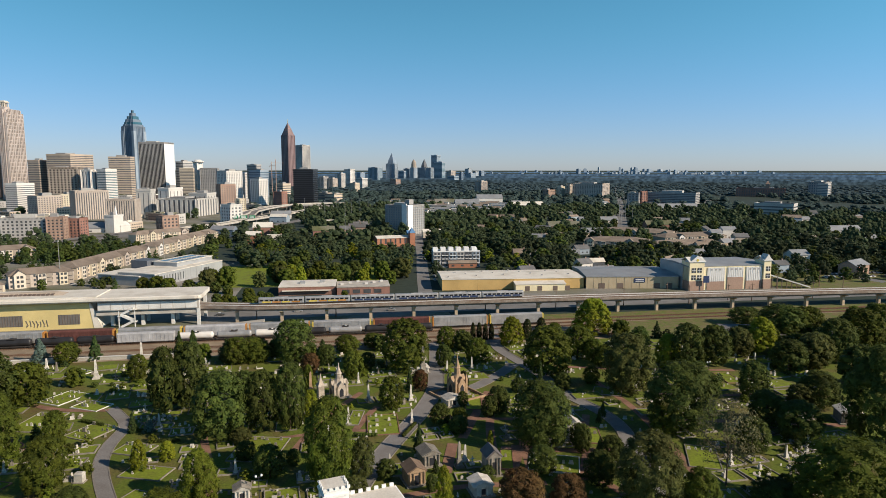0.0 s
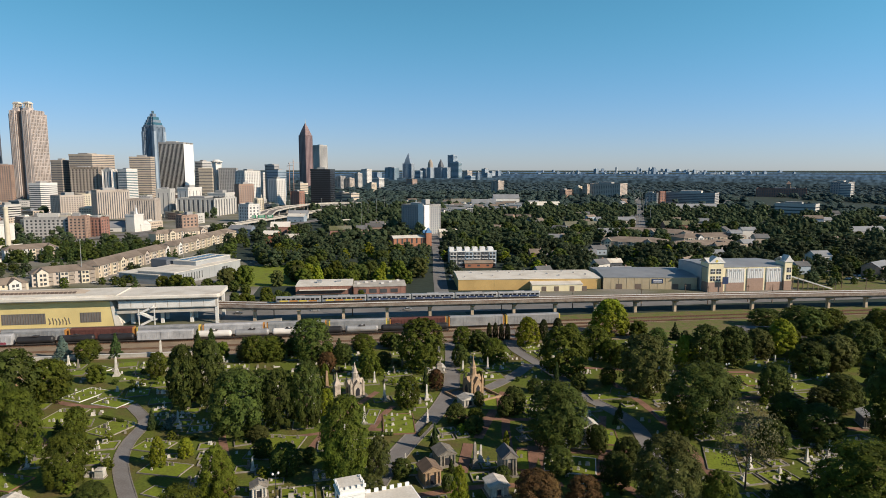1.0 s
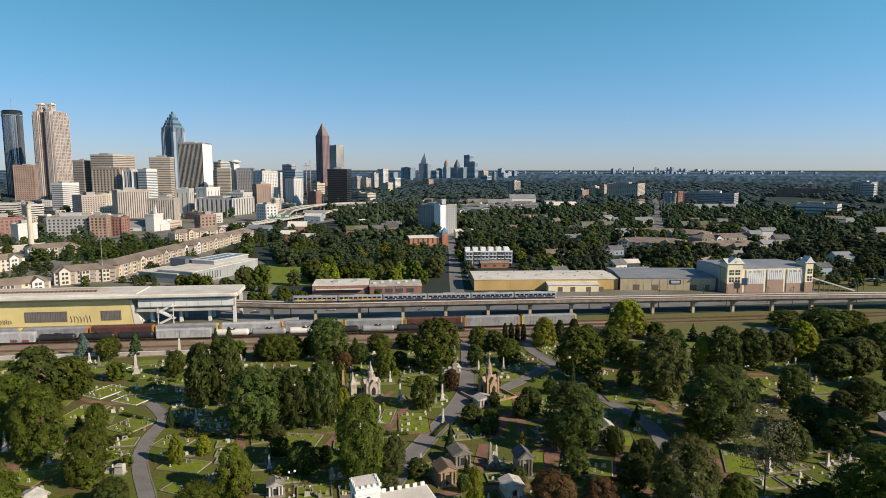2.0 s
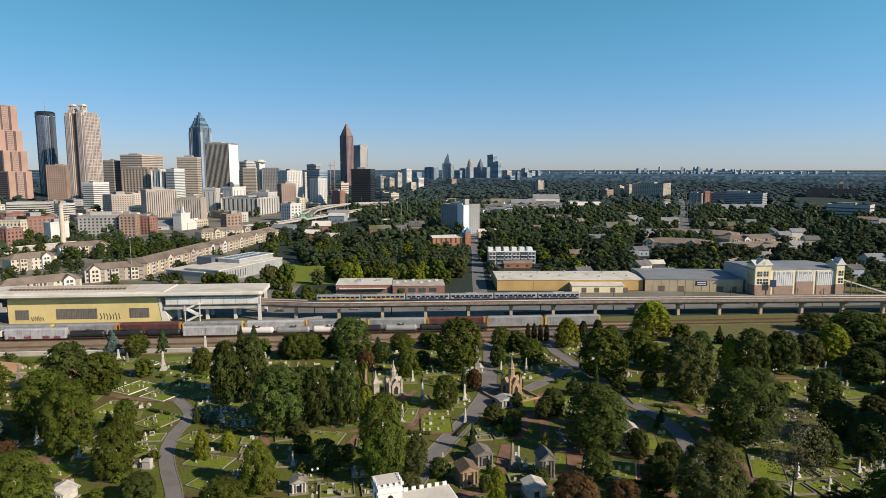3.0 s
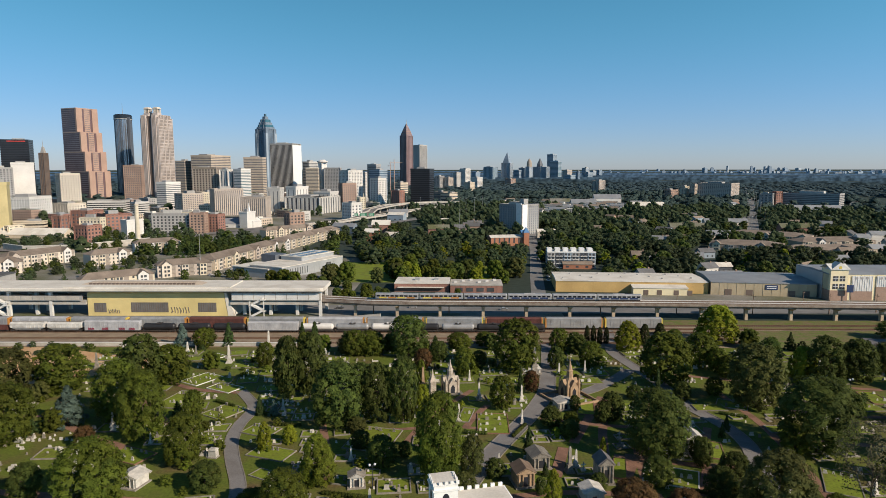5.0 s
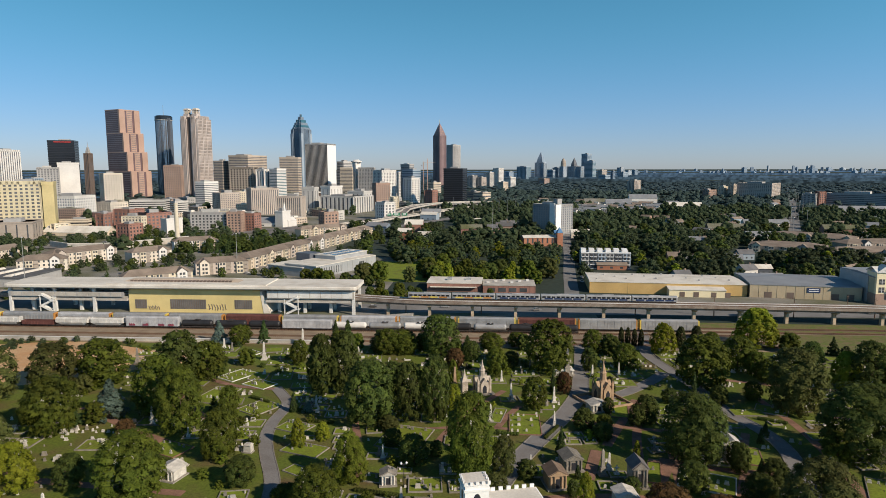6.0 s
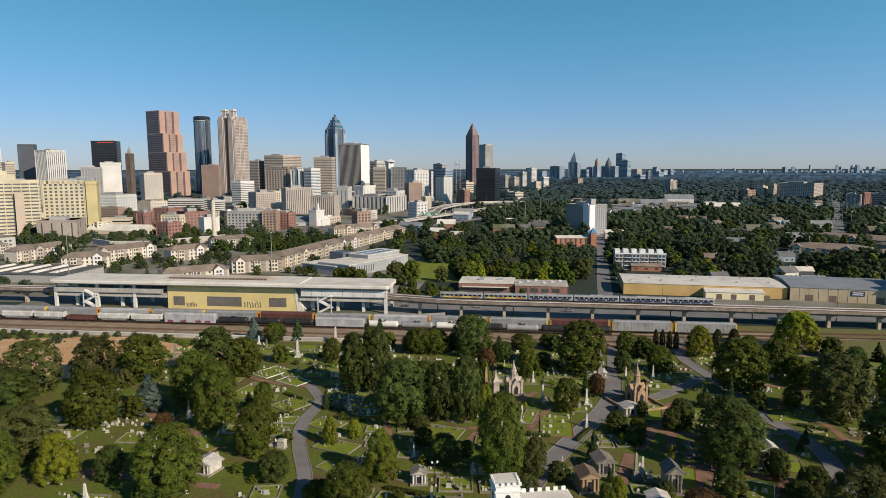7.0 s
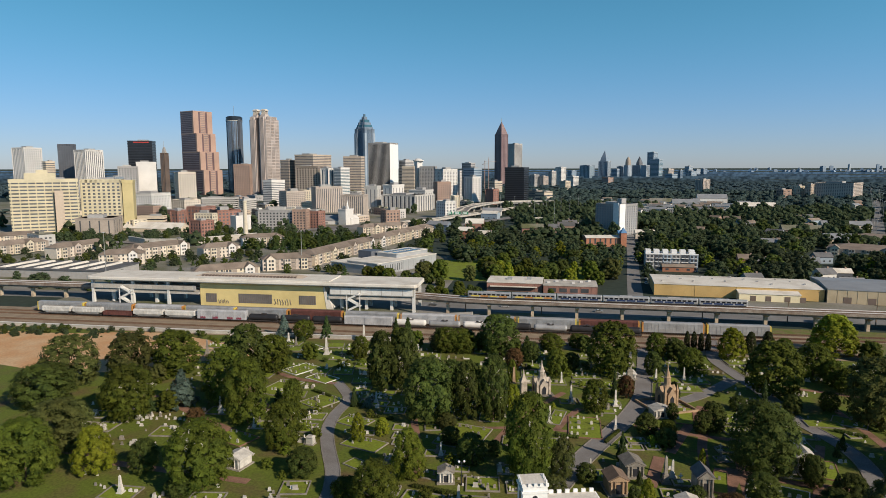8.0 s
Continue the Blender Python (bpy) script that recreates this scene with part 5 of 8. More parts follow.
high_rise("office_tower", "blue glass office tower", 406, 3799, -36.2, 34.8, 26.7, 72.1, "bluegrey", "blueglass", "bands", 4, 8)
high_rise("office_tower", "grey-blue office tower", 449, 3896, -36.7, 39.6, 27.4, 85.6, "bluegrey", "blueglass", "piers", 4, 8)
high_rise("office_tower", "white tower with a domed crown", 474, 3791, -47.1, 26.1, 31.1, 92.0, "paleconc", "darkglass", "piers", 4, 8)
high_rise("office_tower", "pale twin office tower with blue glass", 555, 3861, -53.1, 66.8, 76.2, 92.1, "paleconc", "blueglass", "piers", 4, 8)
high_rise("office_tower", "pale blue glass tower in the haze", 653, 4078, -44.2, 43.6, 43.5, 171.4, "bluegrey", "blueglass", "bands", 4, 8)
high_rise("office_tower", "dark blue glass tower", 628, 3779, -39.6, 53.5, 39.7, 124.9, "bluegrey", "tealglass", "bands", 4, 8)
high_rise("apartment_tower", "brown tower with a white top", 676, 3663, -50.4, 29.4, 40.0, 72.2, "brownbeige", "darkglass", "grid", 4, 8)
high_rise("office_block", "blue glass office block", 653, 3468, -50.7, 43.7, 37.8, 45.0, "bluegrey", "blueglass", "bands", 4, 8)
high_rise("apartment_tower", "slim dark apartment tower", 732, 3637, -51.4, 12.5, 14.9, 65.8, "greyconc", "blueglass", "grid", 4, 8)
high_rise("apartment_tower", "white apartment tower", 837, 3933, -52.0, 27.0, 32.2, 85.7, "whiteconc", "darkglass", "grid", 4, 8)
high_rise("apartment_tower", "pale blue apartment tower", 810, 3740, -52.2, 34.2, 40.7, 58.9, "bluegrey", "blueglass", "grid", 4, 8)
high_rise("apartment_tower", "white apartment tower", 903, 4018, -52.6, 18.4, 29.5, 68.2, "whiteconc", "darkglass", "grid", 4, 8)
high_rise("apartment_tower", "grey apartment tower", 960, 4108, -53.2, 23.5, 28.0, 71.7, "greyconc", "darkglass", "grid", 4, 8)
high_rise("apartment_tower", "brown and cream apartment tower above the trees", 459, 1967, -48.2, 25.2, 29.9, 42.8, "brownbeige", "darkglass", "piers", 3.2, 5)
high_rise("apartment_block", "cream apartment block", 611, 1654, -60.2, 14.9, 22.0, 33.1, "cream", "darkglass", "grid", 3.4, 4)
high_rise("apartment_block", "tan apartment block", 623, 1626, -61.0, 14.6, 17.3, 38.1, "tan", "darkglass", "grid", 3.4, 4)
high_rise("apartment_block", "long brown apartment block with white balconies", 687, 1634, -35.7, 77.8, 89.8, 41.6, "brownbeige", "darkglass", "grid", 3.2, 4.5)
high_rise("apartment_block", "low red brick apartment block", 563, 1621, -59.1, 18.3, 26.0, 25.4, "brownbrick", "darkglass", "grid", 3.4, 4)
high_rise("apartment_block", "red panelled end of a long apartment block", 656, 1280, -67.0, 7.0, 16.5, 32.0, "redbrick", "darkglass", "grid", 3.4, 5)
high_rise("apartment_block", "long grey apartment block with open decks", 726, 1280, -41.3, 100.6, 45.8, 29.2, "greyconc", "darkglass", "bands", 3.4, 6)
high_rise("apartment_block", "grey end of an apartment block", 637, 1281, -41.8, 22.1, 16.4, 28.7, "greyconc", "darkglass", "grid", 3.4, 6)
high_rise("office_block", "long white office block with dark window bands", 698, 915, -48.6, 56.1, 30.9, 24.6, "paleconc", "cityglass", "bands", 4.2, 20)
high_rise("office_block", "grey office block with a flat cap roof", 1309, 1545, -60.7, 42.0, 37.9, 45.9, "greyconc", "blueglass", "grid", 4, 6)
t, h = high_rise("brick_warehouse", "sprawling red brick warehouse with a capped clock tower", 1178, 1611, -38, 120.0, 42, 27, "redbrick", "darkglass", "grid", 4, 6)
part("clock_tower", Build().box(12, -6, h - 1, 22, 4, h + 12).taper(17, -1, h + 12, h + 20, 6, 6, 0.4, 0.4), "brownbrick", t)
high_rise("office_block", "pale block with a high roof", 1242, 1452, -60.8, 23.8, 14.4, 43.2, "paleconc", "blueglass", "bands", 4, 6)
high_rise("office_block", "low beige parking structure", -424, 943, -15.6, 10.8, 17.3, 14.0, "beige", "blackglass", "bands", 3.4, 9)
high_rise("parking_deck", "long pale parking deck", -510, 1045, -33.6, 14.6, 23.4, 24.3, "paleconc", "blackglass", "bands", 3.4, 9)
high_rise("apartment_block", "row of grey and brick apartments", -332, 767, 7.0, 47.5, 18.6, 24.5, "greyconc", "darkglass", "grid", 3.2, 4)
high_rise("apartment_block", "cream stucco apartment block", -323, 773, 2.2, 18.3, 10.1, 25.1, "cream", "darkglass", "grid", 3.2, 4)
high_rise("apartment_block", "red brick apartment block", -301, 761, 1.2, 16.6, 12.0, 25.4, "brownbrick", "darkglass", "grid", 3.2, 4)
high_rise("apartment_block", "dark red brick block", -288, 779, -9.9, 16.0, 15.3, 22.3, "redbrick", "darkglass", "grid", 3.2, 4)
high_rise("apartment_block", "mid-rise apartments in brick and cream", -455, 1111, -37.3, 25.3, 37.4, 35.9, "brownbeige", "darkglass", "grid", 3.2, 4)
high_rise("apartment_block", "mid-rise cream apartments", -433, 1140, -38.6, 20.0, 32.0, 37.0, "cream", "darkglass", "grid", 3.2, 4)
high_rise("office_block", "square red brick office block", -197, 807, -45.9, 12.9, 19.2, 22.6, "brownbrick", "darkglass", "grid", 3.6, 4)
high_rise("chapel", "small white chapel", -264, 829, -22.3, 12.6, 16.2, 22.2, "whiteconc", "darkglass", "blank", 4, 6)
high_rise("hall", "red brick hall", -481, 840, -10.2, 24.4, 27.3, 23.5, "redbrick", "darkglass", "grid", 4, 5)
high_rise("hall", "long red brick mill", -430, 812, -41.5, 28.6, 30.2, 21.0, "redbrick", "darkglass", "grid", 4, 5)
high_rise("hall", "white blank hall", -373, 743, -32.9, 13.0, 20.7, 18.6, "whiteconc", "darkglass", "blank", 4, 8)
high_rise("office_block", "red brick office block", -476, 773, -18.4, 12.5, 10.5, 21.1, "redbrick", "darkglass", "grid", 4, 5)
high_rise("office_block", "dark red brick house with bays", -384, 670, -20.2, 18.0, 16.8, 18.3, "redbrick", "darkglass", "grid", 3.6, 4)
high_rise("office_block", "yellow brick block", -428, 758, -1.1, 24.4, 10.7, 19.8, "cream", "darkglass", "grid", 3.6, 4)
high_rise("parking_deck", "long beige parking deck", -504, 759, 12.7, 32.4, 11.6, 15.5, "beige", "blackglass", "bands", 3.2, 8)
high_rise("office_block", "cream low office block", -493, 714, -25.0, 7.3, 16.9, 13.9, "cream", "darkglass", "grid", 3.6, 5)
high_rise("parking_deck", "beige stone podium", -630, 1049, -19.0, 34.7, 33.1, 22.0, "palestone", "darkglass", "grid", 4, 5)
high_rise("parking_deck", "long pale parking deck", -602, 1122, 12.1, 60.3, 30.6, 22.7, "paleconc", "blackglass", "bands", 3.4, 9)

# the named shapes of the skyline
t = thing("office_tower", -980, 1709, -25, "tall pink granite tower stepping outwards in four stages", "building", "city buildings", terr(-980, 1709) - 1)
for k, (x1, zt) in enumerate(((28, 234), (40, 172), (52, 121), (64, 70))):
    low = (172, 121, 70, 0)[k]
    part("stage", Build().box(-30, -30, low, x1, 30, zt - 1), "roseglass", t)
    part("stage_cap", Build().box(-30.5, -30.5, zt - 2.5, x1 + 0.6, 30.5, zt), "pinkstone", t)
    for i in range(int((zt - low) / 5)):
        piece("floor_band", "plum", t, -30.5, -30.5, low + i * 5, x1 - 1, 30, low + i * 5 + 1.5)
    for y0, y1 in ((-30.6, -14), (-8, 8), (14, 30.6)):
        piece("pilaster", "pinkstone", t, x1 - 4, y0, low, x1 + (1.6 if y0 != -8 else 0.6), y1, zt - 1)
    b = Build()
    for i in range(int((zt - low) / 5)):
        for v in (-6.5, -3, 0.5, 4):
            b.box(x1 + 0.6, v, low + i * 5 + 1.2, x1 + 0.75, v + 2.4, low + i * 5 + 3.8)
    tagged(part("small_windows", b, "rosedark", t), kind="stuff")

wt = thing("hotel_tower", -959, 1894, 0, "round dark glass hotel tower with a drum top", "building", "city buildings", terr(-959, 1894) - 1)
wh = 238 - terr(-959, 1894)
part("shaft", Build().tube(0, 0, [(0, 23.5), (wh - 14, 23.5)], 32), "silverglass", wt)
part("drum", Build().tube(0, 0, [(wh - 14, 25), (wh - 3, 25), (wh, 21)], 32), "blackglass", wt)
part("ring", Build().tube(0, 0, [(wh - 14.5, 25.6), (wh - 13, 25.6)], 32), "paleconc", wt)
part("mast", Build().tube(0, 0, [(wh, 0.8), (wh + 32, 0.3)], 6), "polemetal", wt)
for i in range(32):
    a = 2 * math.pi * (i + 0.5) / 32
    piece("mullion", "darkmetal", wt, 23.4 * math.cos(a) - 0.5, 23.4 * math.sin(a) - 0.5, 0, 23.4 * math.cos(a) + 0.5, 23.4 * math.sin(a) + 0.5, wh - 14)
part("lift_shaft", Build().box(20, -16, 0, 26, -10, wh - 8), "darkmetal", wt)

t = thing("office_tower", -801, 1762, -14.5, "tall rose-grey ribbed tower with twin columned crowns", "building", "city buildings", terr(-801, 1762) - 1)
h = 226 - terr(-801, 1762) + 1
part("core", Build().box(-27, -27, 0, 27, 27, h - 10), "rosedark", t)
for s, x0, x1 in ((-1, -28, -5.5), (1, 5.5, 28)):
    n = 6
    for i in range(n):
        u = x0 + (x1 - x0) * (i + 0.5) / n
        k = (x1 - x0) / n * 0.31
        lift = h - 4 if 0 < i < n - 1 else h - 12
        piece("pier", "rosestone", t, u - k, -31.5 if 0 < i < n - 1 else -29.5, 0, u + k, -26, lift)
        piece("pier", "rosestone", t, u - k, 26, 0, u + k, 30, lift)
part("recess_back", Build().box(-5.5, -27.6, 0, 5.5, -26.9, h - 6), "browndark", t, "dark recess between the two shafts")
for v0, v1 in ((-28, -9.5), (-7, 7), (9.5, 28)):
    n = 4 if v1 - v0 > 16 else 3
    for i in range(n + 1):
        v = v0 + (v1 - v0) * i / n
        piece("pier", "rosestone", t, 26.5, v - 0.9, 0, 30.0, v + 0.9, h - (3 if abs(v) < 20 else 11))
for i in range(int(h / 9)):
    piece("floor_band", "rosestone", t, 26.5, -28, i * 9, 29.0, 28, i * 9 + 2.4)
part("shoulder", Build().box(-24, -25, h - 10, -5, 24, h - 2).box(5, -25, h - 10, 24, 24, h - 2), "rosestone", t)
for s in (-1, 1):
    c = part("crown", Build().box(14 * s - 8, -21, h - 2, 14 * s + 8, -5, h + 3), "rosestone", t, "pale temple-like crown")
    for u in (-6, -2, 2, 6):
        for v in (-19.6, -6.4):
            piece("crown_column", "palestone", c, 14 * s + u - 0.8, v - 0.8, h + 3, 14 * s + u + 0.8, v + 0.8, h + 13)
    part("crown_core", Build().box(14 * s - 5, -18, h + 3, 14 * s + 5, -8, h + 13), "tandark", t)
    part("crown_cap", Build().box(14 * s - 8, -21, h + 13, 14 * s + 8, -5, h + 15.5).taper(14 * s, -13, h + 15.5, h + 18, 6.5, 6.5, 5.5, 5.5), "palestone", t)
keep_clear(-801, 1762, -14.5, 56, 56, 4)

t, h = high_rise("office_tower", "blue-grey granite tower with a stepped pyramid top", -584, 2052, -29, 40, 40, 205, "slateblue", "blueglass", "piers", 4, 5)
for k, (q, z0, z1) in enumerate(((20, 0, 5), (17.5, 5, 12), (15, 12, 20), (11.5, 20, 29), (6.5, 29, 38), (2.5, 38, 46))):
    st1 = part("crown_step", Build().taper(0, 0, h + z0 - 0.5, h + z1, q, q, q * 0.96, q * 0.96), "tealglass" if k % 2 else "slateblue", t)
    for sx in (-1, 1):
        piece("step_fin", "slateblue", st1, sx * q * 0.5 - 0.8, -q - 0.5, h + z0 - 0.4, sx * q * 0.5 + 0.8, q + 0.5, h + z1 + 1.0)
for sx in (-1, 1):
    for sy in (-1, 1):
        for q, (o, w2, drop) in enumerate(((17.5, 5.5, 1), (20, 4.2, 15))):
            part("corner_turret", Build().box(sx * o - w2, sy * o - w2, 0, sx * o + w2, sy * o + w2, h - drop), "slateblue" if q != 1 else "bluegrey", t)

t, h = high_rise("office_tower", "tall plum-brown tower with a pointed open spire", -180, 2720, -41.2, 37, 37, 218, "plum", "roseglass", "piers", 4, 7)
part("spire", Build().loft([[(-18 * k, -18 * k, h + z), (18 * k, -18 * k, h + z), (18 * k, 18 * k, h + z), (-18 * k, 18 * k, h + z)] for z, k in ((0, 1), (22, 0.62), (50, 0.05))]), "plum", t)
for k, z in ((0.9, 8), (0.74, 16), (0.55, 26), (0.36, 36)):
    part("spire_ring", Build().box(-18 * k, -18 * k, h + z, 18 * k, 18 * k, h + z + 1.2), "pinkstone", t)
part("spire_mast", Build().tube(0, 0, [(h + 49, 0.9), (h + 66, 0.3)], 6), "caryellow", t)

t, h = RISES["grey office tower with a pointed crown"]
# crown colour has haze put in, like its tower
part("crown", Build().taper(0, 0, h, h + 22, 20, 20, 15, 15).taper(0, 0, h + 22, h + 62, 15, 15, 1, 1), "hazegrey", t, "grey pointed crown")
t, h = RISES["white tower with a domed crown"]
part("crown", Build().tube(0, 0, [(h - 1, 16), (h + 18, 15.5), (h + 30, 13), (h + 39, 8.5), (h + 45, 4), (h + 48, 0.5)], 12), "tandark", t, "brown domed crown")
t, h = RISES["pale twin office tower with blue glass"]
part("crown", Build().tube(-12, 0, [(h - 1, 20), (h + 16, 17), (h + 32, 10), (h + 46, 3), (h + 52, 0.5)], 8), "darkmetal", t, "dark pyramid crown")
t, h = RISES["black glass office tower with a red stripe at its top"]
part("sign_band", Build().box(-16, -19.6, h - 5.5, 24, -19.0, h - 3.3), "redline", t, "red band under the roof")
t, h = RISES["slim dark office tower with a pointed mast"]
part("mast", Build().taper(0, 0, h, h + 16, 5, 5, 2, 2).tube(0, 0, [(h + 16, 0.8), (h + 34, 0.2)], 6), "greyconc", t, "pale stepped top and mast")

t, h = RISES["pale hotel core tower"]
part("round_restaurant", Build().tube(0, 0, [(h - 1, 7), (h + 1, 14), (h + 3.5, 14), (h + 4.5, 9), (h + 7, 6)], 20), "whiteconc", t, "white round restaurant on top")

for x, y, h, yaw in ((-172, 2010, 98, 35), (-187, 2040, 90, -60)):
    t = thing("tower_crane", x, y, yaw, "slender pale red tower crane above the roofs", "crane", "tower cranes")
    part("mast", Build().box(-0.7, -0.7, 0, 0.7, 0.7, h), "pinkstone", t)
    part("jib", Build().box(-11, -0.4, h - 4, 30, 0.4, h - 3.3), "pinkstone", t)
    part("apex", Build().taper(0, 0, h, h + 9, 1.0, 1.0, 0.2, 0.2), "pinkstone", t)
    part("counterweight", Build().box(-16, -1.2, h - 7, -12, 1.2, h - 4), "greyconc", t)

t = thing("sign_gantry", -128, 955, 8, "green highway direction signs on a steel gantry", "road sign")
part("beam", Build().box(-17, -0.3, 7.0, 17, 0.3, 7.8), "polemetal", t)
for u in (-17, 17):
    part("post", Build().box(u - 0.4, -0.4, 0, u + 0.4, 0.4, 7.8), "polemetal", t)
for u, w in ((-13, 9), (-1, 10), (11, 8)):
    board = part("board", Build().box(u - w / 2, -0.5, 6.0, u + w / 2, -0.3, 10.2), "signgreen", t, "green sign board")
    for z in (7.0, 8.6):
        piece("letter_bar", "signwhite", board, u - w * 0.34, -0.54, z, u + w * 0.3, -0.5, z + 0.7)

# stepped terraces of town houses on the hill
r = random.Random(12)
for i in range(34):
    row, k = divmod(i, 9)
    x, y = 128 + row * 26 + k * 19 + r.uniform(-4, 4), 1050 + row * 74 + k * 6 + r.uniform(-8, 8)
    m, n = r.choice((("whiteconc", "white"), ("paleconc", "pale grey"), ("brownbeige", "tan"), ("whiteconc", "white")))
    t = thing("terrace_house", x, y, -22 + r.uniform(-4, 4), n + " three-storey terrace of town houses with grey roofs", "town house", "hillside terraces")
    w, d, h = r.uniform(14, 26), 11, r.uniform(7.5, 10)
    part("wall", Build().box(-w / 2, -d / 2, 0, w / 2, d / 2, h), m, t)
    if r.random() < 0.5:
        part("roof", Build().gable(-w / 2, -d / 2, w / 2, d / 2, h, h + 3.2), r.choice(("darkshingle", "greyroof", "shingle")), t)
    else:
        part("roof", Build().box(-w / 2 - 0.3, -d / 2 - 0.3, h, w / 2 + 0.3, d / 2 + 0.3, h + 0.5), r.choice(("whiteroof", "greyroof")), t)
    b = Build()
    for z in (1.0, 3.9, 6.4):
        for q in range(int(w / 3)):
            b.box(-w / 2 + 0.8 + q * 3, -d / 2 - 0.1, z, -w / 2 + 2.2 + q * 3, -d / 2 - 0.02, z + 1.6)
    tagged(part("windows", b, "darkglass", t), kind="stuff")
    keep_clear(x, y, -22, w, d, 1.5)
    TAKEN.append((x - 3, y - 16, 10))

# big cream hospital
t, h = high_rise("hospital_block", "large cream hospital slab with dark window bands", -598, 690, 39, 70, 34, 64, "hospitalcream", "darkglass", "bands", 3.9, 6)
part("stair_tower", Build().box(10, -24, 0, 19, -16, h - 14), "tan", t)
# black strip stands in for the shadow on the stair tower's side
part("stair_slot", Build().box(9.6, -23, 2, 10.1, -17.2, h - 18), "blackglass", t, "shadowed side as a black strip")
part("roof_house", Build().box(-20, -8, h - 0.5, 12, 10, h + 7).box(-8, -4, h + 7, 4, 6, h + 11), "hospitalcream", t)
for i in range(9):
    piece("pilaster", "hospitalcream", t, -34 + i * 8.4, -18.2, 0, -33 + i * 8.4, -17, h - 4)
high_rise("hospital_block", "cream hospital wing with square windows", -556, 738, 28.5, 44, 30, 63, "hospitalcream", "darkglass", "grid", 4, 5)
high_rise("hospital_block", "yellow panelled hospital wing", -527, 748, 28, 12, 26, 62, "mustard", "darkglass", "blank", 4, 6)
high_rise("hospital_block", "low brown hospital building", -516, 675, 21.7, 40, 40, 20, "tandark", "darkglass", "slit", 4, 9)
high_rise("hospital_block", "cream hospital block with a dark arched opening", -640, 640, 39, 30, 40, 60, "hospitalcream", "darkglass", "slit", 4, 12)

# slab apartment block above the trees
t, h = high_rise("apartment_tower", "grey-white apartment tower with open balconies and a blank end", 84, 762, -46.6, 34, 30, 35.5, "greyconc", "slateblue", "grid", 2.7, 3.6)
part("end_wall", Build().box(16.2, -15.6, 0, 17.9, -6, h), "whitewash", t, "blank white end wall")
part("stair_core", Build().box(9, -16.2, 0, 16.3, -15.2, h + 1.5), "whitewash", t)
part("lift_house", Build().box(6, -6, h, 12, 2, h + 6), "greyconc", t)


def shed(name, label, x0, y0, x1, y1, depth, h, wall, roof, slope=0.8, bays=8, bay_mat=None, group="warehouses"):
    """Long low building whose front runs from (x0, y0) to (x1, y1)."""
    yaw = math.degrees(math.atan2(y1 - y0, x1 - x0))
    L = math.hypot(x1 - x0, y1 - y0)
    t = thing(name, x0, y0, yaw, label, "building", group)
    part("wall", Build().box(0, 0, 0, L, depth, h), wall, t)
    part("roof", Build().loft([[(x, -0.3, h + 0.01), (x, depth + 0.3, h + 0.01), (x, depth + 0.3, h + 0.5), (x, depth / 2, h + 0.5 + slope), (x, -0.3, h + 0.5)] for x in (-0.3, L + 0.3)]), roof, t)
    for i in range(bays + 1):
        u = i * L / bays
        piece("wall_rib", wall, t, u - 0.15, -0.12, 0, u + 0.15, 0, h)
    cx, cy = x0 + math.cos(radians(yaw)) * L / 2 - math.sin(radians(yaw)) * depth / 2, y0 + math.sin(radians(yaw)) * L / 2 + math.cos(radians(yaw)) * depth / 2
    keep_clear(cx, cy, yaw, L, depth, 2)
    return t, L


t, L = shed("warehouse", "long ochre warehouse with a pale flat roof", 67, 393, 159, 386, 33, 6.8, "ochrewall", "whiteroof", 0.6, 4)
part("lean_to", Build().loft([[(x, -7, 0), (x, 0, 0), (x, 0, 5.2), (x, -7, 4.2)] for x in (46, L - 14)]), "creamwall", t, "low cream lean-to with a pale roof")
part("lean_to_roof", Build().loft([[(x, -7.4, 4.25), (x, -0.02, 5.3), (x, -0.02, 5.55), (x, -7.4, 4.5)] for x in (45.6, L - 13.6)]), "whiteroof", t)
for u in (52, 60, 70, 78):
    piece("dock_door", "browndark", t, u, -7.1, 0.2, u + 3, -7.0, 3.2)
for i in range(14):
    piece("roof_vent", "greyconc", t, 4 + i * 6.2, 5 + (i * 17) % 24, 7.2, 4.9 + i * 6.2, 6 + (i * 17) % 24, 8.4)
t, L = shed("warehouse", "low tan metal warehouse with a grey roof", 160, 384, 219, 375, 42, 7.6, "tanmetal", "greyroof", 1.4, 12)
part("sign", Build().box(31, -0.25, 4.0, 38, -0.05, 6.8), "signblue", t, "small dark blue sign board")
part("sign_text", Build().box(31.8, -0.3, 5.7, 37.2, -0.26, 6.2).box(31.8, -0.3, 4.6, 37.2, -0.26, 5.1), "signwhite", t, "unreadable white lettering bars")
for u in (8, 20, 44, 52):
    piece("dock_door", "browndark", t, u, -0.14, 0.1, u + 4, -0.02, 3.6)

# storage building with gabled corner towers
t, L = shed("storage_building", "cream and brick self-storage building with gabled towers", 221, 367, 277, 366, 36, 15.2, "creamwall", "greyroof", 1.0, 6, group="")
# grey sheet over the cream wall puts its shade into colour
part("side_wall", Build().box(-0.4, 6, 0, -0.05, 36, 15.4), "greymetal", t, "side wall greyed to stand for shade")
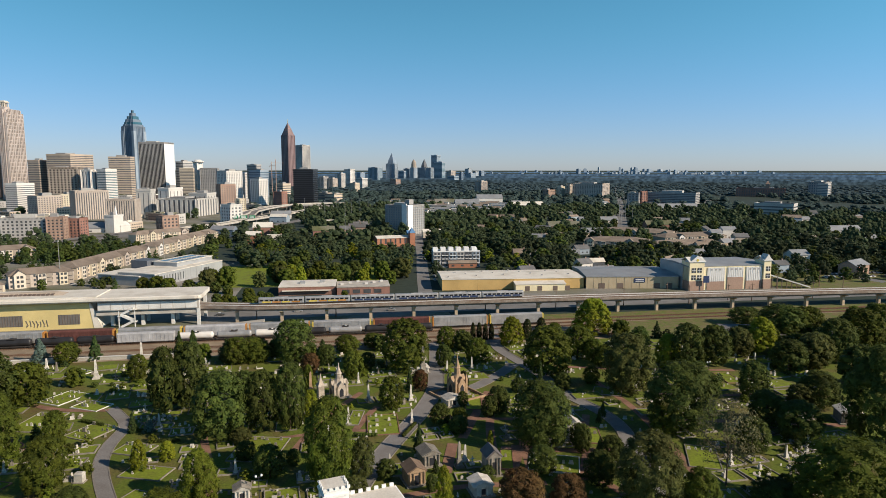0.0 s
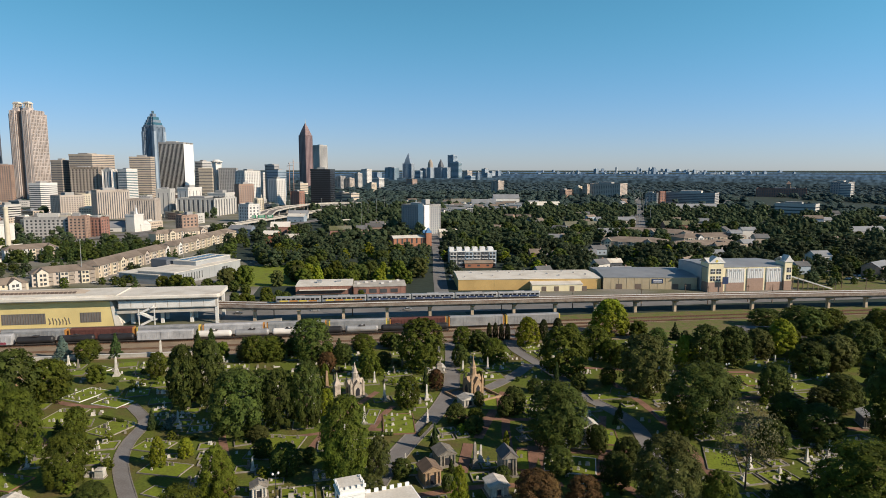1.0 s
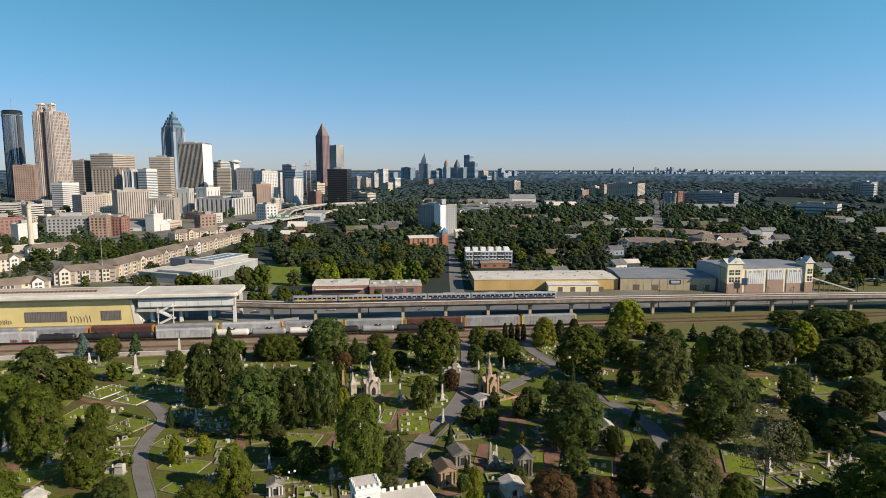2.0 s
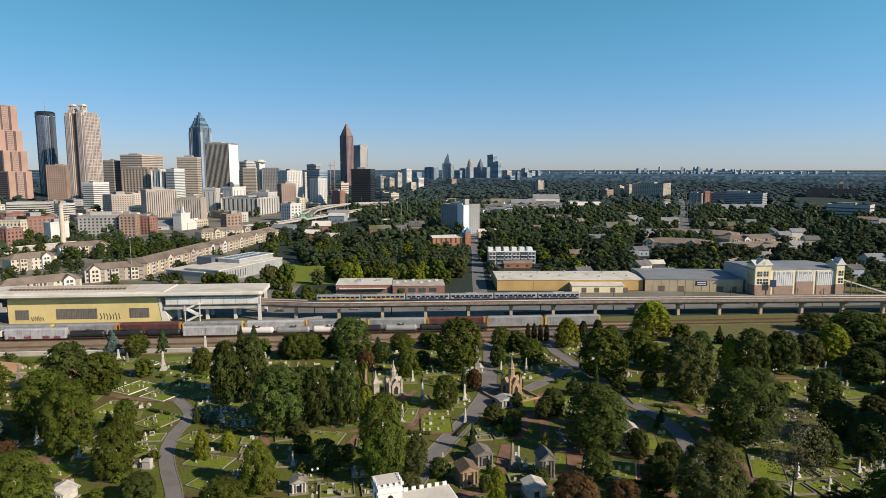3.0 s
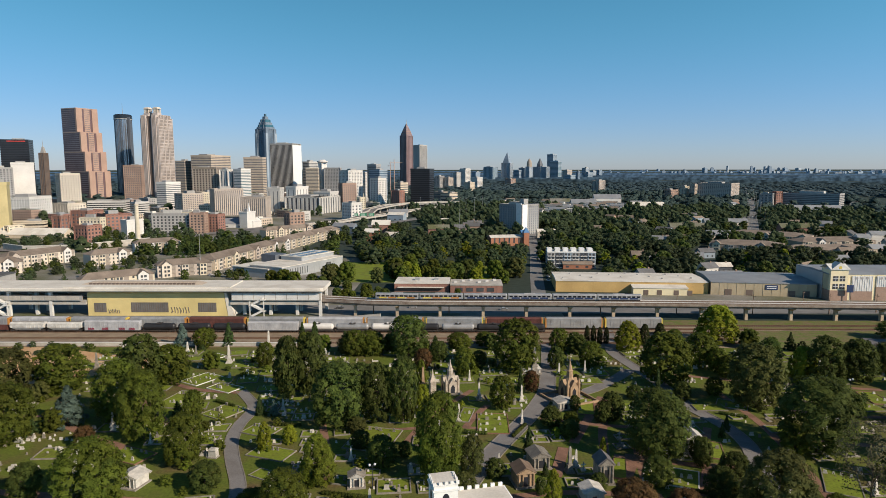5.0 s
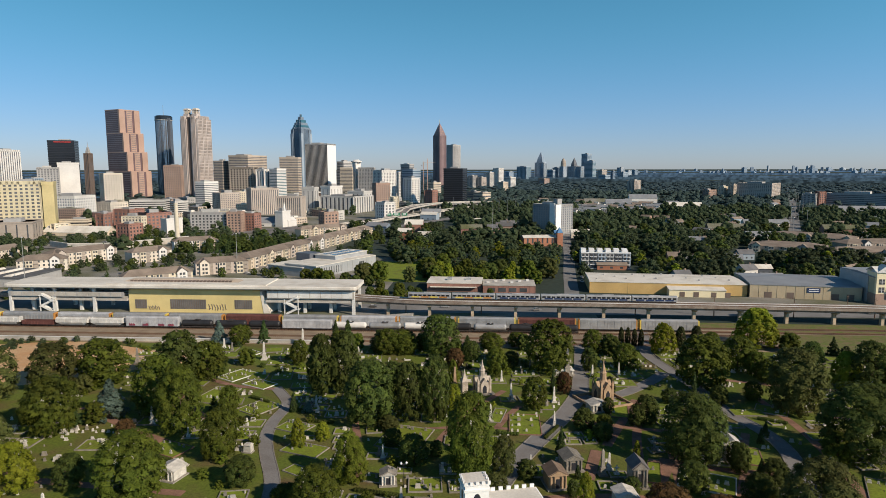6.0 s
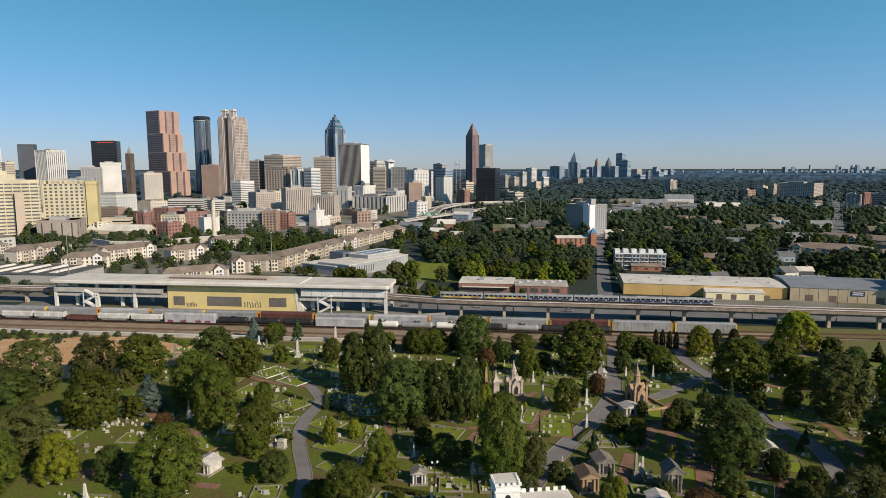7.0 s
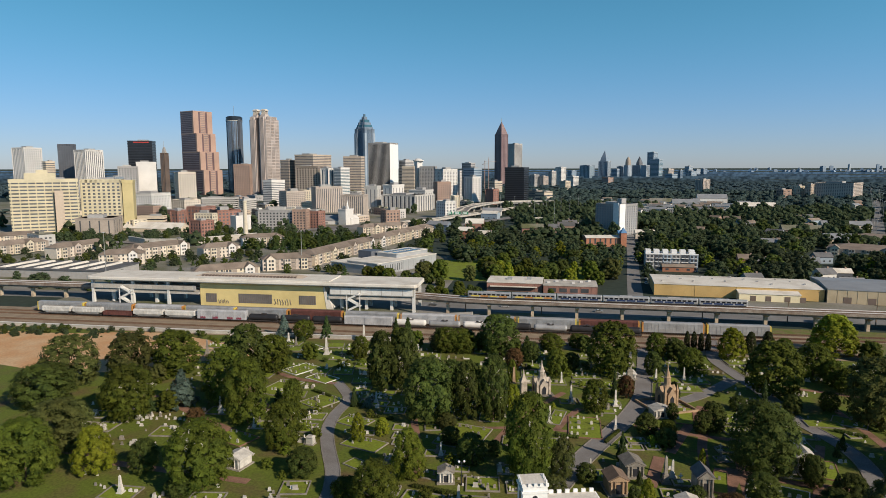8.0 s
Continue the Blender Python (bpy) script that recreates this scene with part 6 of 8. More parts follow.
for u, w in ((13, 12), (27, 11), (40, 11)):
    z = 5.5 if u != 27 else 8
    part("brick_base", Build().box(u, -0.5, 0, u + w, -0.16, z), "brownbrick", t)
    part("metal_panel", Build().box(u, -0.45, z, u + w, -0.16, 14.4), "fascia", t, "pale ribbed metal panel")
    for i in range(9):
        piece("panel_rib", "signwhite", t, u + 0.5 + i * (w - 1) / 8, -0.6, z, u + 0.8 + i * (w - 1) / 8, -0.45, 14.2)
    for i in range(3):
        piece("vent_window", "greyconc", t, u + 2 + i * 3, -0.62, 12.6, u + 3.4 + i * 3, -0.45, 13.8)
for u, w in ((0, 10), (51.6, 5)):
    tw = part("corner_tower", Build().box(u, -1.6, 0, u + w, 8, 18.4), "creamwall", t)
    part("tower_base", Build().box(u - 0.15, -1.8, 0, u + w + 0.15, 7, 6.2), "brownbrick", t)
    part("tower_roof", Build().gable(u, -1.6, u + w, 8, 18.4, 21, 0.7), "fascia", t)
    part("tower_gable", Build().loft([[(u - 0.5, y, 18.2), (u + w + 0.5, y, 18.2), (u + w / 2, y, 22.6)] for y in (-2.0, 4)]), "fascia", t, "white gable with a dark round vent")
    if u == 0:
        part("round_vent", Build().rod((u + w / 2, -2.1, 19.6), (u + w / 2, -1.95, 19.6), 0.9, 12), "caryellow", t)
    for z in (6.6, 11.2):
        for i in range(2 if u == 0 else 1):
            wn1 = piece("window", "darkglass", t, u + 1.4 + i * 3.9, -1.72, z + 0.4, u + 4.4 + i * 3.9, -1.58, z + 3.4)
            piece("window_bar", "signwhite", t, u + 2.8 + i * 3.9, -1.8, z + 0.4, u + 3.0 + i * 3.9, -1.72, z + 3.4)
            piece("window_bar", "signwhite", t, u + 1.4 + i * 3.9, -1.8, z + 1.8, u + 4.4 + i * 3.9, -1.72, z + 2.0)
part("sign", Build().box(8.2, -4.2, 5.5, 12, -3.9, 9.8), "signblue", t, "dark blue sign board on a post")
part("sign_post", Build().box(10.1, -4.0, 0, 10.5, -3.7, 5.6), "polemetal", t)
part("ramp_roof", Build().loft([[(57, -1, 8.4), (57, 5, 8.4), (57, 5, 9.2), (57, -1, 9.2)], [(83, -5, 0.4), (83, 0, 0.4), (83, 0, 1.2), (83, -5, 1.2)]]), "fascia", t, "long white sloping ramp roof")
for i in range(7):
    piece("ramp_post", "browndark", t, 58 + i * 3.2, -1.2 - i * 0.5, 0, 58.4 + i * 3.2, -0.8 - i * 0.5, 8.2 - i * 1.0)

# brick shops with white roofs
t, L = shed("shop_building", "low red brick shop with a white roof", -34, 392, 0, 391, 22, 5.2, "redbrick", "whiteroof", 0.2, 8, group="brick shops")
piece("roof_unit", "greymetal", t, 12, 8, 5.7, 15, 11, 7.2), piece("roof_unit", "greymetal", t, 24, 10, 5.7, 27, 12, 7.0)
part("canopy", Build().box(2, -2.5, 3.0, 31, 0, 3.3), "whiteroof", t)
t, L = shed("shop_building", "low red brick shop with a pale gravel roof", 1, 389, 33, 388.3, 20, 4.6, "redbrick", "conc", 0.2, 10, group="brick shops")
for u in (3, 9.5, 16, 22.5):
    piece("shop_window", "darkglass", t, u, -0.14, 0.8, u + 4.5, -0.02, 3.2)
for i in range(6):
    piece("roof_unit", "whiteconc", t, 2 + i * 5, 6 + (i % 3) * 4, 5.1, 3.8 + i * 5, 7.6 + (i % 3) * 4, 6.2)

# modern grey hall
t, L = shed("modern_hall", "modern pale grey hall with a flat light roof", -116, 435, -84, 496, 30, 8.2, "greymetal", "whiteroof", 0.15, 12, group="")
for i in range(10):
    piece("slot_window", "darkglass", t, 3 + i * 2.6, -0.1, 1.5, 3.7 + i * 2.6, -0.02, 6.5)
piece("large_window", "darkglass", t, 48, -0.1, 2.5, 54, -0.02, 6)
part("upper_hall", Build().box(30, 8, 8.2, 68, 28, 11.5), "greymetal", t)
part("upper_roof", Build().box(29.5, 7.5, 11.5, 68.5, 28.5, 11.9), "whiteroof", t)
part("low_wing", Build().box(-1, 12, 0, 24, 46, 6.4), "greymetal", t)
part("low_wing_roof", Build().box(-1.6, 11.4, 6.4, 24.6, 46.6, 6.9), "whiteroof", t)
part("dark_cube", Build().box(26, 30.1, 0, 38, 44, 12.5), "darkmetal", t, "dark metal clad block")
for i in range(12):
    piece("solar_panel", "blueglass", t, 32 + (i % 6) * 5.6, 10 + (i // 6) * 9, 11.95, 36 + (i % 6) * 5.6, 15 + (i // 6) * 9, 12.1)

# smokestack and white church of the mill quarter
t = thing("smokestack", -320, 648, 0, "tall tan brick smokestack", "chimney")
part("shaft", Build().tube(0, 0, [(0, 2.6), (2, 2.5), (39, 1.9), (40, 2.3), (41.5, 2.2)], 14), "cream", t)
t = thing("white_church", -262, 830, -20, "white church front with a pointed steeple", "church")
part("nave", Build().box(-6, 0, 0, 6, 18, 8).loft([[(-6.4, y, 8), (6.4, y, 8), (0, y, 12.5)] for y in (-0.3, 18)]), "whiteconc", t)
part("steeple", Build().box(-2.2, -2.2, 0, 2.2, 2.2, 17).taper(0, 0, 17, 33, 1.9, 1.9, 0.05, 0.05), "whitewash", t)
# dark sawtooth hall behind the station
t = thing("sawtooth_hall", -392, 392, 0, "low dark-roofed hall with white sawtooth skylights", "building")
part("wall", Build().box(0, 0, 0, 92, 40, 5.5), "greyconc", t)
part("roof", Build().box(-0.6, -0.6, 5.5, 92.6, 40.6, 6.1), "darkshingle", t)
for i in range(6):
    part("skylight", Build().loft([[(6 + i * 14, 4, 6.1), (12 + i * 14, 4, 6.1), (12 + i * 14, 36, 6.1), (6 + i * 14, 36, 6.1)], [(10 + i * 14, 5, 7.4), (11.5 + i * 14, 5, 7.4), (11.5 + i * 14, 35, 7.4), (10 + i * 14, 35, 7.4)]]), "whiteroof", t)
keep_clear(-346, 412, 0, 92, 44)

def with_sill(win, material="signwhite"):
    """A sill under a window pane, carried by it."""
    if material not in UNIT:
        UNIT[material] = Build().box(-0.5, -0.5, -0.5, 0.5, 0.5, 0.5).mesh("piece", material)
    ob = new("sill", UNIT[material])
    ob.parent = win
    ob.location, ob.scale = (0, -0.4, -0.55), (1.2, 1.8, 0.1)


# town houses
for i in range(6):
    t = thing("town_house", 79 + i * 6.2, 487 - i * 0.2, -2, "narrow grey four-storey town house with a roof deck", "town house", "row of town houses")
    m = ("greyconc", "darkmetal", "bluegrey")[i % 3]
    part("wall", Build().box(-3, 0, 0, 3, 12, 12.4), m, t)
    part("roof_room", Build().box(-2.8, 4, 12.4, 1, 10, 15.4), "whitewash", t)
    part("parapet", Build().box(-3.05, -0.2, 12.4, 3.05, 0.1, 13.3).box(-3.05, 11.9, 12.4, 3.05, 12.2, 13.3), "whitewash", t)
    for z in (1.0, 4.1, 7.2, 10.0):
        for u in (-2.2, 0.5):
            with_sill(piece("window", "darkglass", t, u, -0.12, z, u + 1.6, -0.02, z + 1.8))
        piece("balcony", "signwhite", t, -2.6, -1.0, z - 0.5, 2.6, 0.0, z - 0.35)
keep_clear(95, 493, 0, 44, 16)

# brick church with blue roof
t = thing("church", 60, 640, 10, "orange brick church with a blue copper spire roof", "church")
part("nave", Build().box(-20, -8, 0, 16, 8, 8.5), "orangebrick", t)
part("nave_roof", Build().gable(-20, -8, 16, 8, 8.5, 10.5), "whiteroof", t)
part("tower", Build().box(13, -11, 0, 18.5, -5.5, 13.5), "orangebrick", t)
part("spire", Build().taper(15.75, -8.25, 13.5, 19, 3.0, 3.0, 0.1, 0.1), "copperblue", t)
part("gable_front", Build().loft([[(x, -9, 0), (x, 9, 0), (x, 9, 9), (x, 0, 13), (x, -9, 9)] for x in (16.1, 18)]), "orangebrick", t)
for i in range(6):
    piece("window", "darkglass", t, -17 + i * 5, -8.1, 3, -15.4 + i * 5, -7.95, 8)
part("front_roof", Build().gable(13, -3, 19, 3, 11.5, 15), "copperblue", t)
keep_clear(60, 640, 10, 44, 20)
for x, y in ((44, 612), (58, 612), (72, 612), (48, 590), (62, 588), (82, 466), (97, 466), (112, 466), (124, 466), (90, 448), (106, 448)):
    TAKEN.append((x, y, 8))


def villa(x0, y0, x1, y1, depth=15, h=8.6, wall="beige", floors=3, roof="shingle", label="three-storey cream apartment row with a brown hipped roof"):
    """Apartment row along a line, with projecting gabled bays, balconies and windows."""
    yaw = math.degrees(math.atan2(y1 - y0, x1 - x0))
    L = math.hypot(x1 - x0, y1 - y0)
    t = thing("apartment_row", x0, y0, yaw, label, "building", "apartment rows")
    part("wall", Build().box(0, 0, 0, L, depth, h), wall, t)
    part("roof", Build().hip(0, 0, L, depth, h, h + 3.6), roof, t)
    n = max(2, int(L / 11.5))
    for i in range(n):
        u = (i + 0.5) * L / n
        if (i + int(L)) % 3:
            part("flat_bay", Build().box(u - 2.4, -1.6, 0, u + 2.4, 1.5, h - 0.2), ("whiteconc", "palestone", "cream")[(i + int(L)) % 3], t)
        else:
            bayp = part("gabled_bay", Build().loft([[(u - 3.2, y, 0), (u + 3.2, y, 0), (u + 3.2, y, h + 0.3), (u, y, h + 3.0), (u - 3.2, y, h + 0.3)] for y in (-1.6, 3)]), ("palestone", "whiteconc", "brownbeige", "cream")[(i + int(L)) % 4], t)
            part("bay_roof", Build().loft([[(u - 3.8, y, h + 0.1), (u, y, h + 3.1), (u + 3.8, y, h + 0.1), (u + 3.8, y, h + 0.4), (u, y, h + 3.4), (u - 3.8, y, h + 0.4)] for y in (-2.1, 6)]), roof, t)
        for k in range(floors):
            z = 0.9 + k * h / floors
            piece("window", "darkglass", t, u - 1.7, -1.72, z, u - 0.4, -1.58, z + 1.6)
            piece("window", "darkglass", t, u + 0.3, -1.72, z, u + 1.9, -1.58, z + 1.6)
            for q in (4.0,):
                if 0 < u + q < L - 2:
                    piece("balcony", "tandark", t, u + q - 1.4, -0.9, z - 0.7, u + q + 1.8, 0.0, z + 1.7)
    b = Build()
    for k in range(floors):
        for i in range(int(L / 3.2)):
            u, z = 0.9 + i * 3.2, 1.0 + k * h / floors
            b.box(u, -0.08, z, u + 1.2, -0.01, z + 1.5)
    for k in range(floors):
        for v in (2, 6, 10):
            if v + 1.3 < depth:
                b.box(L + 0.01, v, 1.0 + k * h / floors, L + 0.08, v + 1.3, 2.5 + k * h / floors)
    tagged(part("small_windows", b, "darkglass", t), kind="stuff")
    c, s = math.cos(radians(yaw)), math.sin(radians(yaw))
    keep_clear(x0 + c * L / 2 - s * depth / 2, y0 + s * L / 2 + c * depth / 2, yaw, L, depth, 2)


villa(-206, 442, -174, 460, 14, 8.6, "brownbeige")
villa(-177, 474, -158, 582, 16)
villa(-156, 595, -127, 733, 16)
villa(-204, 704, -161, 749, 14)
villa(-283, 495, -263, 521, 14, 9, "palestone")
villa(-289, 578, -256, 601, 14, 8.6, "whiteconc")
villa(-338, 477, -314, 526, 16, 9.5, "palestone")
villa(-228, 386, -195, 414, 12, 8, "cream")
villa(-345, 447, -317, 464, 14, 8.6, "palestone")
villa(-408, 478, -398, 531, 14, 9, "palestone")
villa(-473, 484, -462, 532, 14)
villa(-544, 546, -519, 587, 14)
villa(247, 602, 303, 573, 34, 6, "tan", 2, "shingle", "long two-storey tan housing row with a brown roof")
villa(304, 701, 369, 652, 34, 6, "tan", 2, "shingle", "long two-storey tan housing row with a brown roof")
villa(296, 549, 376, 559, 26, 6, "tan", 2, "shingle", "long two-storey tan housing row with a brown roof")
villa(342, 614, 421, 627, 24, 6, "tan", 2, "shingle", "long two-storey tan housing row with a brown roof")


def house(x, y, yaw, w, d, h, wall, roof, label):
    t = thing("house", x, y, yaw, label, "house", "houses among trees")
    part("wall", Build().box(-w / 2, -d / 2, 0, w / 2, d / 2, h).loft([[(q, -d / 2, h), (q, d / 2, h), (q, 0, h + d * 0.32)] for q in (-w / 2, w / 2)]), wall, t)
    part("roof", Build().gable(-w / 2, -d / 2, w / 2, d / 2, h, h + d * 0.34, 0.5), roof, t)
    for i in range(3):
        piece("window", "darkglass", t, -w / 2 + w * (i + 0.3) / 3, -d / 2 - 0.06, 1.2, -w / 2 + w * (i + 0.6) / 3, -d / 2 + 0.04, 2.6)
    part("chimney", Build().box(w * 0.2, -0.5, h, w * 0.2 + 0.9, 0.5, h + d * 0.34 + 1.1), "brownbrick", t)
    TAKEN.append((x, y, max(w, d) * 0.6 + 0.5))


house(329, 424, 5, 11, 9, 6, "bluegrey", "darkshingle", "pale blue house with a dark gabled roof")
house(412, 591, -10, 14, 11, 8, "tan", "darkshingle", "tan two-storey house with a dark roof")
house(408, 629, -5, 12, 10, 9, "whiteconc", "greyroof", "white modern house with a low roof")
house(435, 647, -5, 16, 10, 10, "whiteconc", "greyroof", "white modern house with a low roof")
house(203, 470, 0, 12, 8, 4.5, "darkmetal", "whiteroof", "dark small building with a white roof")
house(194, 434, 0, 14, 10, 3.2, "whiteconc", "greyroof", "low pale building with a grey roof")
house(190, 465, 20, 12, 10, 4.5, "whiteconc", "darkshingle", "white house with a grey shingle roof")
house(136, 438, 10, 11, 9, 4.5, "greyconc", "darkshingle", "grey house with a shingle roof")
house(99, 488, -4, 22, 9, 3.6, "orangebrick", "shingle", "low orange brick building with a flat brown roof")
house(216, 652, -13, 14, 10, 5, "whiteconc", "greyroof", "white house among trees")
house(112, 714, 0, 26, 10, 6, "palestone", "whiteroof", "low cream building behind the street")
house(33, 821, 2, 18, 12, 6, "bluegrey", "darkshingle", "grey-blue house with a dark roof")
house(27, 770, 0, 20, 12, 8, "brownbrick", "darkshingle", "brick house with a dark roof")
house(-83, 777, 0, 22, 16, 9, "redbrick", "whiteroof", "red brick building with a flat roof")
house(-81, 1018, 0, 30, 16, 7, "whiteconc", "greyroof", "white commercial building")
house(-12, 883, 0, 24, 12, 4, "orangebrick", "whiteroof", "low brick commercial building")
house(-83, 684, -12, 15, 11, 9, "orangebrick", "whiteroof", "small brick building with a pale roof beside the highway")
house(-60, 690, -12, 20, 10, 5, "whiteconc", "whiteroof", "low white workshop beside the highway")
house(-125, 762, -24, 30, 12, 8, "slateblue", "greyroof", "dark blue-grey glazed office below the highway")
house(-78, 950, -20, 26, 12, 8, "bluegrey", "whiteroof", "pale blue-grey warehouse beside the highway")
house(-12, 724, 5, 24, 13, 9, "redbrick", "lotgrey", "dark red brick school with a flat roof")
house(14, 742, 5, 16, 12, 8, "brownbrick", "darkshingle", "brick school wing with a dark roof")
house(298, 571, 3, 13.75, 8.19, 4.03, "greyconc", "shingle", "small gabled house among trees")
house(222, 549, 7, 13.24, 9.64, 4.99, "bluegrey", "darkshingle", "small gabled house among trees")
house(497, 565, -10, 14.44, 10.01, 4.16, "brownbeige", "darkshingle", "small gabled house among trees")
house(156, 519, -5, 12.83, 10.15, 6.19, "redbrick", "shingle", "small gabled house among trees")
house(492, 593, -14, 15.61, 10.63, 4.24, "bluegrey", "shingle", "small gabled house among trees")
house(558, 585, -7, 13.75, 8.90, 5.26, "greyconc", "greyroof", "small gabled house among trees")
house(379, 564, 9, 15.42, 10.04, 6.32, "tan", "greyroof", "small gabled house among trees")
house(198, 514, -14, 15.78, 10.71, 5.42, "redbrick", "greyroof", "small gabled house among trees")
house(471, 552, -8, 11.70, 8.19, 6.13, "greyconc", "darkshingle", "small gabled house among trees")
house(165, 511, 5, 10.12, 9.28, 5.03, "whiteconc", "darkshingle", "small gabled house among trees")
house(495, 619, -13, 13.51, 9.65, 6.30, "tan", "greyroof", "small gabled house among trees")
house(258, 852, 6, 10.64, 9.60, 6.37, "greyconc", "shingle", "small gabled house among trees")
house(311, 820, -2, 15.20, 8.94, 6.39, "greyconc", "shingle", "small gabled house among trees")
house(345, 551, -3, 13.57, 9.67, 5.55, "brownbeige", "shingle", "small gabled house among trees")
house(371, 857, -4, 56, 14, 5, "palestone", "greyroof", "long low commercial building with a flat roof")
house(294, 781, -4, 46, 16, 5, "brownbrick", "lotgrey", "long low commercial building with a flat roof")
house(407, 744, -4, 42, 14, 8, "redbrick", "lotgrey", "long low commercial building with a flat roof")
house(286, 674, -4, 26, 14, 7, "cream", "greyroof", "long low commercial building with a flat roof")
house(270, 1283, -4, 50, 24, 7, "paleconc", "greyroof", "long low commercial building with a flat roof")
house(358, 1450, -4, 60, 26, 9, "whiteconc", "greyroof", "long low commercial building with a flat roof")
house(238, 1366, -4, 44, 22, 5, "greyconc", "lotgrey", "long low commercial building with a flat roof")
house(631, 1102, -4, 80, 26, 4, "greyconc", "greyroof", "long low commercial building with a flat roof")
house(385, 1237, -4, 60, 20, 5, "paleconc", "whiteroof", "long low commercial building with a flat roof")
house(597, 665, -4, 40, 16, 5, "paleconc", "greyroof", "long low commercial building with a flat roof")
house(-466, 709, -4, 80, 20, 4, "beige", "whiteroof", "long low commercial building with a flat roof")
house(-474, 873, -4, 40, 24, 9, "whiteconc", "whiteroof", "long low commercial building with a flat roof")
house(-291, 839, -4, 60, 20, 5, "whiteconc", "greyroof", "long low commercial building with a flat roof")
house(-353, 815, -4, 50, 20, 6, "cream", "whiteroof", "long low commercial building with a flat roof")

# ---- cemetery ----
def grave_meshes():
    slab = Build().box(-0.45, -0.25, 0, 0.45, 0.25, 0.2).loft([[(-0.36, y, 0.2), (0.36, y, 0.2), (0.36, y, 0.85), (0.2, y, 1.05), (-0.2, y, 1.05), (-0.36, y, 0.85)] for y in (-0.09, 0.09)])
    block = Build().box(-0.75, -0.35, 0, 0.75, 0.35, 0.3).taper(0, 0, 0.3, 1.15, 0.6, 0.25, 0.56, 0.22)
    ob = Build().box(-0.7, -0.7, 0, 0.7, 0.7, 0.4).box(-0.5, -0.5, 0.4, 0.5, 0.5, 1.1).taper(0, 0, 1.1, 3.8, 0.34, 0.34, 0.2, 0.2).taper(0, 0, 3.8, 4.15, 0.2, 0.2, 0.01, 0.01)
    cross = Build().box(-0.6, -0.4, 0, 0.6, 0.4, 0.5).box(-0.13, -0.1, 0.5, 0.13, 0.1, 2.3).box(-0.55, -0.1, 1.55, 0.55, 0.1, 1.8)
    urn = Build().box(-0.6, -0.6, 0, 0.6, 0.6, 0.35).taper(0, 0, 0.35, 1.5, 0.42, 0.42, 0.38, 0.38).tube(0, 0, [(1.5, 0.15), (1.65, 0.12), (1.9, 0.32), (2.15, 0.35), (2.2, 0.2)], 10)
    ledger = Build().box(-0.5, -1.1, 0, 0.5, 1.1, 0.22).box(-0.42, 0.9, 0.22, 0.42, 1.1, 0.75)
    return [("headstone", slab, "upright rounded headstone"), ("headstone", block, "low broad granite headstone"), ("obelisk", ob, "stone obelisk on a stepped base"), ("stone_cross", cross, "stone cross on a plinth"),
            ("urn_monument", urn, "stone pedestal with an urn"), ("grave_ledger", ledger, "flat grave slab with a low headstone")]


kinds = [(n, {m: b.mesh(n, m) for m in ("whitestone", "greystone")}, l) for n, b, l in grave_meshes()]


REST, stones = [], [0]


def grave(k, x, y, yaw, size, m):
    n, meshes, l = kinds[k]
    if n == "headstone" and (y > 192 or stones[0] > 240):
        REST.append((k, m, pose(x, y, 0.02, 0, 0, yaw) @ Matrix.Scale(size, 4)))
        return
    stones[0] += n == "headstone"
    ob = new(n, meshes[m])
    ob.matrix_basis = pose(x, y, 0.02, 0, rng.uniform(-2, 2), yaw) @ Matrix.Scale(size, 4)
    tagged(ob, ("weathered white " if m == "whitestone" else "lichened grey ") + l + " in the grass", n.replace("_", " "), "grave markers")


FAR_EDGE, FAR_LAWN = Build(), Build()


def plot(x, y, yaw, w, d):
    """Family plot: low stone edging round a piece of lawn."""
    if y > 196:
        c, s = math.cos(radians(yaw)), math.sin(radians(yaw))
        at = lambda u, v, z: (x + c * u - s * v, y + s * u + c * v, z)
        for build, a, e, z in ((FAR_EDGE, w / 2, d / 2, 0.34), (FAR_LAWN, w / 2 - 0.3, d / 2 - 0.3, 0.38)):
            build.loft([[at(-a, -e, q), at(a, -e, q), at(a, e, q), at(-a, e, q)] for q in (0.0, z)])
        return
    b = Build()
    for x0, y0, x1, y1 in ((-w / 2, -d / 2, w / 2, -d / 2 + 0.3), (-w / 2, d / 2 - 0.3, w / 2, d / 2), (-w / 2, -d / 2 + 0.3, -w / 2 + 0.3, d / 2 - 0.3), (w / 2 - 0.3, -d / 2 + 0.3, w / 2, d / 2 - 0.3)):
        b.box(x0, y0, 0, x1, y1, 0.38)
    t = new("plot_edging", b.mesh("plot_edging", "greystone"))
    t.matrix_basis = pose(x, y, 0, 0, 0, yaw)
    tagged(t, "low pale stone edging round a family grave plot", "plot edging", "grave plots")
    piece("plot_lawn", "turf", t, -w / 2 + 0.3, -d / 2 + 0.3, 0.0, w / 2 - 0.3, d / 2 - 0.3, 0.16)


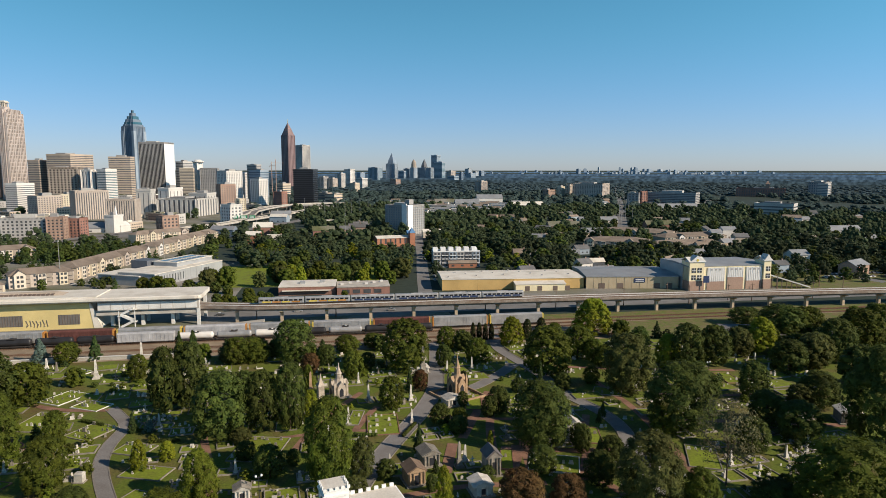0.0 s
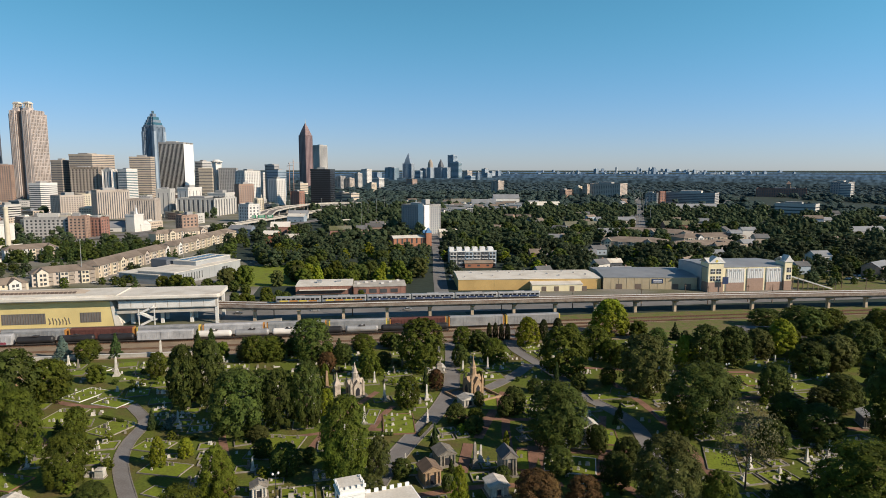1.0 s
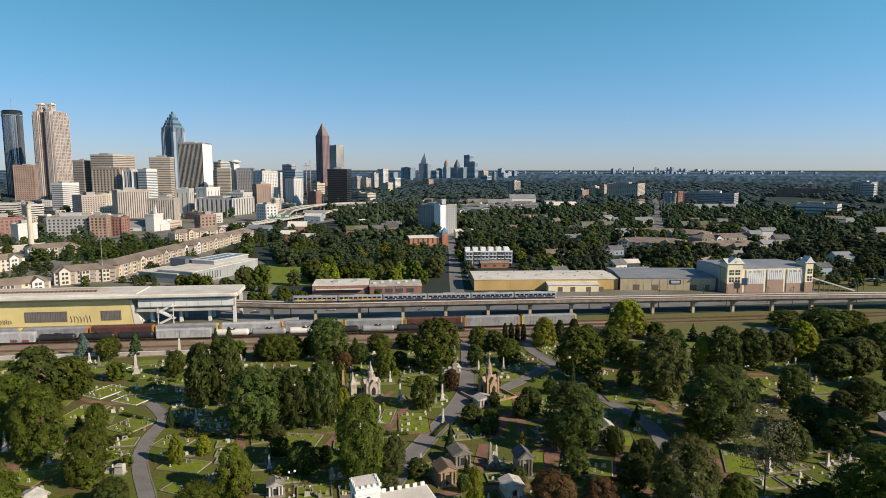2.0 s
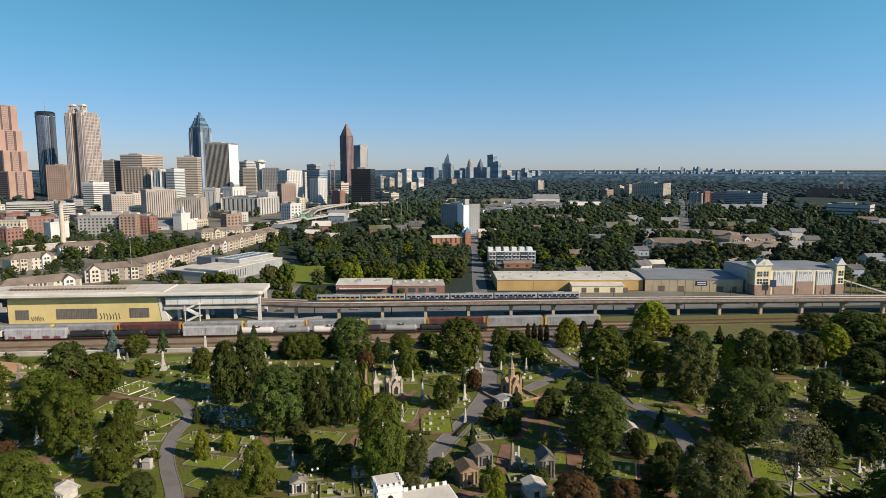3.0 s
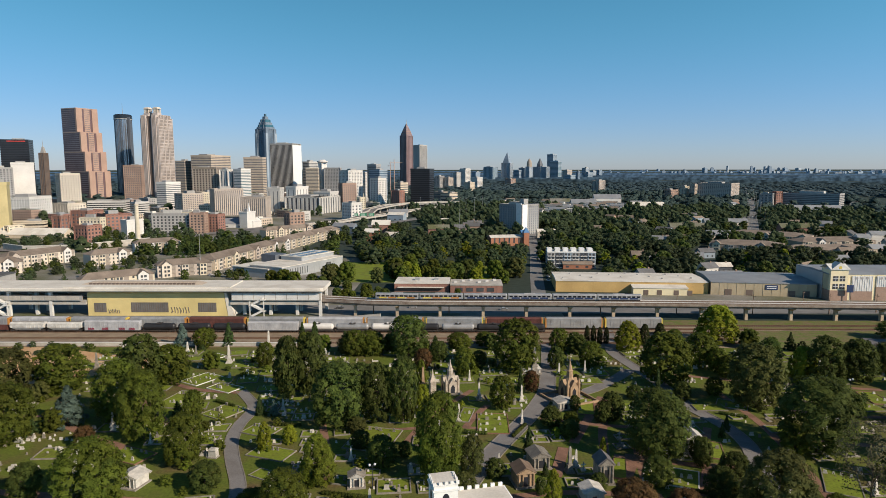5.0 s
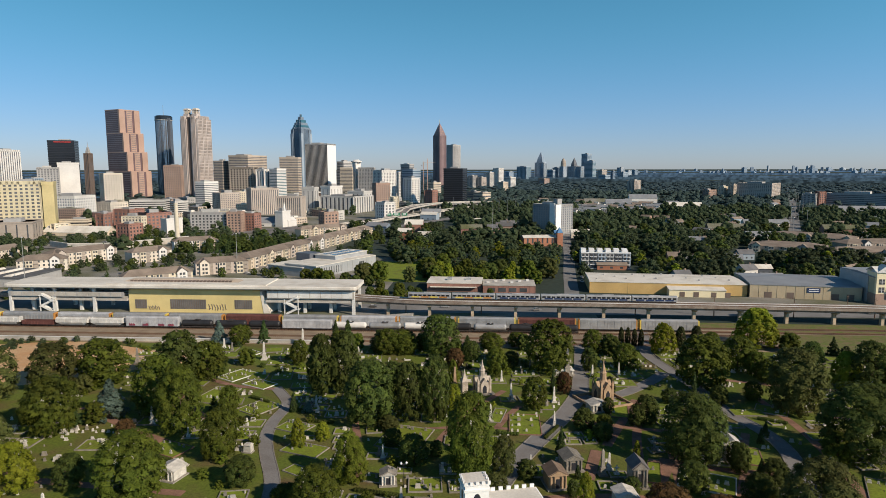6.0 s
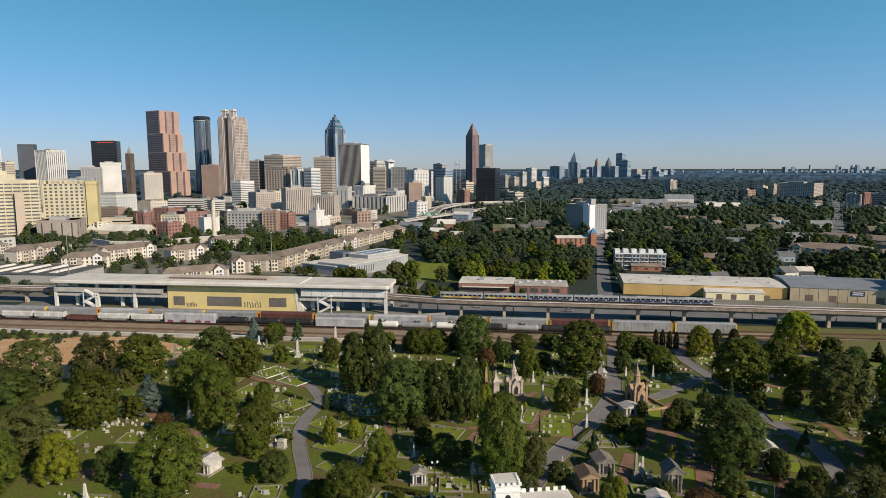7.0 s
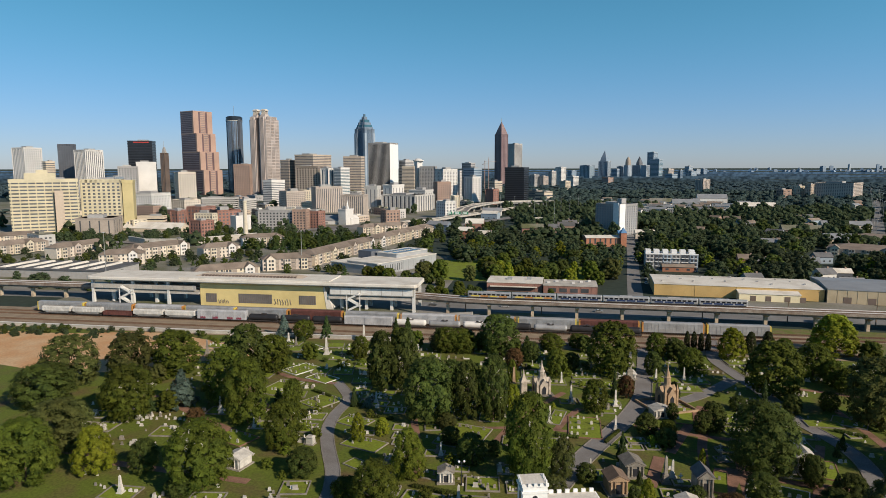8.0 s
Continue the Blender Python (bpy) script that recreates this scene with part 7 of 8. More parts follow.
def grave_lawn(x, y, yaw, w, d, edge="greystone", rows=2):
    """A mown burial lawn with a stone kerb round it and headstones in rows."""
    t = thing("grave_lawn", x, y, yaw, "bright mown burial lawn inside a low " + ("red-brown brick" if edge == "earth" else "pale stone") + " kerb", "lawn", "burial lawns", 0.0)
    part("lawn", Build().box(-w / 2 + 0.25, -d / 2 + 0.25, 0, w / 2 - 0.25, d / 2 - 0.25, 0.2), "turf", t)
    for x0, y0, x1, y1 in ((-w / 2, -d / 2, w / 2, -d / 2 + 0.25), (-w / 2, d / 2 - 0.25, w / 2, d / 2), (-w / 2, -d / 2 + 0.25, -w / 2 + 0.25, d / 2 - 0.25), (w / 2 - 0.25, -d / 2 + 0.25, w / 2, d / 2 - 0.25)):
        piece("kerb", edge, t, x0, y0, 0, x1, y1, 0.32)
    c, s = math.cos(radians(yaw)), math.sin(radians(yaw))
    r = random.Random(int(x * 10 + y))
    for j in range(rows):
        v = -d / 2 + d * (j + 0.6) / rows
        for i in range(int(w / 1.9)):
            u = -w / 2 + 1.0 + i * 1.9 + r.uniform(-0.4, 0.4)
            if r.random() < 0.62 and u < w / 2 - 0.6:
                vv = v + r.uniform(-0.4, 0.4)
                REST.append((r.choice((0, 0, 1, 0)), r.choice(("whitestone", "whitestone", "greystone")), pose(x + c * u - s * vv, y + s * u + c * vv, 0.19, 0, 0, yaw + r.gauss(0, 4)) @ Matrix.Scale(r.uniform(0.55, 1.0), 4)))


LAWNS = ((13.2, 183.8, -2, 9.5, 15.4, "earth", 4), (5.3, 190.2, -12, 3.9, 11.5, "greystone", 1), (-21.5, 172.3, -14, 12.8, 15.5, "greystone", 4), (-15.2, 187.0, 2, 6.2, 6.4, "greystone", 1), (-90.3, 223.7, -30, 9.1, 12.0, "fascia", 4),
         (-78.6, 214.6, -28, 10.9, 7.0, "fascia", 2), (-71.0, 192.5, -31, 9.6, 11.0, "greystone", 4), (-55.0, 177.8, -23, 9.6, 7.2, "greystone", 2), (-48.0, 163.0, -20, 11.6, 7.1, "greystone", 2), (-89.5, 203.0, -13, 9.4, 15.2, "greystone", 2),
         (-96.5, 251.2, -37, 7.3, 8.8, "fascia", 2), (-85.2, 161.3, -23, 11.3, 7.5, "earth", 2), (-46.4, 150.8, -29, 6.4, 4.5, "greystone", 1), (55.3, 150.6, -21, 13.1, 10.0, "fascia", 3), (43.8, 155.0, -14, 3.4, 11.8, "earth", 1), (44.0, 197.5, -10, 5.6, 14.0, "earth", 2),
         (95.7, 147.6, -25, 8.1, 13.9, "greystone", 2), (91.9, 199.5, -28, 9.5, 7.3, "greystone", 2), (126.5, 166.3, -30, 8.8, 6.5, "greystone", 2), (72.5, 165.5, -15, 4.0, 11.0, "earth", 1), (-25.5, 147.7, -13, 6.4, 4.4, "greystone", 1), (141.9, 206, -5, 6, 12, "earth", 2))
for x, y, yaw, w, d, edge, rows in LAWNS:
    grave_lawn(x, y, yaw, w, d, edge, rows)
    keep_clear(x, y, yaw, w, d, -0.4)

placed, PLOTS = 0, []
for x, y, q in ((23, 157, 3.4), (18, 147.5, 3.4), (38, 149, 3.2), (66.6, 167, 3.4), (-76.8, 146, 3.6), (36.7, 197, 3.6), (33, 139.5, 3.4), (-22.5, 146, 2.6), (40, 205, 8), (-1, 212, 4.5), (4, 123.5, 9)):
    TAKEN.append((x, y, q))
for row in range(16):
    y = 128 + row * 8.6
    x = -150 + (row % 3) * 4
    while x < 175:
        w, d = rng.uniform(5.5, 10.5), rng.uniform(5, 7.2)
        yaw = rng.gauss(4, 4)
        if is_free(x + w / 2, y, 2.6) and rng.random() < 0.8 and abs(x) < 0.75 * y + 20:
            if rng.random() < 0.74:
                plot(x + w / 2, y, yaw, w, d)
                PLOTS.append((x + w / 2, y, max(w, d) * 0.6))
            for _ in range(rng.choice((2, 3, 4, 5, 6, 7))):
                gx, gy = x + rng.uniform(0.8, w - 0.8), y + rng.uniform(-d / 2 + 0.8, d / 2 - 0.8)
                if is_free(gx, gy, 0.2):
                    k = rng.choices(range(6), (52, 24, 3, 3, 5, 14))[0]
                    grave(k, gx, gy, yaw + 90 * (rng.random() < 0.3), rng.uniform(0.65, 1.15), rng.choice(("whitestone", "whitestone", "greystone")))
                    placed += 1
        x += w + rng.uniform(0.8, 2.2)

def hedge(x, y, yaw, w, h=1.1, d=1.1):
    """A clipped hedge: leafy blades over a low box."""
    count[0] += 1
    t = new("hedge")
    t.matrix_basis = pose(x, y, -0.05, 0, 0, yaw)
    tagged(t, "clipped dark green hedge between burial lawns", "hedge", "clipped hedges")
    n = max(3, int(w / 0.8))
    c = np.array([(-w / 2 + w * (i + 0.5) / n, 0, h * 0.5) for i in range(n)])
    part("foliage", quads("foliage", np.concatenate([leaf_cloud(c, np.full(n, h * 0.62), 90, 0.10, count[0], 0.9, 0.3), lumps(c, np.full(n, h * 0.55), count[0])]), "leaf_darkoak"), "", t)


for x, y, yaw, w in ((-47.5, 181.5, -8, 7), (-56.5, 190, -25, 5), (-73, 199, -31, 9), (-24, 140.2, -12, 12), (20.5, 178, 62, 10), (8, 176, -4, 6), (62, 141.5, -20, 9), (88, 190, -28, 8), (-84, 155, -24, 10)):
    hedge(x, y, yaw, w)

# small plots between the larger ones
r = random.Random(58)
small = 0
TAKEN += PLOTS
for _ in range(900):
    x, y = r.uniform(-60, 150), r.uniform(128, 206)
    w, d = r.uniform(3.2, 5.5), r.uniform(3.0, 4.6)
    if small < 90 and abs(x) < 0.75 * y + 20 and is_free(x, y, 2.2):
        plot(x, y, r.gauss(4, 3), w, d)
        small += 1
        for _ in range(r.choice((1, 2, 2, 3, 4))):
            grave(r.choices(range(6), (50, 24, 4, 4, 8, 12))[0], x + r.uniform(-w / 2 + 0.6, w / 2 - 0.6), y + r.uniform(-d / 2 + 0.6, d / 2 - 0.6), r.gauss(4, 4), r.uniform(0.6, 1.1), r.choice(("whitestone", "greystone")))
        TAKEN.append((x, y, 2.4))
del TAKEN[len(TAKEN) - len(PLOTS) - small:]
tagged(new("plot_edgings", FAR_EDGE.mesh("plot_edgings", "greystone")), "low stone edgings of distant grave plots", "plot edging", "", "stuff")
tagged(new("plot_lawns", FAR_LAWN.mesh("plot_lawns", "turf")), "bright mown grass inside distant grave plots", "lawn", "", "stuff")

for row in range(30):
    y = 130 + row * 4.5
    x = -150.0
    while x < 165:
        x += rng.choice((1.4, 1.7, 2.2, 3.6, 7.0, 13.0))
        if abs(x) < 0.75 * y + 20 and noise.noise(Vector((x / 22, y / 16, 1.7))) > (0.1 if x < -20 or y > 205 else -0.12) and is_free(x, y, 0.7):
            REST.append((rng.choice((0, 0, 0, 1)), rng.choice(("whitestone", "whitestone", "greystone")), pose(x, y + rng.uniform(-1.3, 1.3), 0.02, 0, 0, rng.gauss(4, 5)) @ Matrix.Scale(rng.uniform(0.5, 0.95), 4)))
for m in ("whitestone", "greystone"):
    b = Build()
    for k, mm, at in REST:
        if mm == m:
            me = kinds[k][1][m]
            n = len(b.v)
            b.v += [tuple(at @ v.co) for v in me.vertices]
            b.f += [tuple(n + i for i in p.vertices) for p in me.polygons]
    tagged(new("headstones", b.mesh("headstones", m)), "many small weathered headstones in distant grave plots", "headstones", "", "stuff")


def obelisk(x, y, h, m="whitestone", label="tall white marble obelisk on a stepped base"):
    t = thing("obelisk", x, y, 8, label, "obelisk", "tall obelisks", 0.02)
    s = h / 8
    part("base", Build().box(-1.3 * s, -1.3 * s, 0, 1.3 * s, 1.3 * s, 0.5 * s).box(-1 * s, -1 * s, 0.5 * s, 1 * s, 1 * s, 0.95 * s), m, t)
    part("pedestal", Build().taper(0, 0, 0.95 * s, 2.3 * s, 0.75 * s, 0.75 * s, 0.68 * s, 0.68 * s).box(-0.8 * s, -0.8 * s, 2.3 * s, 0.8 * s, 0.8 * s, 2.5 * s), m, t)
    part("shaft", Build().taper(0, 0, 2.5 * s, 7.4 * s, 0.5 * s, 0.5 * s, 0.32 * s, 0.32 * s).taper(0, 0, 7.4 * s, 8 * s, 0.32 * s, 0.32 * s, 0.01, 0.01), m, t)
    TAKEN.append((x, y, 1.2))


obelisk(30.5, 153, 7.0, "greystone", "grey granite obelisk on a stepped base")
obelisk(-135.5, 236, 6.6, "greystone", "slender grey stone obelisk by the clay ground"), obelisk(31.9, 230.9, 10.8, "greystone", "tall plain grey granite shaft")
obelisk(-87.2, 244, 7.4), obelisk(-77, 267 - 3, 8.0), obelisk(-9, 213, 8.5, "warmstone", "brown stone monument with a slender shaft"), obelisk(10, 204, 6.0), obelisk(24, 203, 5.5), obelisk(-99, 161, 4.5)
obelisk(-36, 214, 9.0, "greystone", "grey stone column monument"), obelisk(3, 186, 5.5), obelisk(22, 184, 4.5), obelisk(-3, 178, 4.8), obelisk(51, 232, 5)


def spire_tomb(x, y, yaw, h, w, m, label):
    """Gothic mausoleum: gabled porches on four sides, corner pinnacles and a stone spire."""
    t = thing("mausoleum", x, y, yaw, label, "mausoleum", "gothic mausoleums", 0.0)
    part("plinth", Build().box(-w * 0.8, -w * 0.8, 0, w * 0.8, w * 0.8, 0.5), "greystone", t)
    part("chamber", Build().box(-w / 2, -w / 2, 0.5, w / 2, w / 2, h * 0.38), m, t)
    for k in range(4):
        a = radians(90 * k)
        c, s = math.cos(a), math.sin(a)
        ring = lambda o: [(c * u - s * -o, s * u + c * -o, z) for u, z in ((-w * 0.34, 0.5), (w * 0.34, 0.5), (w * 0.34, h * 0.33), (0, h * 0.52), (-w * 0.34, h * 0.33))]
        part("gable", Build().loft([ring(w * 0.36), ring(w * 0.64)]), m, t)
        ring2 = lambda o: [(c * u - s * -o, s * u + c * -o, z) for u, z in ((-w * 0.16, 0.6), (w * 0.16, 0.6), (w * 0.16, h * 0.24), (0, h * 0.32), (-w * 0.16, h * 0.24))]
        part("arch_opening", Build().loft([ring2(w * 0.6), ring2(w * 0.655)]), "blackmetal", t, "dark pointed doorway")
        px, py = (c - s) * w * 0.5, (s + c) * w * 0.5
        part("pinnacle", Build().box(px - 0.35, py - 0.35, 0.5, px + 0.35, py + 0.35, h * 0.42).taper(px, py, h * 0.42, h * 0.58, 0.38, 0.38, 0.01, 0.01), m, t)
    part("spire", Build().loft([[(r * math.cos(i * math.pi / 4), r * math.sin(i * math.pi / 4), z) for i in range(8)] for z, r in ((h * 0.38, w * 0.48), (h * 0.5, w * 0.36), (h * 0.56, w * 0.25), (h * 0.70, w * 0.23), (h * 0.72, w * 0.28), (h * 0.76, w * 0.20), (h * 0.97, 0.16), (h, 0.06))]), m, t, "tapering stone spire")
    part("finial", Build().box(-0.12, -0.12, h * 0.97, 0.12, 0.12, h * 1.05), m, t)
    TAKEN.append((x, y, w))


spire_tomb(40.3, 206, 25, 13.0, 4.4, "warmstone", "golden-brown sandstone mausoleum with a tall spire")
spire_tomb(0.4, 211, 20, 11.0, 4.3, "tombpale", "pale stone gothic mausoleum with pinnacles")
t = thing("monument", -5.6, 209, 20, "pale stone pinnacled monument beside the mausoleum", "monument", "", 0.0)
part("base", Build().box(-1.6, -1.6, 0, 1.6, 1.6, 0.8).box(-1.0, -1.0, 0.8, 1.0, 1.0, 4.6), "tombpale", t)
part("gable", Build().taper(0, 0, 4.6, 5.8, 1.3, 1.3, 0.7, 0.7), "tombpale", t)
part("spire", Build().taper(0, 0, 5.8, 8.8, 0.6, 0.6, 0.05, 0.05), "tombpale", t)
t = thing("raised_plot", 40, 205, 25, "warm stone retaining wall round the spired tomb", "plot wall", "", 0)
for x0, y0, x1, y1 in ((-7, -7, 7, -6.5), (-7, 6.5, 7, 7), (-7, -6.5, -6.5, 6.5), (6.5, -6.5, 7, 6.5)):
    piece("wall_stone", "warmstone", t, x0, y0, 0, x1, y1, 0.8)


def crypt(x, y, yaw, w, d, h, m, roof, label, columns=True):
    """Small temple-fronted burial house."""
    t = thing("mausoleum", x, y, yaw, label, "mausoleum", "small mausoleums", 0.0)
    part("step", Build().box(-w / 2 - 0.5, -d / 2 - 0.9, 0, w / 2 + 0.5, d / 2 + 0.4, 0.35), "greystone", t)
    part("wall", Build().box(-w / 2, -d / 2, 0.35, w / 2, d / 2, h * 0.72), m, t)
    part("pediment", Build().loft([[(-w / 2 - 0.2, y, h * 0.72), (w / 2 + 0.2, y, h * 0.72), (0, y, h * 0.98)] for y in (-d / 2 - 0.35, d / 2 + 0.2)]), m, t)
    part("roof", Build().loft([[(-w / 2 - 0.4, y, h * 0.72), (0, y, h), (w / 2 + 0.4, y, h * 0.72), (w / 2 + 0.4, y, h * 0.77), (0, y, h * 1.05), (-w / 2 - 0.4, y, h * 0.77)] for y in (-d / 2 - 0.3, d / 2 + 0.3)]), roof, t)
    part("door", Build().box(-0.5, -d / 2 - 0.08, 0.35, 0.5, -d / 2 + 0.05, h * 0.55), "blackmetal", t, "dark bronze door")
    if columns:
        for u in (-w * 0.42, -w * 0.2, w * 0.2, w * 0.42):
            part("column", Build().tube(u, -d / 2 - 0.25, [(0.35, 0.2), (0.5, 0.15), (h * 0.68, 0.13), (h * 0.72, 0.2)], 8), m, t)
    TAKEN.append((x, y, max(w, d) * 0.7))


crypt(23, 157, 12, 4.6, 5.2, 4.2, "greystone", "greystone", "grey granite mausoleum with a flat gabled roof")
crypt(18, 147.5, 12, 4.4, 5.0, 4.8, "warmstone", "wood", "tan stone mausoleum with a brown gabled roof")
crypt(38, 149, 5, 3.6, 4.6, 6.6, "greystone", "slate", "steep-gabled grey gothic mausoleum")
crypt(66.6, 167, 0, 4.2, 5.0, 5.0, "whitestone", "whitestone", "white marble mausoleum with columns")
crypt(-76.8, 146, -15, 5.2, 4.4, 3.6, "whitestone", "whitestone", "white flat-roofed marble mausoleum with columns")
crypt(36.7, 197, 15, 5.4, 4.2, 3.2, "whitestone", "whitestone", "low white marble mausoleum")
crypt(30.5, 233, 5, 7.0, 5.0, 2.6, "whitestone", "whitestone", "low wide pale stone mausoleum")
crypt(153.6, 163, -20, 6, 6, 4.6, "greystone", "whitestone", "white mausoleum at the edge of the trees")
crypt(33, 139.5, 6, 4.6, 4.6, 3.6, "whitestone", "whitestone", "white marble tomb house with a flat roof")
crypt(-22.5, 146, 10, 3.4, 3.0, 3.6, "whitestone", "greystone", "small white temple tomb")
t = thing("tomb_chest", -62.7, 160.7, -10, "small pale stone tomb chest beside the drive", "tomb", "", 0)
part("base", Build().box(-1.3, -1.0, 0, 1.3, 1.0, 0.35), "greystone", t)
part("chest", Build().taper(0, 0, 0.35, 2.2, 1.1, 0.8, 1.0, 0.75), "whitestone", t)
part("lid", Build().taper(0, 0, 2.2, 2.6, 1.2, 0.95, 0.8, 0.5), "whitestone", t)

# white bell tower with battlements
t = thing("bell_tower", -1.2, 123.5, 14, "whitewashed crenellated bell tower with an arched opening", "tower", "", -1.2)
part("shaft", Build().box(-2.5, -2.5, 0, 2.5, 2.5, 14.2), "whitewash", t)
part("string_course", Build().box(-2.75, -2.75, 12.9, 2.75, 2.75, 13.3).box(-2.7, -2.7, 14.2, 2.7, 2.7, 14.35), "whitewash", t)
for k in range(5):
    u = -2.7 + k * 1.2
    for s in (-1, 1):
        piece("merlon", "whitewash", t, u, s * 2.7 - 0.25 * (s > 0), 14.35, u + 0.62, s * 2.45, 14.95)
        if 0 < k < 4:
            piece("merlon", "whitewash", t, s * 2.7, u, 14.35, s * 2.4, u + 0.62, 14.95)
part("roof_deck", Build().box(-2.3, -2.3, 14.36, 2.3, 2.3, 14.6), "whiteroof", t)
for s in (-1, 1):
    part("arch_opening", Build().loft([[(-0.7, s * 2.45, 9.6), (0.7, s * 2.45, 9.6), (0.7, s * 2.45, 11.6), (0.4, s * 2.45, 12.2), (0, s * 2.45, 12.4), (-0.4, s * 2.45, 12.2), (-0.7, s * 2.45, 11.6)], [(-0.7, s * 2.55, 9.6), (0.7, s * 2.55, 9.6), (0.7, s * 2.55, 11.6), (0.4, s * 2.55, 12.2), (0, s * 2.55, 12.4), (-0.4, s * 2.55, 12.2), (-0.7, s * 2.55, 11.6)]]), "blackmetal", t, "dark arched opening")
    part("arch_opening", Build().loft([[(s * x, -0.7, 9.6), (s * x, 0.7, 9.6), (s * x, 0.7, 11.6), (s * x, 0.4, 12.2), (s * x, 0, 12.4), (s * x, -0.4, 12.2), (s * x, -0.7, 11.6)] for x in (2.45, 2.55)]), "blackmetal", t, "dark arched opening")
w = part("hall_block", Build().box(2.5, -4, 1.2, 15, 5, 8.6), "whitewash", t)
part("hall_roof", Build().box(2.9, -3.6, 8.6, 14.6, 4.6, 8.8), "whiteroof", t)
for k in range(7):
    piece("merlon", "whitewash", t, 3.0 + k * 1.75, 4.6, 8.6, 3.9 + k * 1.75, 5.0, 9.5)
    piece("merlon", "whitewash", t, 3.0 + k * 1.75, -4.0, 8.6, 3.9 + k * 1.75, -3.6, 9.5)
part("left_wing", Build().box(-7, -4, 1.2, -2.5, 4, 8), "whitewash", t)


def lamp(x, y, h=6.4):
    t = thing("street_lamp", x, y, 20, "dark iron lamp post with two globe lamps", "lamp post", "cemetery lamps", 0)
    part("post", Build().tube(0, 0, [(0, 0.18), (0.8, 0.1), (h - 0.6, 0.07)], 8), "blackmetal", t)
    part("arm", Build().box(-0.7, -0.05, h - 0.9, 0.7, 0.05, h - 0.78), "blackmetal", t)
    for s in (-1, 1):
        part("globe", Build().tube(s * 0.65, 0, [(h - 0.78, 0.12), (h - 0.6, 0.28), (h - 0.4, 0.3), (h - 0.2, 0.15)], 10), "signwhite", t, "white lamp globe")


lamp(-18.4, 144.5), lamp(110, 235, 9), lamp(130, 200, 9)


def pole(x, y, h, label, arm=False, z=None):
    t = thing("pole", x, y, rng.uniform(0, 180), label, "pole", "tall poles", z)
    part("shaft", Build().tube(0, 0, [(0, 0.3), (h, 0.14)], 8), "polemetal" if not arm else "wood", t)
    if arm:
        part("crossarm", Build().box(-1.3, -0.08, h - 1.2, 1.3, 0.08, h - 1.0), "wood", t)
    else:
        part("lamp_ring", Build().tube(0, 0, [(h - 0.3, 0.9), (h + 0.2, 0.8)], 10), "polemetal", t)


pole(-182, 459, 29, "tall pale floodlight mast behind the station")
pole(-296, 390, 33, "tall pale floodlight mast behind the station")
pole(-142, 564, 24, "tall grey highway light mast")
pole(12, 720, 26, "tall grey highway light mast")
pole(-95, 1019, 28, "tall grey highway light mast")
pole(-72, 1080, 30, "tall grey highway light mast")
pole(-13, 939, 32, "tall grey highway light mast")
pole(16, 937, 34, "tall grey highway light mast")
pole(27, 1013, 30, "tall grey highway light mast")
pole(42, 1048, 30, "tall grey highway light mast")
pole(58, 1101, 30, "tall grey highway light mast")
pole(5, 1076, 30, "tall grey highway light mast")
pole(-48, 1079, 28, "tall grey highway light mast")
pole(463, 983, 28, "tall grey highway light mast")
pole(510, 1069, 26, "tall grey highway light mast")
pole(448, 929, 30, "tall grey highway light mast")
pole(479, 983, 30, "tall grey highway light mast")
pole(596, 1277, 26, "tall grey highway light mast")
pole(573, 1153, 24, "tall grey highway light mast")
r = random.Random(3)
for k in range(16):
    u = (k + 0.5) / 16
    pole(345 + 590 * u + (9 if k % 2 else -9), 705 + 1300 * u, r.uniform(19, 27), "tall grey highway light mast")
pole(314, 365, 11, "wooden utility pole with a crossarm", True)
pole(311, 342, 11, "wooden utility pole with a crossarm", True)
pole(277, 357, 11, "wooden utility pole with a crossarm", True)
pole(194, 344, 10, "wooden utility pole with a crossarm", True)
pole(228, 335, 10, "wooden utility pole with a crossarm", True)
pole(-40, 330, 11, "wooden utility pole with a crossarm beside the avenue", True)
pole(0, 330, 11, "wooden utility pole with a crossarm beside the avenue", True)
pole(40, 330, 11, "wooden utility pole with a crossarm beside the avenue", True)
pole(80, 330, 11, "wooden utility pole with a crossarm beside the avenue", True)
pole(120, 330, 11, "wooden utility pole with a crossarm beside the avenue", True)
pole(160, 330, 11, "wooden utility pole with a crossarm beside the avenue", True)
pole(200, 330, 11, "wooden utility pole with a crossarm beside the avenue", True)
pole(240, 330, 11, "wooden utility pole with a crossarm beside the avenue", True)
pole(280, 330, 11, "wooden utility pole with a crossarm beside the avenue", True)


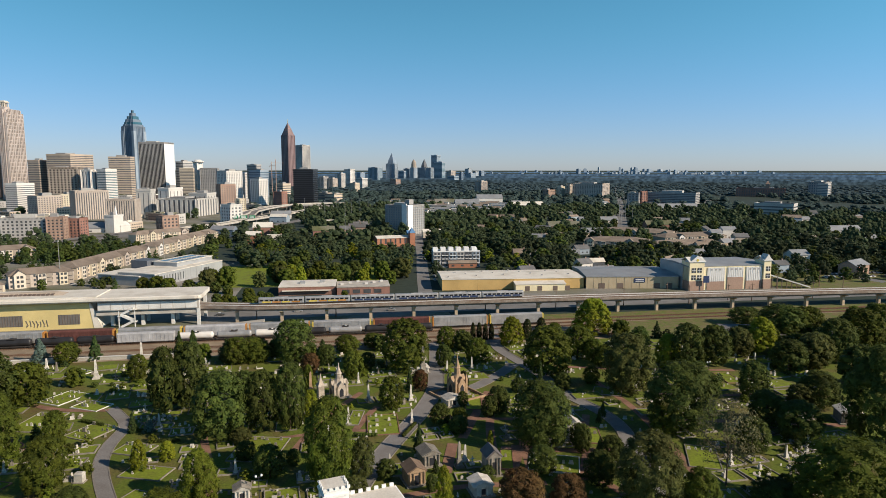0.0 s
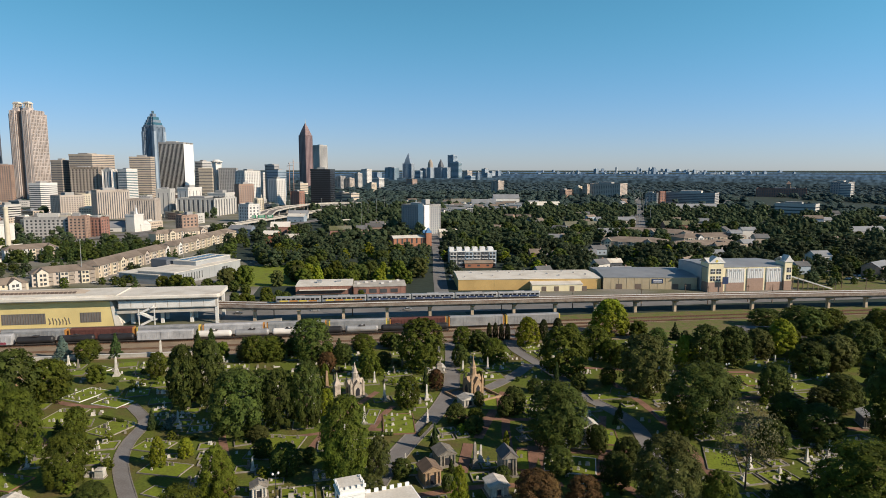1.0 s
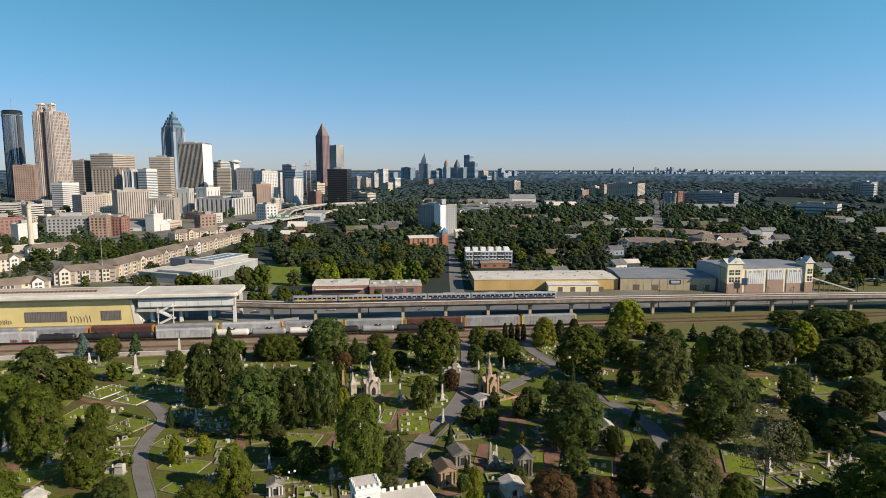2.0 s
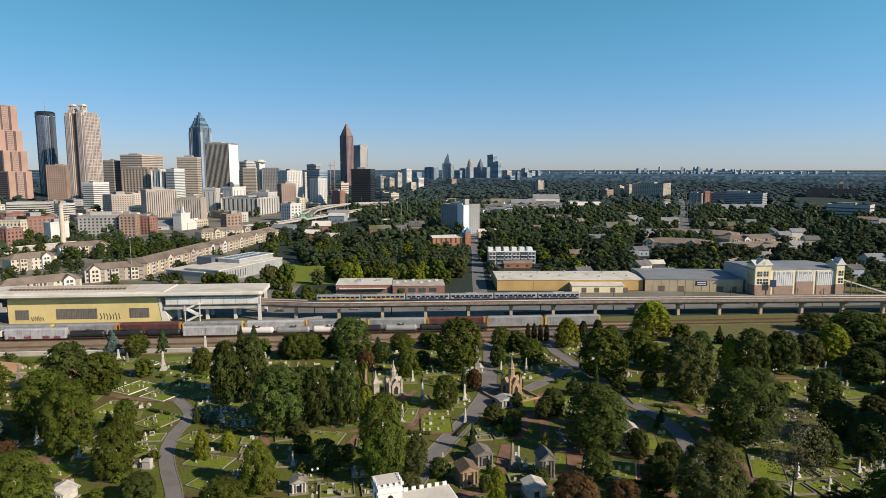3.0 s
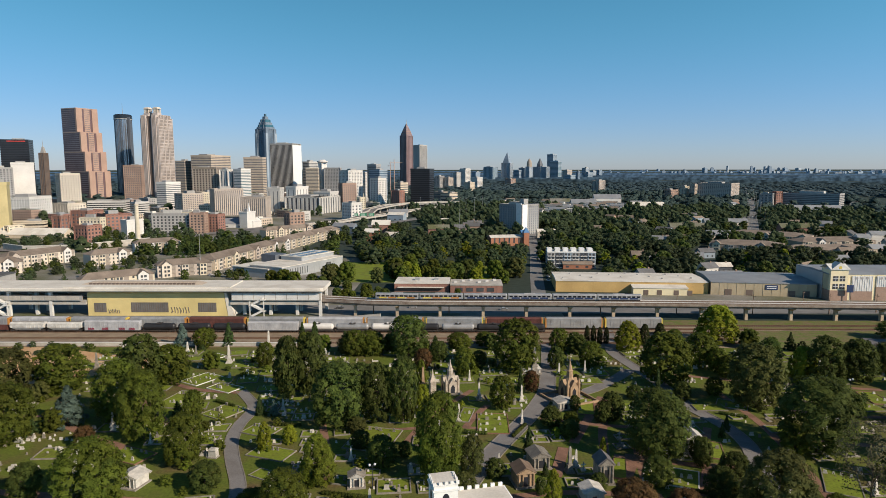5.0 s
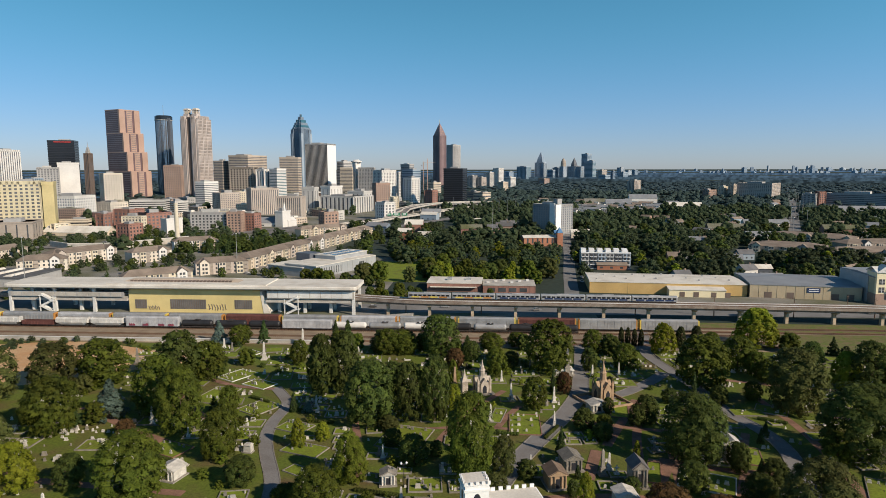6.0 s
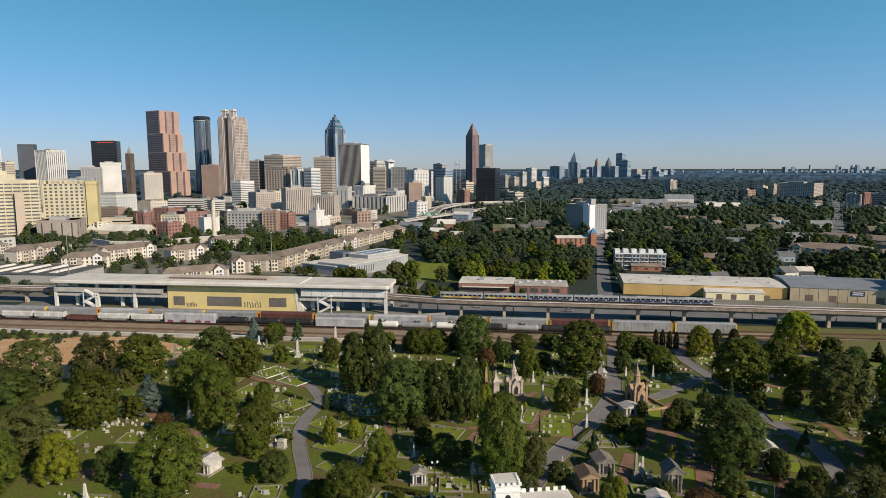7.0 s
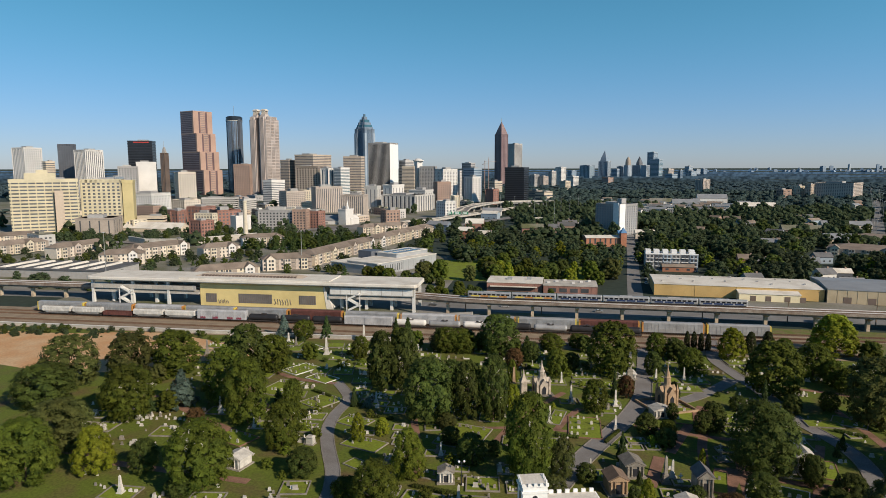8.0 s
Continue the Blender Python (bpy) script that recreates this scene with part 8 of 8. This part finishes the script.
def vehicle(x, y, yaw):
    t = thing("car", x, y, yaw, "parked car with dark windows", "car", "parked cars", terr(x, y) + 0.07)
    part("body", Build().loft([[(q, -w, 0.3), (q, w, 0.3), (q, w, zt), (q, -w, zt)] for q, w, zt in ((-2.2, 0.8, 0.75), (-2.0, 0.9, 0.9), (1.2, 0.9, 0.92), (2.1, 0.85, 0.75), (2.25, 0.75, 0.6))]), "carpaint", t)
    part("cabin", Build().loft([[(-1.7, -0.82, 0.9), (1.0, -0.82, 0.9), (1.0, 0.82, 0.9), (-1.7, 0.82, 0.9)], [(-1.1, -0.66, 1.42), (0.3, -0.66, 1.42), (0.3, 0.66, 1.42), (-1.1, 0.66, 1.42)]]), "darkglass", t)
    part("roof", Build().box(-1.05, -0.64, 1.42, 0.25, 0.64, 1.47), "carpaint", t)
    if "tyre" not in UNIT:
        UNIT["tyre"] = Build().rod((0, -0.1, 0), (0, 0.1, 0), 0.32, 10).mesh("wheel", "rubber")
        UNIT["rim"] = Build().rod((0, -0.105, 0), (0, 0.105, 0), 0.19, 8).mesh("rim", "polemetal")
    for q in (-1.35, 1.35):
        for s in (-0.82, 0.82):
            w = part("wheel", UNIT["tyre"], "", t)
            w.location = (q, s, 0.32)
            part("rim", UNIT["rim"], "", w)


vehicle(344.9, 396.0, 83)
vehicle(348.0, 395.8, 260)
vehicle(351.1, 395.6, 82)
vehicle(357.2, 395.1, 261)
vehicle(360.3, 394.9, 81)
vehicle(363.4, 394.7, 261)
vehicle(366.4, 394.5, 262)
vehicle(369.5, 394.3, 84)
vehicle(372.6, 394.1, 258)
vehicle(375.7, 393.9, 257)
vehicle(378.7, 393.6, 263)
vehicle(381.8, 393.4, 257)
vehicle(391.0, 392.8, 78)
vehicle(360.1, 408.3, 258)
vehicle(363.5, 408.1, 261)
vehicle(366.9, 408.0, 264)
vehicle(370.3, 407.8, 80)
vehicle(377.1, 407.6, 262)
vehicle(380.6, 407.4, 258)
vehicle(384.0, 407.3, 80)
vehicle(387.4, 407.2, 83)
vehicle(390.8, 407.0, 82)
vehicle(394.2, 406.9, 79)
vehicle(397.6, 406.8, 260)
vehicle(401.0, 406.6, 259)
vehicle(404.4, 406.5, 257)
vehicle(240.1, 346.4, 182)
vehicle(251.4, 346.7, 4)
vehicle(262.6, 346.9, 182)
vehicle(-172.5, 453.1, 71)
vehicle(-169.2, 460.6, 78)
vehicle(-166.0, 468.0, 75)
vehicle(-164.3, 471.8, 253)
vehicle(-166.2, 483.9, 251)
vehicle(-164.3, 492.6, 73)
vehicle(67.9, 430.8, 91)
vehicle(70.4, 447.7, 89)
vehicle(73.0, 464.7, 95)
vehicle(75.5, 481.6, 268)
vehicle(78.1, 498.6, 273)
vehicle(80.7, 515.5, 92)
vehicle(83.2, 532.5, 95)
vehicle(-20, 345, 0)
vehicle(30, 340, 0)
vehicle(140, 342, 0)
vehicle(-60, 343, 0)
vehicle(205, 341, 0)
vehicle(290, 338, 180)
vehicle(-395.8, 641.4, 189)
vehicle(-386.1, 646.5, 189)
vehicle(-376.4, 651.6, 189)
vehicle(-366.7, 656.8, 189)
vehicle(-357.0, 661.9, 12)
vehicle(-347.3, 667.0, 11)
vehicle(-337.6, 672.1, 191)
vehicle(-327.9, 677.3, 191)

# ---- trees beyond the railway ----
def grove(x0, y0, x1, y1, num, mix, seed, hmin=8, hmax=15, where="beyond the railway", joined=False):
    """Individual trees scattered over a stretch of ground, clear of buildings and roads."""
    r = random.Random(seed)
    heap = {}
    for i in range(num):
        for _ in range(6):
            x, y = r.uniform(x0, x1), r.uniform(y0, y1)
            h = r.uniform(hmin, hmax)
            if is_free(x, y, h * 0.3):
                kind, w = r.choice(mix), h * r.uniform(0.42, 0.6)
                if joined:
                    a = r.uniform(0, 6.28)
                    q = FAR[kind, i % 3 if (kind, 2) in FAR else 0] * np.array([w, w, h / TALL])
                    q = np.stack([q[:, 0] * math.cos(a) - q[:, 1] * math.sin(a) + x, q[:, 0] * math.sin(a) + q[:, 1] * math.cos(a) + y, q[:, 2] + terr(x, y) - 0.6], 1)
                    heap.setdefault(kind, []).append(q)
                else:
                    tree(kind, x, y, h, w, "park", where)
                TAKEN.append((x, y, h * 0.16))
                break
    for kind, parts in heap.items():
        tagged(new("grove", quads("grove", np.concatenate(parts), "leaf_grove" if kind in ("oak", "olive") else "leaf_" + kind)), "grove of " + LABELS[kind] + "s " + where, "grove", "", "stuff")


for x in range(215, 425, 18):
    for y in (540, 560, 580, 596):
        TAKEN.append((x + 5 * math.sin(y), y, 9))
GREEN = ("oak", "oak", "oak", "darkoak", "olive")
grove(-85, 420, 50, 470, 30, GREEN + ("yellow",), 1)
tree("purple", -25, 488, 6.5, 6.5, "park", "in the park")
grove(-75, 470, 62, 590, 52, GREEN + ("yellow",), 2, joined=True)
grove(-130, 520, 60, 700, 44, GREEN, 3, joined=True)
grove(-290, 560, -150, 640, 120, ("conifer", "conifer", "darkoak"), 4, 8, 13, joined=True)
grove(-74, 356, -36, 392, 14, ("oak", "darkoak"), 5, 4, 8)
grove(-30, 356, 56, 384, 4, ("oak", "darkoak"), 26, 3, 5)
grove(70, 432, 330, 560, 120, GREEN + ("yellow",), 6, 8, 17, joined=True)
grove(100, 560, 420, 700, 110, GREEN, 7, 9, 18, joined=True)
grove(330, 400, 560, 560, 80, GREEN, 8, 9, 18, joined=True)
grove(420, 540, 760, 760, 80, GREEN, 9, 9, 16, joined=True)
grove(-300, 430, -140, 540, 60, ("oak", "darkoak", "conifer"), 10, 5, 8, "by the apartment rows", True)
grove(-460, 440, -250, 600, 70, ("oak", "darkoak", "conifer"), 11, 5, 9, "by the apartment rows", joined=True)
grove(-430, 340, -262, 420, 26, ("darkoak", "oak"), 12, 6, 11, joined=True)
grove(-560, 580, -260, 800, 110, ("oak", "darkoak", "olive"), 13, 6, 11, "along the city streets", joined=True)
grove(60, 700, 500, 830, 80, GREEN, 14, 9, 16, joined=True)
grove(-300, 640, 60, 830, 60, GREEN, 15, 8, 13, joined=True)
grove(285, 372, 470, 480, 84, GREEN, 21, 5, 11, "beside the street", True)
grove(-300, 250, -150, 266, 170, ("oak", "olive", "darkoak"), 16, 1.2, 3.4, "by the tracks", True)
grove(250, 236, 420, 272, 30, GREEN, 17, 8, 14, "at the cemetery edge")
grove(150, 190, 260, 262, 9, ("darkoak", "oak", "olive"), 18, 9, 15, "among graves")
grove(-70, 255, 60, 266, 16, ("conifer", "oak", "darkoak"), 19, 5, 9, "among graves")
grove(150, 228, 236, 250, 18, ("oak", "darkoak", "olive"), 22, 6, 10, "among graves")
grove(-150, 140, -70, 240, 14, ("oak", "darkoak", "olive", "conifer"), 25, 4, 9, "among graves")
grove(90, 252, 150, 268, 8, ("conifer", "juniper", "oak"), 20, 4, 9, "among graves")


def shrub(x, y, h, kind):
    count[0] += 1
    t = new("shrub")
    t.matrix_basis = pose(x, y, -0.1, 0, 0, (count[0] * 53) % 360)
    t.scale = (h * 0.62, h * 0.62, h / TALL)
    tagged(t, "small rounded " + ("dark green" if kind != "yellow" else "yellow-green") + " shrub among graves", "shrub", "shrubs among graves")
    part("foliage", CROWNS[kind, 0, "far"], "", t)
    TAKEN.append((x, y, 0.6))


r = random.Random(31)
for _ in range(270):
    x, y = r.uniform(-150, 170), r.uniform(126, 264)
    if abs(x) < 0.75 * y + 20 and is_free(x, y, 0.9):
        shrub(x, y, r.uniform(1.0, 3.2), r.choice(("darkoak", "oak", "cypress", "cypress", "yellow", "magnolia")))
# low depot behind the cemetery trees
t = thing("depot", 197, 251, -14, "low grey depot with a flat roof behind trees", "building", "", 0)
part("wall", Build().box(-24, -9, 0, 24, 9, 4.2), "greyconc", t)
part("roof", Build().box(-24.4, -9.4, 4.2, 24.4, 9.4, 4.6), "slate", t)
for k in range(5):
    part("roof_unit", Build().box(-20 + k * 9, -2, 4.6, -18 + k * 9, 0, 5.6), "greymetal", t)
keep_clear(197, 251, -14, 48, 18, 0)
# roofs among the woods
r = random.Random(91)
for _ in range(60):
    a, q = radians(r.uniform(2, 44)), r.uniform(480, 1500)
    x, y, w, d, h = q * math.sin(a), q * math.cos(a), r.uniform(10, 24), r.uniform(8, 14), r.uniform(4, 8)
    if is_free(x, y, 5):
        m, n = r.choice((("whiteconc", "white"), ("bluegrey", "blue-grey"), ("tan", "tan"), ("brownbrick", "brown brick"), ("palestone", "pale"), ("greyconc", "grey")))
        t = thing("house", x, y, r.uniform(-50, 50), n + " house with a pitched roof among trees", "house", "houses among trees")
        part("wall", Build().box(-w / 2, -d / 2, 0, w / 2, d / 2, h).loft([[(u, -d / 2, h), (u, d / 2, h), (u, 0, h + d * 0.28)] for u in (-w / 2, w / 2)]), m, t)
        part("roof", Build().gable(-w / 2, -d / 2, w / 2, d / 2, h, h + d * 0.3, 0.5), r.choice(("darkshingle", "shingle", "shingle", "greyroof")), t)
        TAKEN.append((x, y, max(w, d) * 0.7 + 2))
# low city blocks that fill the streets
r = random.Random(77)
for _ in range(240):
    a, q = radians(r.uniform(-42, -6)), r.uniform(640, 1650)
    x, y, w, d = q * math.sin(a), q * math.cos(a), r.uniform(14, 40), r.uniform(12, 26)
    if is_free(x, y, max(w, d) * 0.5):
        m = r.choice(("cream", "paleconc", "redbrick", "brownbrick", "beige", "greyconc", "whiteconc", "tan"))
        t = thing("city_block", x, y, r.uniform(-40, -10), "low " + {"cream": "cream stucco", "paleconc": "pale concrete", "redbrick": "red brick", "brownbrick": "brown brick", "beige": "beige", "greyconc": "grey concrete", "whiteconc": "white", "tan": "tan"}[m] + " city block with a flat roof", "building", "low city blocks")
        h = r.uniform(5, 13) * (1 + (q - 760) / 1500)
        part("wall", Build().box(-w / 2, -d / 2, 0, w / 2, d / 2, h), m, t)
        part("roof", Build().box(-w / 2 + 0.4, -d / 2 + 0.4, h, w / 2 - 0.4, d / 2 - 0.4, h + 0.15).box(-w * 0.2, -d * 0.2, h, w * 0.1, d * 0.15, h + 2.2), r.choice(("whiteroof", "greyroof", "lotgrey")), t)
        b = Build()
        for k in range(int(h / 3.6)):
            for i in range(int(w / 4)):
                b.box(-w / 2 + 1 + i * 4, -d / 2 - 0.12, 1.2 + k * 3.6, -w / 2 + 3 + i * 4, -d / 2 - 0.02, 2.8 + k * 3.6)
            for i in range(int(d / 4)):
                b.box(w / 2 + 0.02, -d / 2 + 1 + i * 4, 1.2 + k * 3.6, w / 2 + 0.12, -d / 2 + 3 + i * 4, 2.8 + k * 3.6)
        tagged(part("windows", b, "darkglass", t), kind="stuff")
        keep_clear(x, y, 0, w, d, 1)

# far woods, haze put into their bluish leaf colours
g = np.random.default_rng(5)
base = {}
for k in range(4):
    for q, (n, per) in enumerate(((7, 12), (4, 9), (2, 9))):
        c, r = lobes("oak", 40 + k, n)
        c, r = c[:n] * np.array([0.8, 0.8, TALL]), r[:n] * (2.0 if n > 5 else 2.5 if n > 3 else 3.3)
        base[q, k] = np.concatenate([leaf_cloud(c, r * 1.05, per, 0.11 + 0.03 * q, k, 0.9), lumps(c, r * 0.9, k)])
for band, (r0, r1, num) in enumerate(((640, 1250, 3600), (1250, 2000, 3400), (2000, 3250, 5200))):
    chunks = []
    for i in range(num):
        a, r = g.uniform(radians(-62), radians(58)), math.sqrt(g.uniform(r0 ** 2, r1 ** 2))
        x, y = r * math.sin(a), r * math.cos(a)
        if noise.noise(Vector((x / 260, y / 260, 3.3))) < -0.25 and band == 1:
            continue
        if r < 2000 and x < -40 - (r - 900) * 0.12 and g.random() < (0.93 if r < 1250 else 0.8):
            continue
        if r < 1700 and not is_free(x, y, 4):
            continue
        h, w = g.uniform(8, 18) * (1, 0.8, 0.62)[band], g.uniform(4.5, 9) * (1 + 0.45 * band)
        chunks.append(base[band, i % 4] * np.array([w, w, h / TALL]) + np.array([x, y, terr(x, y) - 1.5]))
    tagged(new("woods", quads("woods", np.concatenate(chunks), ("leaf_grove", "leaf_far_hazed", "leaf_ridge_hazed")[band])), "distant dark green woodland over the city's edge", "woods", "", "stuff")
# wooded ridges that close the horizon, haze put into their glowing colours
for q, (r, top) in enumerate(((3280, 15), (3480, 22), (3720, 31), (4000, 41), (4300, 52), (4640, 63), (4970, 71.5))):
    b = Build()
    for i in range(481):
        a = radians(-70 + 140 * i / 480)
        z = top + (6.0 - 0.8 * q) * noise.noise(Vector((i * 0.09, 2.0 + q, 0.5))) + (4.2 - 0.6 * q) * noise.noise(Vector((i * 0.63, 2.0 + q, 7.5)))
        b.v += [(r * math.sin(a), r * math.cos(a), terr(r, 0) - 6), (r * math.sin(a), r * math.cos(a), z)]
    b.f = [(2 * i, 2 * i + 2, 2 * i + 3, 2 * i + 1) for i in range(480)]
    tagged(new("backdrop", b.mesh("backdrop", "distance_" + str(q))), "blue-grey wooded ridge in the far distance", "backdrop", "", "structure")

# far skyline on the horizon
for i in range(110):
    a = radians(g.normal(27, 4)) if i < 70 else radians(g.uniform(13, 36))
    r = g.uniform(4450, 4750)
    x, y = r * math.sin(a), r * math.cos(a)
    peak = math.exp(-((math.degrees(a) - 25) / 5) ** 2)
    h, w = g.uniform(4, 13) + peak * g.uniform(0, 42) * (g.random() < 0.4), g.uniform(8, 26)
    if h > 30:
        w = g.uniform(10, 17)
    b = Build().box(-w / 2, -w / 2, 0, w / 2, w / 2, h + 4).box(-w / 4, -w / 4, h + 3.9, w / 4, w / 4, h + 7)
    # these colours have the haze of the horizon put in
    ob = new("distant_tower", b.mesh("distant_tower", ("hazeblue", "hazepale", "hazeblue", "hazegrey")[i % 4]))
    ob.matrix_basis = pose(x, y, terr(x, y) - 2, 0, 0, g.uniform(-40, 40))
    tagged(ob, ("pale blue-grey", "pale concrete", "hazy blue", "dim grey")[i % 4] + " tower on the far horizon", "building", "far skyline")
